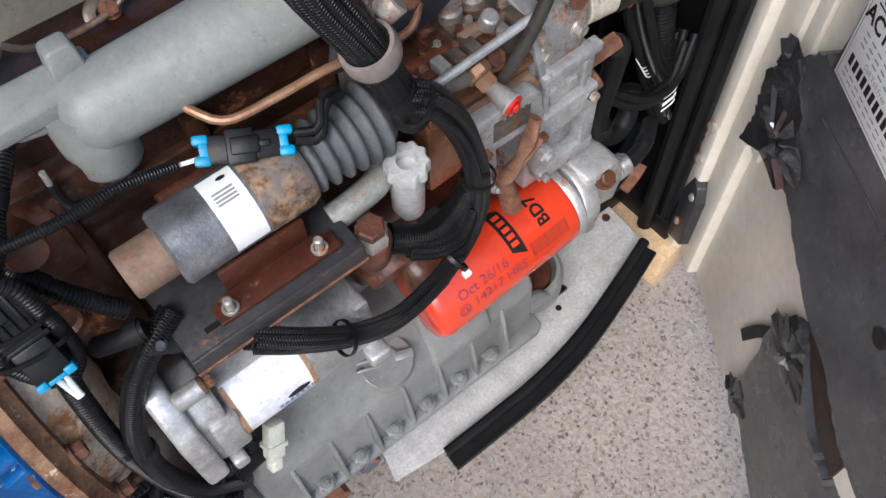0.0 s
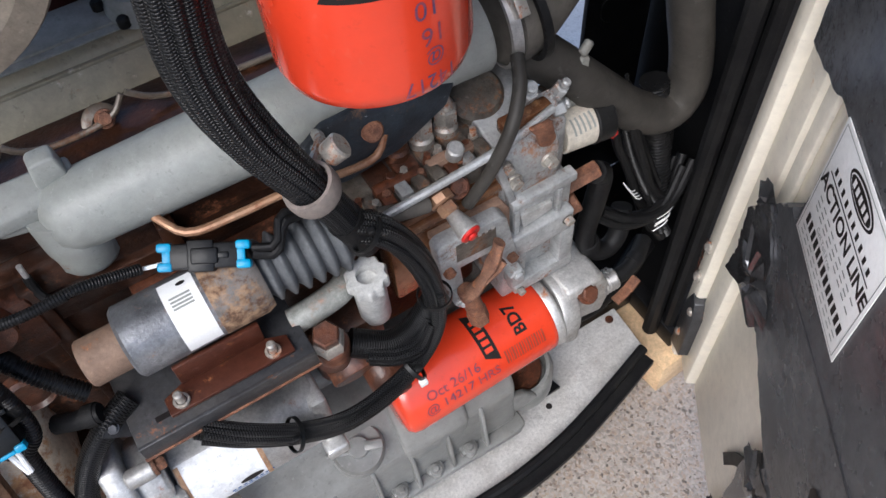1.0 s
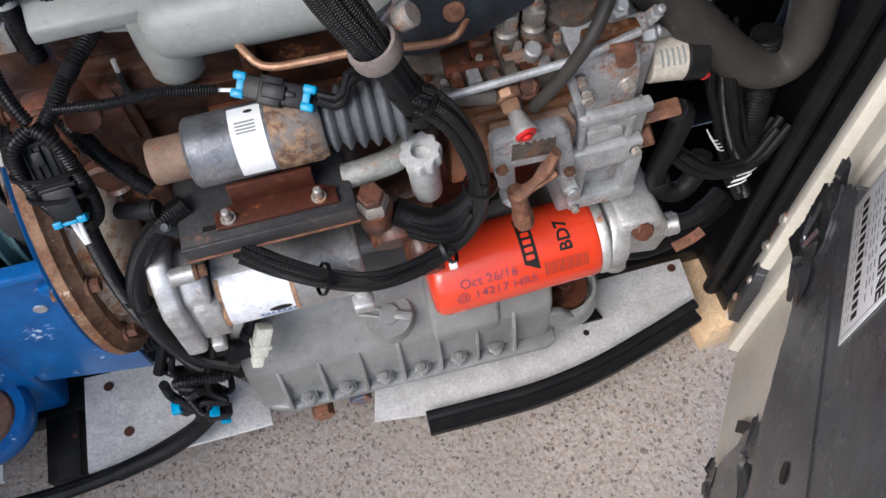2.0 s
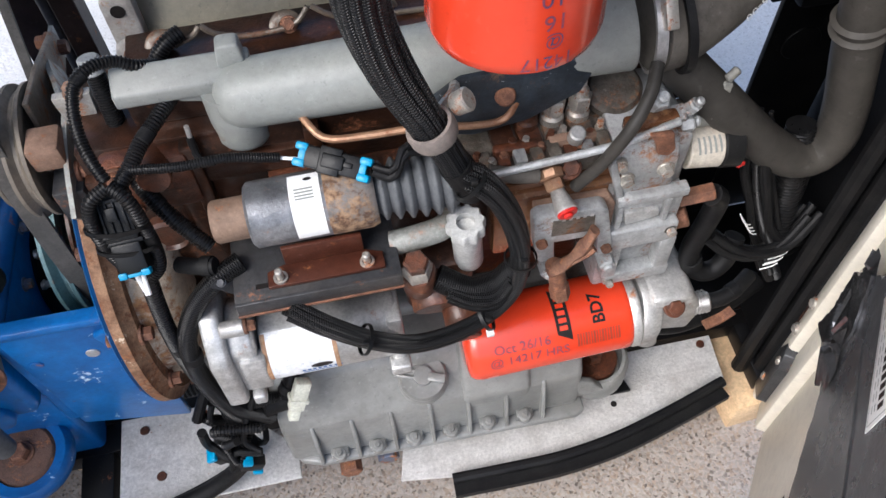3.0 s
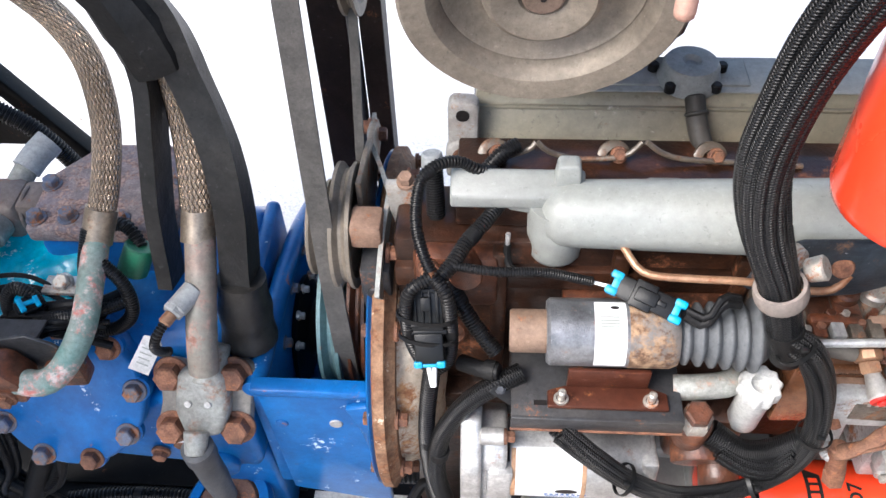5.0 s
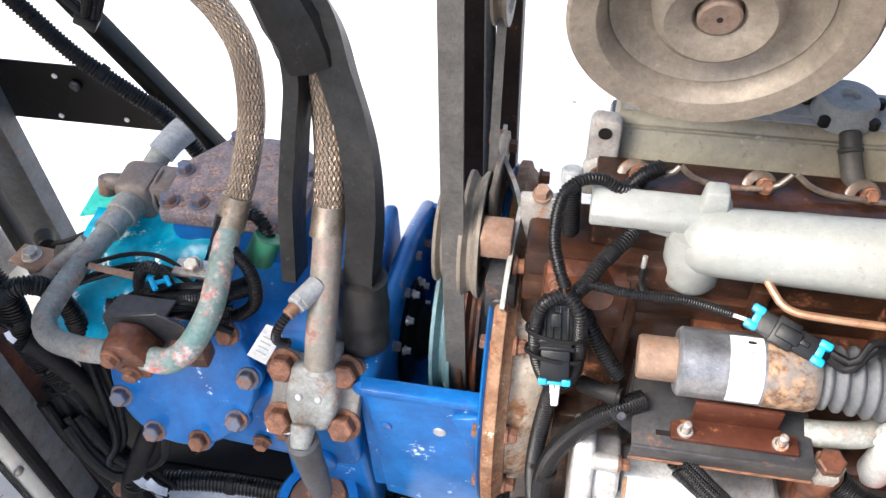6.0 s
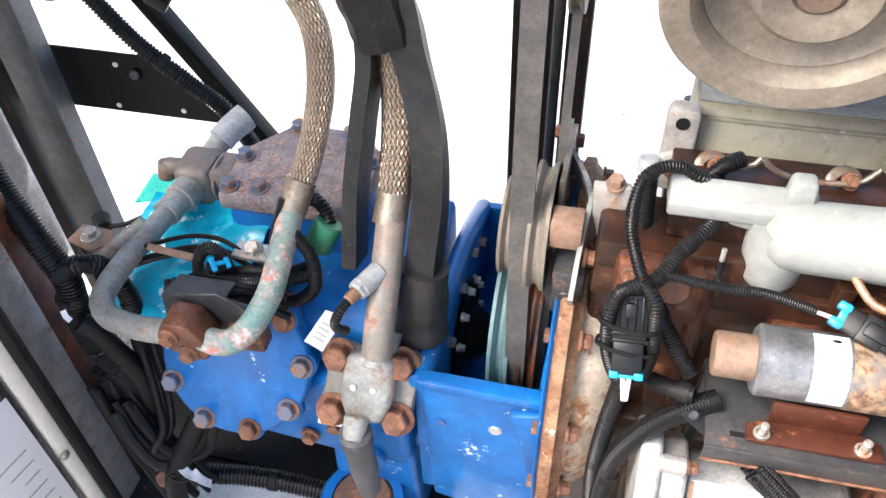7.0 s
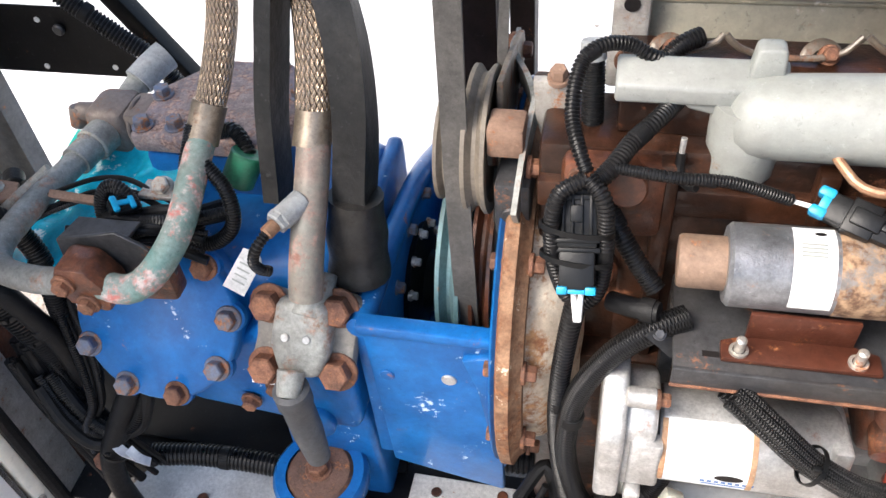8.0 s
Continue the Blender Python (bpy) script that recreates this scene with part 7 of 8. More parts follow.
tube(bm, [(-0.672, 0.432, 0.758), (-0.72, 0.438, 0.748), (-0.772, 0.452, 0.742), (-0.797, 0.480, 0.743), (-0.800, 0.530, 0.744), (-0.796, 0.590, 0.742), (-0.790, 0.650, 0.739), (-0.784, 0.700, 0.738)], 0.0165, 20)
part("pipe", bm, PIPE, liq)
bm = B()
tube(bm, [(-0.790, 0.655, 0.739), (-0.784, 0.700, 0.738)], 0.021, 20)
cyl(bm, (-0.785, 0.690, 0.738), (-0.780, 0.722, 0.738), 0.025)
part("collar", bm, PIPE, liq)
bm = B()
box(bm, -0.808, -0.745, 0.718, 0.790, 0.700, 0.772, 0.014)
box(bm, -0.750, -0.700, 0.725, 0.785, 0.705, 0.768, 0.008)
cyl(bm, (-0.806, 0.75, 0.752), (-0.832, 0.748, 0.752), 0.014, seg=14)
cyl(bm, (-0.830, 0.750, 0.760), (-0.834, 0.742, 0.730), 0.014, seg=14)
cyl(bm, (-0.744, 0.755, 0.735), (-0.738, 0.755, 0.735), 0.038, seg=24)
part("service_valve", bm, mat("brown_grey_valve", (0.24, 0.195, 0.165), (0.15, 0.12, 0.105), 24, 0.55, 0.2, rust=0.25, rust_scale=24, dirt=0.4), liq, "brown service valve", sharp=45)
bm = B()
cyl(bm, (-0.772, 0.785, 0.752), (-0.762, 0.822, 0.765), 0.018)
part("valve_neck", bm, PIPE, liq)
bm = B()
tube(bm, [(-0.764, 0.812, 0.763), (-0.752, 0.836, 0.772), (-0.736, 0.860, 0.780)], 0.023, 18, wobble=0.06)
part("valve_cap", bm, GREY_PLASTIC, liq, "grey plastic valve cap")
bm = B()
box(bm, -0.042, 0.042, -0.005, 0.005, -0.011, 0.011, 0.001, m=Matrix.Translation((-0.722, 0.560, 0.764)) @ pose(0, 0, 0, 35, -8, -12))
solo("flat_bar", bm, TAN_RUST, "short rusty flat bar over the plastic film", "bar")
# dark bracket plate under the block, cyan film behind
bm = B()
prism(bm, [(-0.692, 0.735), (-0.686, 0.792), (-0.605, 0.812), (-0.578, 0.795), (-0.548, 0.755), (-0.560, 0.728)], "y", 0.463, 0.468, 0.001, seg=1)
prism(bm, [(-0.688, 0.466), (-0.605, 0.466), (-0.60, 0.505), (-0.68, 0.505)], "z", 0.786, 0.791, 0.001, seg=1)
solo("bracket_plate", bm, DARK_STEEL, "dark bent bracket plate under the pipe block", "bracket")
bm = B()
sheet(bm, (-0.885, 0.515, 0.630), Vector((1, 0.02, 0.16)), Vector((0.10, 0.90, 0.28)), [(0, 0), (0.235, 0.235)], 0.0015, 0.016, cells=36)
solo("plastic_film", bm, CYAN_BAG, "crumpled cyan and white plastic film stuffed behind the compressor", "plastic film")
bm = B()
sheet(bm, (-0.965, 0.80, 0.600), Vector((1, 0.0, 0.10)), Vector((0.1, 0.9, 0.42)), [(0, 0), (0.075, 0.012), (0.068, 0.05), (0.012, 0.062)], 0.0015)
solo("plastic_film", bm, TEAL_BAG, "scrap of teal plastic film beside the frame", "plastic film")
# terminal plate, cap and slim tube lying on the film's edge
lug = thing("terminal_plate", (-0.89, 0.60, 0.72), "brown terminal plate with a dull bolt behind the pipe", "plate")
bm = B()
prism(bm, [(-0.922, 0.585), (-0.875, 0.572), (-0.850, 0.592), (-0.862, 0.618), (-0.915, 0.622)], "z", 0.722, 0.727, 0.001, seg=1)
part("plate", bm, TAN_RUST, lug)
bolt(lug, (-0.890, 0.600, 0.727), UP, 0.020, 0.010, BOLT)
bm = B()
cyl(bm, (-0.945, 0.690, 0.668), (-0.925, 0.665, 0.672), 0.016, 0.014, seg=18)
tube(bm, [(-0.930, 0.670, 0.672), (-0.90, 0.680, 0.672), (-0.868, 0.695, 0.682), (-0.842, 0.705, 0.694), (-0.828, 0.70, 0.684)], 0.0042, 10)
solo("capped_lead", bm, RUBBER, "black lead with a round rubber cap", "lead")
bm = B()
tube(bm, [(-0.868, 0.572, 0.708), (-0.838, 0.598, 0.728), (-0.806, 0.626, 0.748)], 0.0105, 14, wobble=0.04)
solo("slim_tube", bm, PIPE, "short slim grey tube under the pipe bend", "tube")
bm = B()
cyl(bm, (-0.526, 0.605, 0.770), (-0.508, 0.622, 0.806), 0.021, seg=20)
solo("green_cap", bm, GREEN, "dark green plastic cap beside the hose", "cap")
bm = B()
tube(bm, [(-0.565, 0.665, 0.80), (-0.535, 0.648, 0.818), (-0.518, 0.635, 0.812), (-0.508, 0.622, 0.802)], 0.009, 10, ridge=(0.006, 0.002))
solo("wire_loom", bm, LOOM, "short black loom to the green cap", "wire loom", "wire looms")
bm = B()
cyl(bm, (-0.602, 0.566, 0.790), (-0.602, 0.562, 0.800), 0.0115, seg=6)
cyl(bm, (-0.602, 0.569, 0.786), (-0.602, 0.566, 0.791), 0.0140, seg=20)
box(bm, -0.630, -0.570, 0.552, 0.582, 0.780, 0.787, 0.002)
solo("terminal_nut", bm, BOLT, "bright hexagon nut on a terminal strip", "nut")

# ---- wiring and hoses ----
def leads(parent, path, n, spread, seed, radii=(0.003, 0.0075), ridged=3, wander=0.35):
    """A loose bundle: n leads that keep roughly together along one path."""
    r = random.Random(seed)
    P = [Vector(p) for p in path]
    for k in range(n):
        off = Vector((r.uniform(-1, 1), r.uniform(-1, 1), r.uniform(-1, 1))) * spread
        pts = []
        for p in P:
            off += Vector((r.uniform(-1, 1), r.uniform(-1, 1), r.uniform(-1, 1))) * spread * wander
            pts.append(p + off)
        rad = r.uniform(*radii)
        bm = B()
        tube(bm, pts, rad, 10, 0.006, ridge=(0.0036, rad * 0.18) if k % ridged == 0 else None)
        part("lead", bm, LOOM if k % ridged == 0 else RUBBER, parent)


def loom(name, pts, r, label, material=None, ridge=(0.0040, 0.0016), group="wire looms", category="wire loom"):
    ob = thing(name, pts[0], label, category, group)
    bm = B()
    tube(bm, pts, r, 12, 0.006, ridge=ridge)
    part("conduit", bm, material or LOOM, ob)
    k = len(pts) // 2
    a, b = Vector(pts[k - 1]), Vector(pts[k])
    bm = B()
    cyl(bm, a.lerp(b, 0.42), a.lerp(b, 0.42) + (b - a).normalized() * 0.016, r * 1.10, seg=14, bevel=0.001)
    part("tape_wrap", bm, RUBBER, ob, "wrap of black tape")
    return ob


def tie(parent, p, d, r, tail=None):
    """A cable tie round a bundle."""
    bm = B()
    lathe(bm, [(r, -0.0025), (r + 0.0015, -0.0025), (r + 0.0015, 0.0025), (r, 0.0025)], p, d, 24)
    u, v, w = basis(d)
    q = Vector(p) + (u * 0.3 - v * 0.95).normalized() * r
    box(bm, -0.004, 0.004, -0.003, 0.003, -0.003, 0.003, 0.001, m=Matrix.Translation(Vector(p) + Vector((0, -0.65, 0.76)) * (r + 0.001)))
    return part("cable_tie", bm, PLASTIC, parent)


# main harness: several braided looms side by side, a rubber-lined ring, then the loop over the starter
main = thing("wiring_harness", (0.25, 0.42, 0.9), "thick black braided wiring harness looping over the engine", "wiring harness")
SPINE = [Vector(p) for p in ((0.235, 0.395, 1.40), (0.208, 0.415, 1.30), (0.198, 0.425, 1.22), (0.198, 0.430, 1.15), (0.212, 0.425, 1.085), (0.240, 0.415, 1.02), (0.262, 0.415, 0.965), (0.280, 0.42, 0.91))]
for k, (ox, oy, r) in enumerate(((-0.024, 0.004, 0.0090), (-0.017, -0.009, 0.0092), (-0.005, -0.015, 0.0090), (0.007, -0.014, 0.0094), (0.018, -0.008, 0.0088), (0.025, 0.005, 0.0084), (0.0, 0.006, 0.0120), (-0.011, 0.002, 0.0100), (0.012, 0.002, 0.0100))):
    P = []
    for i, q in enumerate(SPINE):
        squeeze = (1.15, 1.1, 1.0, 1.0, 0.95, 0.72, 0.62, 0.6)[i]
        squeeze *= 0.76
        P.append(q + Vector((ox * squeeze, oy * squeeze, oy * 0.4 + 0.003 * math.sin(i * 2.1 + k))))
    bm = B()
    tube(bm, P, r * 0.82, 14, 0.006)
    part("braided_loom", bm, BRAID_BLACK, main)
bm = B()
lathe(bm, [(0.021, -0.010), (0.0245, -0.010), (0.026, -0.005), (0.026, 0.005), (0.0245, 0.010), (0.021, 0.010)], (0.249, 0.415, 1.000), Vector((0.33, -0.02, -0.9)), 32)
part("ring", bm, mat("dusty_ring", (0.17, 0.145, 0.13), (0.24, 0.20, 0.175), 20, 0.7, 0, rust=0.15, rust_c=((0.3, 0.15, 0.09), (0.45, 0.255, 0.15)), dirt=0.3), main, "dusty rubber-lined ring")
bm = B()
cyl(bm, (0.276, 0.435, 1.008), (0.290, 0.430, 1.020), 0.012, 0.013, seg=18)
tube(bm, [(0.262, 0.44, 1.0), (0.28, 0.46, 1.0), (0.29, 0.50, 0.97)], 0.006, 8)
part("ring_bolt", bm, BOLT, main)
bm = B()
tube(bm, [(0.272, 0.42, 0.935), (0.285, 0.42, 0.905), (0.290, 0.425, 0.880)], 0.019, 16)
part("wrapped_branch", bm, RUBBER, main)
LOOP = [(0.275, 0.415, 0.925), (0.303, 0.405, 0.905), (0.330, 0.398, 0.855), (0.345, 0.392, 0.79), (0.340, 0.385, 0.725), (0.312, 0.380, 0.672), (0.262, 0.374, 0.644), (0.200, 0.370, 0.642), (0.145, 0.372, 0.672), (0.095, 0.380, 0.715), (0.055, 0.400, 0.740)]
rl = random.Random(12)
for k in range(9):
    a = k * 2.399
    ra = 0.0135 * math.sqrt((k + 0.4) / 9)
    ph = rl.uniform(0, 6)
    bm = B()
    tube(bm, [Vector(p) + Vector((math.sin(a) * ra * 0.6, -math.cos(a) * ra * 0.7, math.sin(a) * ra)) + Vector((0, 0.0, 0.003 * math.sin(i * 1.3 + ph))) for i, p in enumerate(LOOP)], rl.uniform(0.0042, 0.0062), 10, 0.006)
    part("braided_loom", bm, BRAID_BLACK, main)
for k in range(5):
    o = Vector((0, 0.007 * math.cos(k * 1.26), 0.009 * math.sin(k * 1.26)))
    bm = B()
    tube(bm, [Vector(p) + o for p in ((0.335, 0.388, 0.722), (0.315, 0.384, 0.693), (0.285, 0.390, 0.688), (0.255, 0.405, 0.695))], 0.0068, 10, 0.006)
    part("braided_loom", bm, BRAID_BLACK, main)
for p, d, r in (((0.140, 0.371, 0.676), Vector((-0.7, 0.05, 0.4)), 0.0195), ((0.300, 0.378, 0.662), Vector((-0.9, 0, -0.5)), 0.020), ((0.288, 0.41, 0.913), Vector((0.5, -0.2, -0.5)), 0.021), ((0.345, 0.39, 0.77), Vector((0, 0, 1)), 0.019)):
    tie(main, p, d, r)
bm = B()
box(bm, 0.296, 0.306, 0.352, 0.360, 0.650, 0.658, 0.001)
part("tie_end", bm, PAPER, main)

# clip connector on the solenoid
con = thing("wire_connector", (0.14, 0.49, 0.90), "black plug with cyan locks lying on the solenoid", "connector", "wire connectors")
CM = Matrix.Translation((0.145, 0.488, 0.892)) @ Matrix.Rotation(math.atan2(-0.060, 0.056) * 0.55, 4, "Z") @ Matrix.Rotation(radians(6), 4, "Y") @ Matrix.Rotation(radians(35), 4, "X")
bm = B()
box(bm, -0.040, 0.040, -0.013, 0.013, -0.010, 0.010, 0.003, m=CM)
box(bm, -0.016, 0.010, -0.016, 0.016, -0.012, 0.012, 0.002, m=CM)
box(bm, -0.012, 0.014, -0.008, 0.008, 0.009, 0.0155, 0.002, m=CM)
box(bm, 0.012, 0.024, -0.003, 0.003, 0.009, 0.013, 0.001, m=CM)
part("body", bm, PLASTIC, con)
for s in (-1, 1):
    bm = B()
    for y in (-0.0095, 0.0095):
        box(bm, s * 0.038 - 0.0075, s * 0.038 + 0.0075, y - 0.0048, y + 0.0048, -0.004, 0.0118, 0.003, m=CM)
    box(bm, s * 0.036 - 0.004, s * 0.036 + 0.004, -0.006, 0.006, -0.004, 0.0105, 0.001, m=CM)
    part("lock", bm, CYAN, con, "cyan plastic lock")
bm = B()
tube(bm, [CM @ Vector((0.046, 0, 0)), CM @ Vector((0.07, 0.0, -0.004)), (0.225, 0.47, 0.905), (0.245, 0.475, 0.90)], 0.0055, 10)
tube(bm, [CM @ Vector((0.046, 0.006, 0.002)), CM @ Vector((0.07, 0.008, 0.004)), (0.225, 0.475, 0.912), (0.245, 0.48, 0.905)], 0.0045, 10)
part("lead", bm, RUBBER, con)
bm = B()
tube(bm, [(0.080, 0.507, 0.897), (0.092, 0.503, 0.896), (0.106, 0.500, 0.895)], 0.0022, 8)
part("bare_wire", bm, PAPER, con)
loom("wire_loom", [(-0.075, 0.50, 0.925), (-0.02, 0.495, 0.922), (0.03, 0.50, 0.917), (0.085, 0.505, 0.897)], 0.0056, "thin black loom running to the solenoid plug", ridge=(0.003, 0.0007))

# loom tree at the engine's drive end
RIDGE = (0.0040, 0.0013)
loom("wire_loom", [(-0.030, 0.610, 0.968), (-0.049, 0.600, 0.980), (-0.069, 0.600, 0.991), (-0.091, 0.590, 0.997), (-0.109, 0.575, 0.992), (-0.116, 0.555, 0.977), (-0.116, 0.530, 0.957), (-0.108, 0.505, 0.943), (-0.098, 0.487, 0.928)], 0.0068, "black loom arching over the engine end", ridge=RIDGE)
loom("wire_loom", [(-0.016, 0.600, 0.938), (-0.026, 0.578, 0.940), (-0.040, 0.554, 0.939), (-0.060, 0.530, 0.931), (-0.074, 0.505, 0.924), (-0.090, 0.486, 0.915)], 0.0088, "black loom slanting down from the manifold", ridge=RIDGE)
loom("wire_loom", [(-0.100, 0.592, 0.872), (-0.096, 0.570, 0.870), (-0.082, 0.530, 0.860), (-0.062, 0.505, 0.838), (-0.043, 0.490, 0.814), (-0.022, 0.475, 0.792)], 0.0100, "black loom dropping behind the plug", ridge=RIDGE)
loom("wire_loom", [(-0.098, 0.482, 0.925), (-0.120, 0.470, 0.915), (-0.126, 0.461, 0.885), (-0.122, 0.455, 0.840), (-0.110, 0.450, 0.805), (-0.097, 0.448, 0.792)], 0.0076, "black loom hugging one side of the plug", ridge=RIDGE)
loom("wire_loom", [(-0.096, 0.482, 0.925), (-0.081, 0.470, 0.912), (-0.076, 0.463, 0.880), (-0.075, 0.457, 0.835), (-0.080, 0.452, 0.805), (-0.094, 0.448, 0.790)], 0.0078, "black loom hugging the other side of the plug", ridge=RIDGE)
loom("wire_loom", [(-0.098, 0.452, 0.795), (-0.104, 0.447, 0.745), (-0.110, 0.441, 0.670), (-0.111, 0.437, 0.590), (-0.102, 0.431, 0.490), (-0.084, 0.423, 0.410), (-0.05, 0.42, 0.37)], 0.0102, "black loom hanging beside the starter", ridge=(0.0050, 0.0022))
loom("wire_loom", [(0.010, 0.455, 0.780), (-0.022, 0.442, 0.770), (-0.060, 0.436, 0.728), (-0.090, 0.430, 0.660), (-0.099, 0.426, 0.580), (-0.093, 0.423, 0.510), (-0.074, 0.419, 0.445), (-0.03, 0.415, 0.40)], 0.0130, "thick braided starter cable sleeve", BRAID_BLACK, None)
loom("wire_loom", [(-0.05, 0.425, 0.45), (-0.01, 0.43, 0.43), (0.01, 0.44, 0.46), (0.02, 0.445, 0.50)], 0.012, "black loom under the starter", ridge=RIDGE)
for p, d in (((-0.103, 0.463, 0.880), (0.1, 0.3, 1)), ((-0.102, 0.458, 0.845), (0.1, 0.3, 1))):
    bm = B()
    lathe(bm, [(0.033, -0.003), (0.035, -0.003), (0.035, 0.003), (0.033, 0.003)], p, d, 28)
    for v in bm.verts:
        v.co.y = 0.462 + (v.co.y - 0.462) * 0.62
    solo("cable_tie", bm, PLASTIC, "black cable tie round plug and looms", "cable tie", "cable ties")
con2 = thing("wire_connector", (-0.095, 0.475, 0.83), "large black multi-way plug with cyan lock", "connector", "wire connectors")
KM = Matrix.Translation((-0.101, 0.464, 0.862)) @ Matrix.Rotation(radians(-5), 4, "Y") @ Matrix.Rotation(radians(-38), 4, "X")
bm = B()
box(bm, -0.019, 0.019, -0.014, 0.014, -0.005, 0.052, 0.003, m=KM)
part("housing", bm, PLASTIC, con2)
for k in range(4):
    bm = B()
    box(bm, -0.014 + k * 0.0085, -0.011 + k * 0.0085, -0.017, -0.012, 0.005, 0.046, 0.001, m=KM)
    part("rib", bm, PLASTIC, con2)
for z0, z1 in ((0.040, 0.046), (0.000, 0.005)):
    bm = B()
    box(bm, -0.0215, 0.0215, -0.0165, 0.010, z0, z1, 0.002, m=KM)
    part("collar", bm, PLASTIC, con2)
bm = B()
box(bm, -0.006, 0.006, -0.0195, -0.012, 0.020, 0.036, 0.0015, m=KM)
part("latch", bm, PLASTIC, con2)
bm = B()
box(bm, -0.017, 0.017, -0.013, 0.013, -0.046, -0.008, 0.003, m=KM)
box(bm, -0.022, 0.022, -0.011, 0.011, -0.010, -0.004, 0.002, m=KM)
part("plug", bm, PLASTIC, con2)
bm = B()
box(bm, -0.0185, -0.008, -0.0155, -0.004, -0.049, -0.041, 0.002, m=KM)
box(bm, 0.008, 0.0185, -0.0155, -0.004, -0.049, -0.041, 0.002, m=KM)
box(bm, -0.008, 0.008, -0.0145, -0.010, -0.048, -0.044, 0.001, m=KM)
part("lock", bm, CYAN, con2, "cyan plastic lock")
for s in (-0.004, 0.004):
    bm = B()
    tube(bm, [KM @ Vector((s, 0, -0.045)), KM @ Vector((s * 0.7, 0.002, -0.06)), KM @ Vector((s * 0.3, 0.006, -0.078))], 0.0028, 8)
    part("wire", bm, PAPER, con2, "white wire")
# clip with bolt, cable lug
clip = thing("cable_clamp", (-0.02, 0.45, 0.75), "rubber-lined cable clamp bolted to the bracket", "clamp")
bm = B()
tube(bm, [(-0.065, 0.470, 0.775), (-0.04, 0.455, 0.785), (-0.018, 0.448, 0.790)], 0.0105, 14)
part("sleeve", bm, RUBBER, clip)
bm = B()
lathe(bm, [(0.0105, -0.007), (0.0125, -0.007), (0.0125, 0.007), (0.0105, 0.007)], (-0.028, 0.452, 0.787), Vector((0.9, -0.3, 0.2)), 24)
part("band", bm, RUBBER, clip)
bm = B()
sheet(bm, (-0.030, 0.430, 0.775), Vector((0.55, 0.0, -0.6)), Vector((0.5, 0.4, 0.3)), [(0, 0), (0.075, 0), (0.075, 0.03), (0, 0.03)], 0.003)
part("strap", bm, DARK_STEEL, clip)
bolt(clip, (-0.016, 0.434, 0.775), VIEW, 0.009, 0.005, DARK_STEEL)

# bundle and plug on the sill
low = thing("wire_bundle", (-0.06, 0.43, 0.40), "tangled black wire bundle with cyan plugs on the sill plate", "wire bundle")
rnd = random.Random(7)
for k in range(9):
    a = Vector((rnd.uniform(-0.13, -0.05), rnd.uniform(0.40, 0.45), rnd.uniform(0.38, 0.46)))
    P = [a + Vector((rnd.uniform(-0.045, 0.05), rnd.uniform(-0.03, 0.03), rnd.uniform(-0.06, 0.03) - 0.02 * i)) for i in range(5)]
    bm = B()
    tube(bm, P, rnd.uniform(0.005, 0.010), 10, 0.006, ridge=(0.005, 0.0015) if k % 2 else None)
    part("lead", bm, LOOM if k % 2 else RUBBER, low)
bm = B()
tube(bm, [(-0.04, 0.418, 0.43), (-0.02, 0.425, 0.425), (0.01, 0.43, 0.42)], 0.016, 12)
part("sleeve", bm, RUBBER, low)
bm = B()
tube(bm, [(-0.08, 0.40, 0.36), (-0.10, 0.40, 0.30), (-0.13, 0.40, 0.24), (-0.20, 0.39, 0.19), (-0.30, 0.375, 0.175)], 0.015, 12)
part("sleeve", bm, RUBBER, low)
for p, a in (((-0.085, 0.380, 0.315), 25), ((-0.125, 0.395, 0.335), -20)):
    m2 = Matrix.Translation(p) @ Matrix.Rotation(radians(a), 4, "Y")
    bm = B()
    box(bm, -0.018, 0.018, -0.010, 0.010, -0.014, 0.014, 0.003, m=m2)
    part("plug", bm, PLASTIC, low)
    bm = B()
    box(bm, -0.020, -0.004, -0.013, 0.009, 0.013, 0.022, 0.002, m=m2)
    part("lock", bm, CYAN, low, "cyan plastic lock")
    bm = B()
    box(bm, 0.004, 0.020, -0.013, 0.009, -0.022, -0.013, 0.002, m=m2)
    part("lock", bm, CYAN, low, "cyan plastic lock")
bm = B()
M3 = Matrix.Translation((0.022, 0.405, 0.475)) @ Matrix.Rotation(radians(25), 4, "Y") @ Matrix.Rotation(radians(-20), 4, "X")
box(bm, -0.012, 0.012, -0.009, 0.009, -0.025, 0.032, 0.003, m=M3)
box(bm, -0.015, 0.015, -0.011, 0.011, -0.008, 0.0, 0.002, m=M3)
box(bm, -0.008, 0.008, -0.008, 0.008, -0.045, -0.025, 0.002, m=M3)
solo("wire_connector", bm, PALE_PLASTIC, "pale cream plug hanging under the starter", "connector", "wire connectors")
bm = B()
tube(bm, [(-0.36, 0.60, 0.20), (-0.28, 0.595, 0.20), (-0.2, 0.60, 0.205), (-0.1, 0.60, 0.21)], 0.022, 12, ridge=(0.009, 0.003))
solo("drain_hose", bm, RUBBER, "ribbed black drain hose behind the sill plate", "hose")

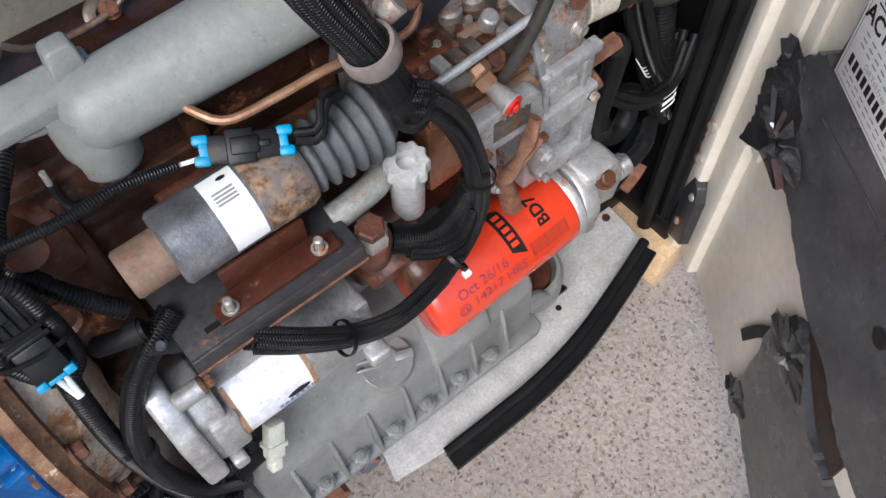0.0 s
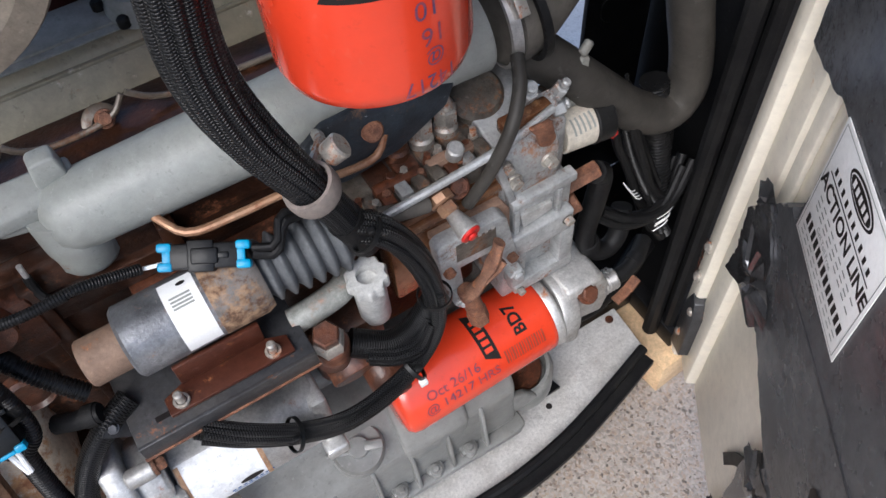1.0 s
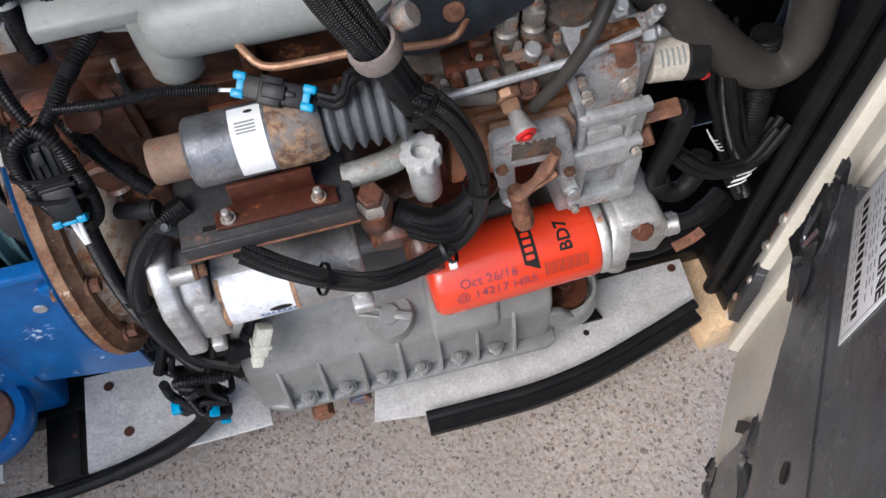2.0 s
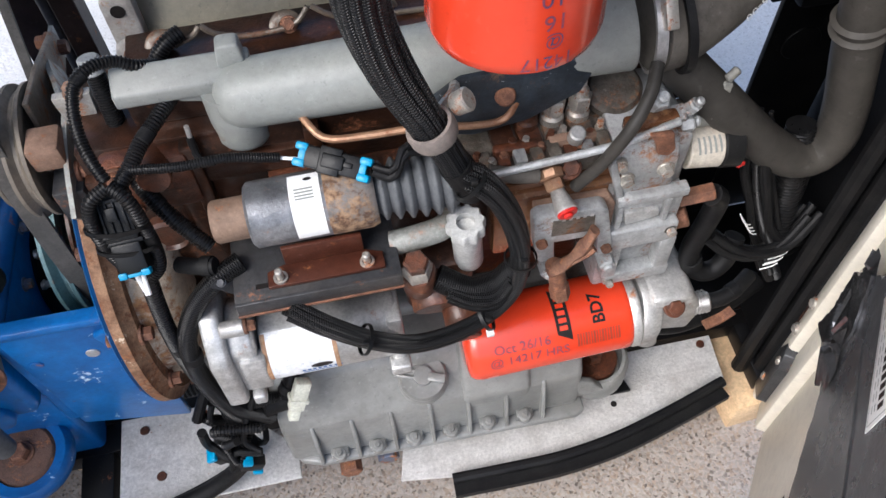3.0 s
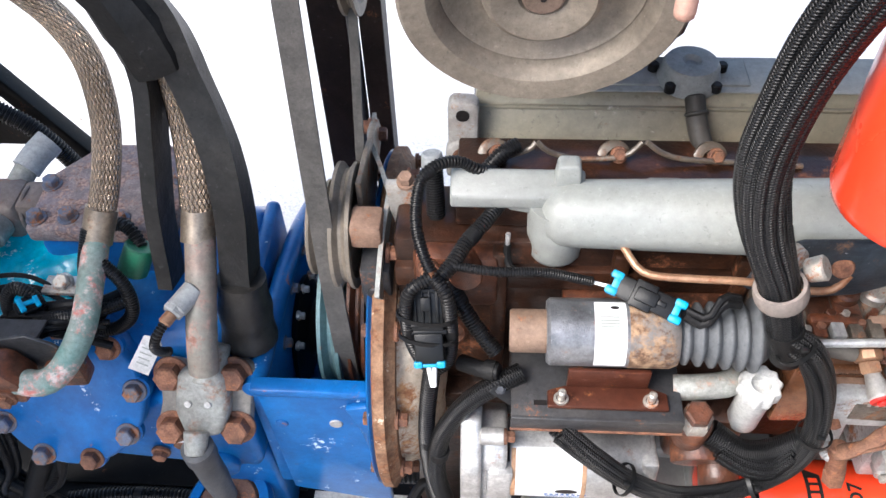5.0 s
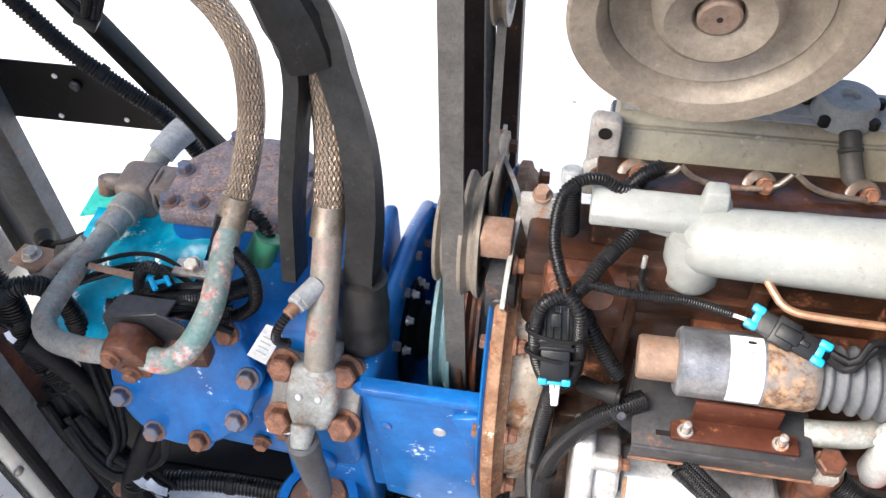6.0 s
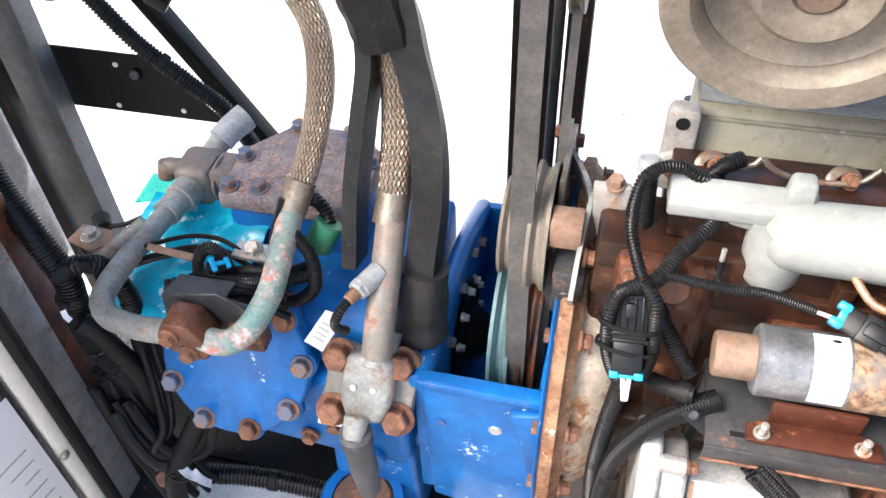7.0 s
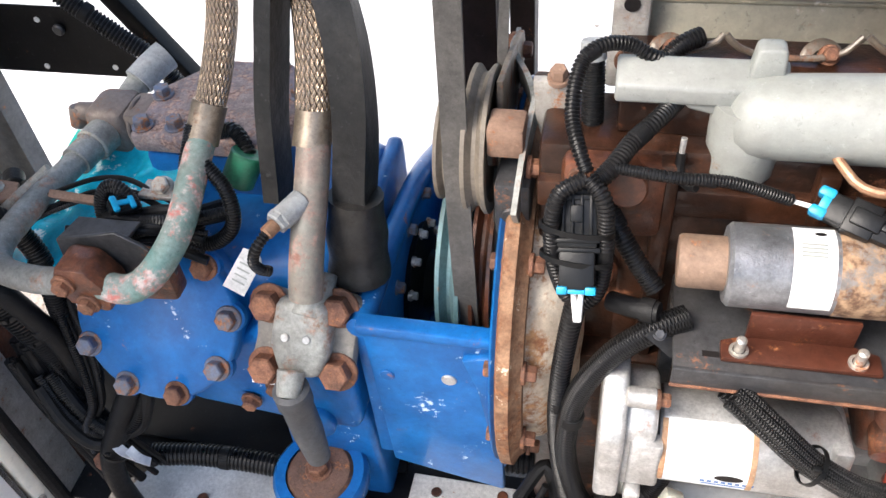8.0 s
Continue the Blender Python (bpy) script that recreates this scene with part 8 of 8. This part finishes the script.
# right-hand end: big intake hose, tall coolant pipe, black box, small hoses
hose = thing("intake_hose", (0.58, 0.5, 0.95), "thick dusty grey intake hose, bent, with white part number", "hose")
HP = [(0.520, 0.530, 0.974), (0.549, 0.535, 0.974), (0.591, 0.550, 0.988), (0.616, 0.560, 1.000), (0.650, 0.573, 1.022), (0.673, 0.580, 1.040), (0.702, 0.590, 1.070), (0.730, 0.598, 1.10)]
bm = B()
tube(bm, HP, 0.051, 32, 0.01, taper=0.047)
part("hose", bm, DUSTY_RUBBER, hose)
bm = B()
lathe(bm, [(0.054, 0), (0.060, 0.001), (0.060, 0.010), (0.054, 0.011)], (0.545, 0.528, 0.981), Vector((1, -0.05, 0.12)), 36)
part("band", bm, RUBBER, hose)
ha = Vector((0.070, 0.028, 0.056)).normalized()
HC = Vector((0.636, 0.567, 1.011))
hd = Vector((0.15, -0.90, -0.10))
hd = (hd - ha * hd.dot(ha)).normalized()
letters("58-04535-00", 0.017, hose, WHITE_PRINT, HC + hd * 0.0512, ha * -1, hd.cross(ha * -1), wrap=(HC, ha), thick=0.0012, name="part_number")
bm = B()
cyl(bm, (0.716, 0.547, 1.035), (0.722, 0.545, 1.065), 0.010)
lathe(bm, [(0.0475, -0.006), (0.051, -0.006), (0.051, 0.006), (0.0475, 0.006)], (0.705, 0.584, 1.060), Vector((0.04, 0.01, 0.045)), 36)
part("clamp_screw", bm, BOLT, hose)
bm = B()
tube(bm, [(0.600, 0.615, 1.165), (0.66, 0.610, 1.140), (0.74, 0.606, 1.128), (0.86, 0.606, 1.125), (1.03, 0.606, 1.125)], 0.056, 32, 0.014)
part("intake_tube", bm, DUSTY_RUBBER, hose, "wide dusty intake tube lying across")
pipe = thing("coolant_pipe", (0.8, 0.56, 0.6), "wide dusty grey elbow pipe rising beside the door post", "pipe")
bm = B()
tube(bm, [(0.545, 0.54, 0.940), (0.575, 0.522, 0.908), (0.614, 0.508, 0.868), (0.661, 0.50, 0.817), (0.715, 0.50, 0.758), (0.765, 0.50, 0.718), (0.802, 0.50, 0.716), (0.818, 0.50, 0.752), (0.808, 0.50, 0.815), (0.786, 0.50, 0.892), (0.766, 0.50, 0.97), (0.745, 0.495, 1.07), (0.74, 0.49, 1.2)], 0.029, 28, 0.012)
part("elbow", bm, SOOTY_RUBBER, pipe)
bm = B()
for s in (0, 0.016):
    lathe(bm, [(0.028, 0), (0.034, 0.004), (0.028, 0.008)], (0.770 - s * 0.24, 0.50, 0.945 + s), Vector((-0.24, 0, 1)), 32)
part("collar", bm, SOOTY_RUBBER, pipe)
air = thing("air_cleaner", (0.95, 0.9, 0.15), "black air cleaner housing with bracket in the corner", "air cleaner")
bm = B()
box(bm, 0.893, 1.042, 0.80, 0.812, 0.15, 0.78, 0.003)
cyl(bm, (0.955, 0.80, 0.62), (0.955, 0.796, 0.62), 0.035, seg=28)
# low black panel, added to hide bright ground left of the housing
box(bm, 0.60, 0.893, 0.802, 0.812, 0.15, 0.40, 0.003)
part("housing", bm, BLACK_STEEL, air)
bm = B()
box(bm, 0.86, 1.03, 0.72, 0.80, 0.77, 0.90, 0.012)
cyl(bm, (0.80, 0.83, 0.93), (0.80, 0.83, 1.10), 0.05)
box(bm, 0.60, 1.04, 0.80, 0.83, 0.735, 1.655, 0.006)
box(bm, 0.885, 1.04, 0.82, 0.83, 0.70, 1.30, 0.004)
part("lid", bm, BLACK_STEEL, air)
bm = B()
prism(bm, [(0.905, 0.79), (0.96, 0.80), (0.99, 0.86), (0.97, 0.88), (0.92, 0.82)], "y", 0.69, 0.695, 0.001, seg=1)
part("bracket", bm, DARK_STEEL, air)
bm = B()
box(bm, -0.010, 0.010, -0.004, 0.004, -0.16, 0.24, 0.001, m=Matrix.Translation((0.645, 0.75, 0.90)) @ Matrix.Rotation(radians(-36), 4, "Y"))
solo("stay_bar", bm, POST_GREY, "slim steel stay bar behind the intake hose", "bar")
# small hoses and wire tangle beside the filter head
loom("coolant_hose", [(0.625, 0.452, 0.735), (0.640, 0.455, 0.715), (0.640, 0.46, 0.65), (0.632, 0.46, 0.585), (0.645, 0.455, 0.540), (0.672, 0.45, 0.528), (0.695, 0.455, 0.545), (0.708, 0.47, 0.585)], 0.0155, "bent black coolant hose beside the pump", RUBBER, None, "coolant hoses", "hose")
loom("coolant_hose", [(0.668, 0.415, 0.495), (0.69, 0.416, 0.498), (0.715, 0.425, 0.503), (0.745, 0.445, 0.500)], 0.0125, "black hose on the filter head's tail", RUBBER, None, "coolant hoses", "hose")
loom("coolant_hose", [(0.60, 0.46, 0.37), (0.66, 0.455, 0.36), (0.74, 0.47, 0.36), (0.82, 0.50, 0.37)], 0.020, "thick black hose under the filter head", RUBBER, None, "coolant hoses", "hose")
tang = thing("wire_tangle", (0.75, 0.47, 0.5), "tangled dark wires with bare white ends by the post", "wire tangle")
leads(tang, [(0.700, 0.50, 0.80), (0.715, 0.49, 0.72), (0.735, 0.48, 0.65), (0.76, 0.47, 0.58), (0.80, 0.47, 0.53), (0.85, 0.49, 0.50)], 9, 0.014, 21)
leads(tang, [(0.79, 0.53, 0.74), (0.785, 0.51, 0.66), (0.775, 0.49, 0.59), (0.765, 0.47, 0.53), (0.79, 0.46, 0.47)], 6, 0.012, 22, (0.005, 0.010))
leads(tang, [(0.66, 0.47, 0.60), (0.70, 0.455, 0.57), (0.745, 0.45, 0.555), (0.79, 0.46, 0.56), (0.83, 0.48, 0.60)], 6, 0.009, 23)
bm = B()
tube(bm, [(0.775, 0.52, 0.76), (0.782, 0.505, 0.68), (0.785, 0.49, 0.61), (0.778, 0.47, 0.55)], 0.020, 14, ridge=(0.006, 0.002))
part("sleeve", bm, LOOM, tang, "ribbed black sleeve")
for k in range(5):
    a = Vector((0.745 + 0.006 * k, 0.432 + 0.004 * k, 0.535 + 0.004 * (k % 2)))
    bm = B()
    tube(bm, [a, a + Vector((0.015, -0.004, 0.010)), a + Vector((0.028, 0.0, 0.010))], 0.0010, 8)
    part("bare_wire", bm, PAPER, tang, "bare white wire end")
for k in range(4):
    a = Vector((0.690 + 0.006 * k, 0.46, 0.66 - 0.01 * k))
    bm = B()
    tube(bm, [a, a + Vector((0.010, -0.006, -0.02)), a + Vector((0.022, -0.004, -0.028))], 0.0009, 8)
    part("bare_wire", bm, PAPER, tang, "bare white wire end")
bm = B()
cyl(bm, (0.658, 0.47, 0.764), (0.666, 0.467, 0.774), 0.004, seg=10)
part("red_wire", bm, RED, tang, "red wire end")
bm = B()
strip(bm, [(0.685, 0.42, 0.40), (0.715, 0.425, 0.405), (0.735, 0.43, 0.415)], 0.016, 0.006)
part("rusty_lug", bm, BOLT_RUST, tang)

# compressor-side looms
loom("wire_loom", [(-1.02, 0.60, 0.90), (-0.964, 0.56, 0.835), (-0.935, 0.545, 0.80), (-0.908, 0.53, 0.758), (-0.886, 0.52, 0.715), (-0.883, 0.505, 0.658), (-0.874, 0.50, 0.61), (-0.859, 0.50, 0.56), (-0.854, 0.51, 0.485), (-0.846, 0.51, 0.42)], 0.0195, "thick black loom along the door jamb", ridge=(0.0052, 0.0030))
loom("wire_loom", [(-0.888, 0.515, 0.730), (-0.862, 0.517, 0.752), (-0.843, 0.528, 0.750), (-0.832, 0.54, 0.730), (-0.814, 0.54, 0.687), (-0.805, 0.53, 0.646), (-0.812, 0.522, 0.576), (-0.803, 0.515, 0.513), (-0.814, 0.51, 0.43), (-0.843, 0.505, 0.382)], 0.0140, "black loom bending behind the pipe", ridge=(0.0050, 0.0024))
loom("wire_loom", [(-0.868, 0.490, 0.660), (-0.850, 0.492, 0.639), (-0.838, 0.495, 0.604), (-0.821, 0.50, 0.531), (-0.826, 0.505, 0.444), (-0.848, 0.51, 0.363)], 0.0155, "smooth black cable down beside the jamb", RUBBER, None)
loom("wire_loom", [(-1.17, 1.05, 0.95), (-1.107, 1.05, 0.865), (-1.039, 1.05, 0.771), (-0.951, 1.05, 0.690), (-0.895, 1.05, 0.640), (-0.853, 1.05, 0.560), (-0.83, 1.04, 0.50)], 0.0165, "black loom strapped along the brace", ridge=(0.0070, 0.0030))
for p, d, r in (((-0.868, 0.50, 0.592), (0.3, 0, -1), 0.0225), ((-0.886, 0.512, 0.690), (0.0, 0.2, -1), 0.0225), ((-0.858, 0.505, 0.535), (0.2, 0, -1), 0.0225)):
    bm = B()
    lathe(bm, [(r - 0.003, -0.0025), (r, -0.0025), (r, 0.0025), (r - 0.003, 0.0025)], p, d, 24)
    box(bm, -0.004, 0.004, -0.004, 0.003, -0.004, 0.004, 0.001, m=Matrix.Translation(Vector(p) + Vector((0.3, -0.9, 0.2)) * r))
    solo("cable_tie", bm, PLASTIC, "black cable tie round the jamb loom", "cable tie", "cable ties")
bm = B()
strip(bm, [(-0.882, 0.484, 0.690), (-0.878, 0.480, 0.681), (-0.872, 0.479, 0.675)], 0.008, 0.002)
solo("paper_scrap", bm, PAPER, "scrap of white tape on the jamb loom", "tape")
# dark clamp and leads hanging at the top corner
hang = thing("lead_cluster", (-0.95, 0.8, 1.05), "dark clamp and dangling leads high in the corner", "lead cluster")
bm = B()
tube(bm, [(-1.16, 0.84, 1.09), (-1.06, 0.82, 1.065), (-0.975, 0.80, 1.045), (-0.90, 0.80, 1.055), (-0.82, 0.80, 1.062), (-0.72, 0.82, 1.10)], 0.013, 14)
part("lead", bm, RUBBER, hang)
bm = B()
cyl(bm, (-1.000, 0.795, 1.030), (-0.955, 0.79, 1.032), 0.024, 0.021, seg=20, bevel=0.004)
cyl(bm, (-0.957, 0.79, 1.032), (-0.945, 0.79, 1.032), 0.026, seg=20)
part("clamp", bm, GREY_PLASTIC, hang, "dull grey clamp")
leads(hang, [(-0.830, 0.80, 1.065), (-0.800, 0.795, 1.040), (-0.780, 0.79, 1.025), (-0.768, 0.79, 1.040), (-0.755, 0.80, 1.075)], 5, 0.008, 51, (0.004, 0.007))
bm = B()
box(bm, -0.016, 0.016, -0.010, 0.010, -0.012, 0.012, 0.003, m=Matrix.Translation((-0.785, 0.79, 1.022)) @ pose(0, 0, 0, 20, 35, 10))
part("plug", bm, PLASTIC, hang)
loom("drain_hose", [(-0.78, 0.50, 0.235), (-0.70, 0.515, 0.228), (-0.62, 0.52, 0.222), (-0.54, 0.52, 0.215)], 0.018, "ribbed black drain hose under the compressor", LOOM, (0.0070, 0.0028), "drain hoses", "hose")
left = thing("wire_tangle", (-0.8, 0.45, 0.4), "dark tangle of leads, ties and a grey plug by the jamb", "wire tangle")
leads(left, [(-0.865, 0.50, 0.52), (-0.850, 0.49, 0.45), (-0.82, 0.475, 0.38), (-0.79, 0.47, 0.30), (-0.77, 0.48, 0.22)], 6, 0.016, 33, (0.004, 0.010))
leads(left, [(-0.805, 0.53, 0.60), (-0.790, 0.50, 0.50), (-0.785, 0.47, 0.43), (-0.81, 0.46, 0.38), (-0.83, 0.465, 0.30)], 4, 0.010, 34)
leads(left, [(-0.86, 0.48, 0.46), (-0.83, 0.46, 0.41), (-0.79, 0.45, 0.37), (-0.75, 0.46, 0.38), (-0.73, 0.48, 0.42), (-0.72, 0.50, 0.46)], 4, 0.012, 35, (0.006, 0.012))
leads(left, [(-0.90, 0.49, 0.50), (-0.885, 0.48, 0.42), (-0.86, 0.475, 0.34), (-0.845, 0.475, 0.27), (-0.83, 0.475, 0.2)], 5, 0.014, 36, (0.006, 0.012))
bolt(left, (-0.826, 0.455, 0.283), VIEW, 0.024, 0.010, BOLT_RUST)
for k in range(2):
    bm = B()
    strip(bm, [(-0.768 + k * 0.02, 0.440, 0.372 - k * 0.012), (-0.752 + k * 0.02, 0.433, 0.362 - k * 0.012), (-0.738 + k * 0.02, 0.436, 0.346 - k * 0.01)], 0.014, 0.002)
    part("foil_tape", bm, SILVER_FOIL, left, "loose silver tape")
bm = B()
tube(bm, [(-0.735, 0.49, 0.45), (-0.765, 0.455, 0.385), (-0.785, 0.435, 0.33), (-0.79, 0.425, 0.26), (-0.78, 0.42, 0.17)], 0.017, 14, wobble=0.08)
part("sleeve", bm, RUBBER, left, "taped black sleeve")
tie(left, (-0.775, 0.440, 0.345), Vector((-0.3, -0.3, -0.8)), 0.020)
bm = B()
M4 = Matrix.Translation((-0.885, 0.500, 0.335)) @ Matrix.Rotation(radians(52), 4, "Y")
box(bm, -0.028, 0.012, -0.008, 0.008, -0.008, 0.008, 0.002, m=M4)
box(bm, -0.036, -0.026, -0.014, 0.014, -0.008, 0.012, 0.002, m=M4)
box(bm, -0.020, -0.008, -0.011, 0.011, -0.011, 0.006, 0.002, m=M4)
cyl(bm, M4 @ Vector((0.010, 0, 0)), M4 @ Vector((0.052, 0, 0)), 0.0065, 0.0045, seg=12)
part("grey_plug", bm, GREY_PLASTIC, left, "grey plastic plug")
top = thing("wire_tangle", (-0.62, 0.55, 0.78), "dark leads, clips and cyan lock on the compressor top", "wire tangle")
leads(top, [(-0.82, 0.56, 0.72), (-0.76, 0.57, 0.745), (-0.70, 0.575, 0.765), (-0.645, 0.57, 0.775), (-0.60, 0.555, 0.77), (-0.555, 0.545, 0.755)], 3, 0.010, 41, (0.0018, 0.0042))
leads(top, [(-0.665, 0.52, 0.745), (-0.668, 0.535, 0.785), (-0.655, 0.545, 0.805), (-0.635, 0.545, 0.800), (-0.625, 0.54, 0.775), (-0.63, 0.525, 0.75)], 2, 0.004, 42, (0.0055, 0.0070), 1)
leads(top, [(-0.70, 0.515, 0.735), (-0.675, 0.51, 0.765), (-0.640, 0.505, 0.760), (-0.600, 0.51, 0.770), (-0.57, 0.525, 0.750)], 5, 0.009, 45, (0.003, 0.006))
for a, q in (((-0.700, 0.512, 0.752), 20), ((-0.585, 0.53, 0.765), -30)):
    bm = B()
    box(bm, -0.016, 0.016, -0.008, 0.008, -0.008, 0.008, 0.002, m=Matrix.Translation(a) @ pose(0, 0, 0, q, 15, q))
    box(bm, -0.006, 0.010, -0.010, 0.010, -0.010, 0.010, 0.002, m=Matrix.Translation(a) @ pose(0, 0, 0, q, 15, q))
    part("clip_plug", bm, PLASTIC, top)
leads(top, [(-0.64, 0.535, 0.765), (-0.60, 0.53, 0.775), (-0.565, 0.54, 0.77), (-0.53, 0.565, 0.765)], 7, 0.010, 43, (0.004, 0.009))
leads(top, [(-0.715, 0.53, 0.725), (-0.68, 0.525, 0.755), (-0.645, 0.52, 0.772), (-0.60, 0.525, 0.765), (-0.55, 0.53, 0.745)], 7, 0.010, 46, (0.0035, 0.0065), 2, 0.6)
leads(top, [(-0.555, 0.60, 0.86), (-0.565, 0.575, 0.82), (-0.565, 0.555, 0.785), (-0.55, 0.54, 0.75)], 2, 0.004, 44, (0.005, 0.007), 1)
CLM = Matrix.Translation((-0.632, 0.525, 0.795)) @ pose(0, 0, 0, 25, 18, 50) @ Matrix.Scale(0.8, 4)
bm = B()
box(bm, -0.020, 0.020, -0.010, 0.010, -0.010, 0.006, 0.003, m=CLM)
box(bm, -0.012, 0.012, -0.014, 0.014, -0.008, 0.004, 0.002, m=CLM)
part("plug", bm, PLASTIC, top)
bm = B()
box(bm, -0.017, -0.008, -0.013, 0.013, 0.004, 0.011, 0.002, m=CLM)
box(bm, -0.017, 0.014, -0.004, 0.004, 0.004, 0.010, 0.002, m=CLM)
box(bm, 0.008, 0.016, -0.013, 0.008, 0.004, 0.011, 0.002, m=CLM)
part("lock", bm, CYAN, top, "cyan plastic lock")
bm = B()
tube(bm, [(-0.545, 0.575, 0.83), (-0.515, 0.560, 0.80), (-0.510, 0.545, 0.76), (-0.535, 0.535, 0.735), (-0.57, 0.53, 0.735)], 0.009, 12, ridge=(0.0036, 0.0013))
part("loom", bm, LOOM, top)

# tan tube hanging over the fan pulley, run from the filter head
bm = B()
tube(bm, [(0.0745, 0.325, 1.364), (0.078, 0.34, 1.42), (0.095, 0.372, 1.462), (0.14, 0.405, 1.482), (0.21, 0.42, 1.472), (0.29, 0.42, 1.43), (0.325, 0.418, 1.39)], 0.0066, 14, wobble=0.03)
lathe(bm, [(0.0066, 0), (0.0060, 0.003), (0.0040, 0.005), (0, 0.0058)], (0.0745, 0.325, 1.3645), Vector((-0.06, -0.24, -0.97)), 14)
solo("drain_tube", bm, mat("tan_rubber", (0.42, 0.25, 0.19), (0.34, 0.19, 0.14), 30, 0.55, 0, dirt=0.2, bump=0.15), "thin tan rubber tube with a closed end", "tube")
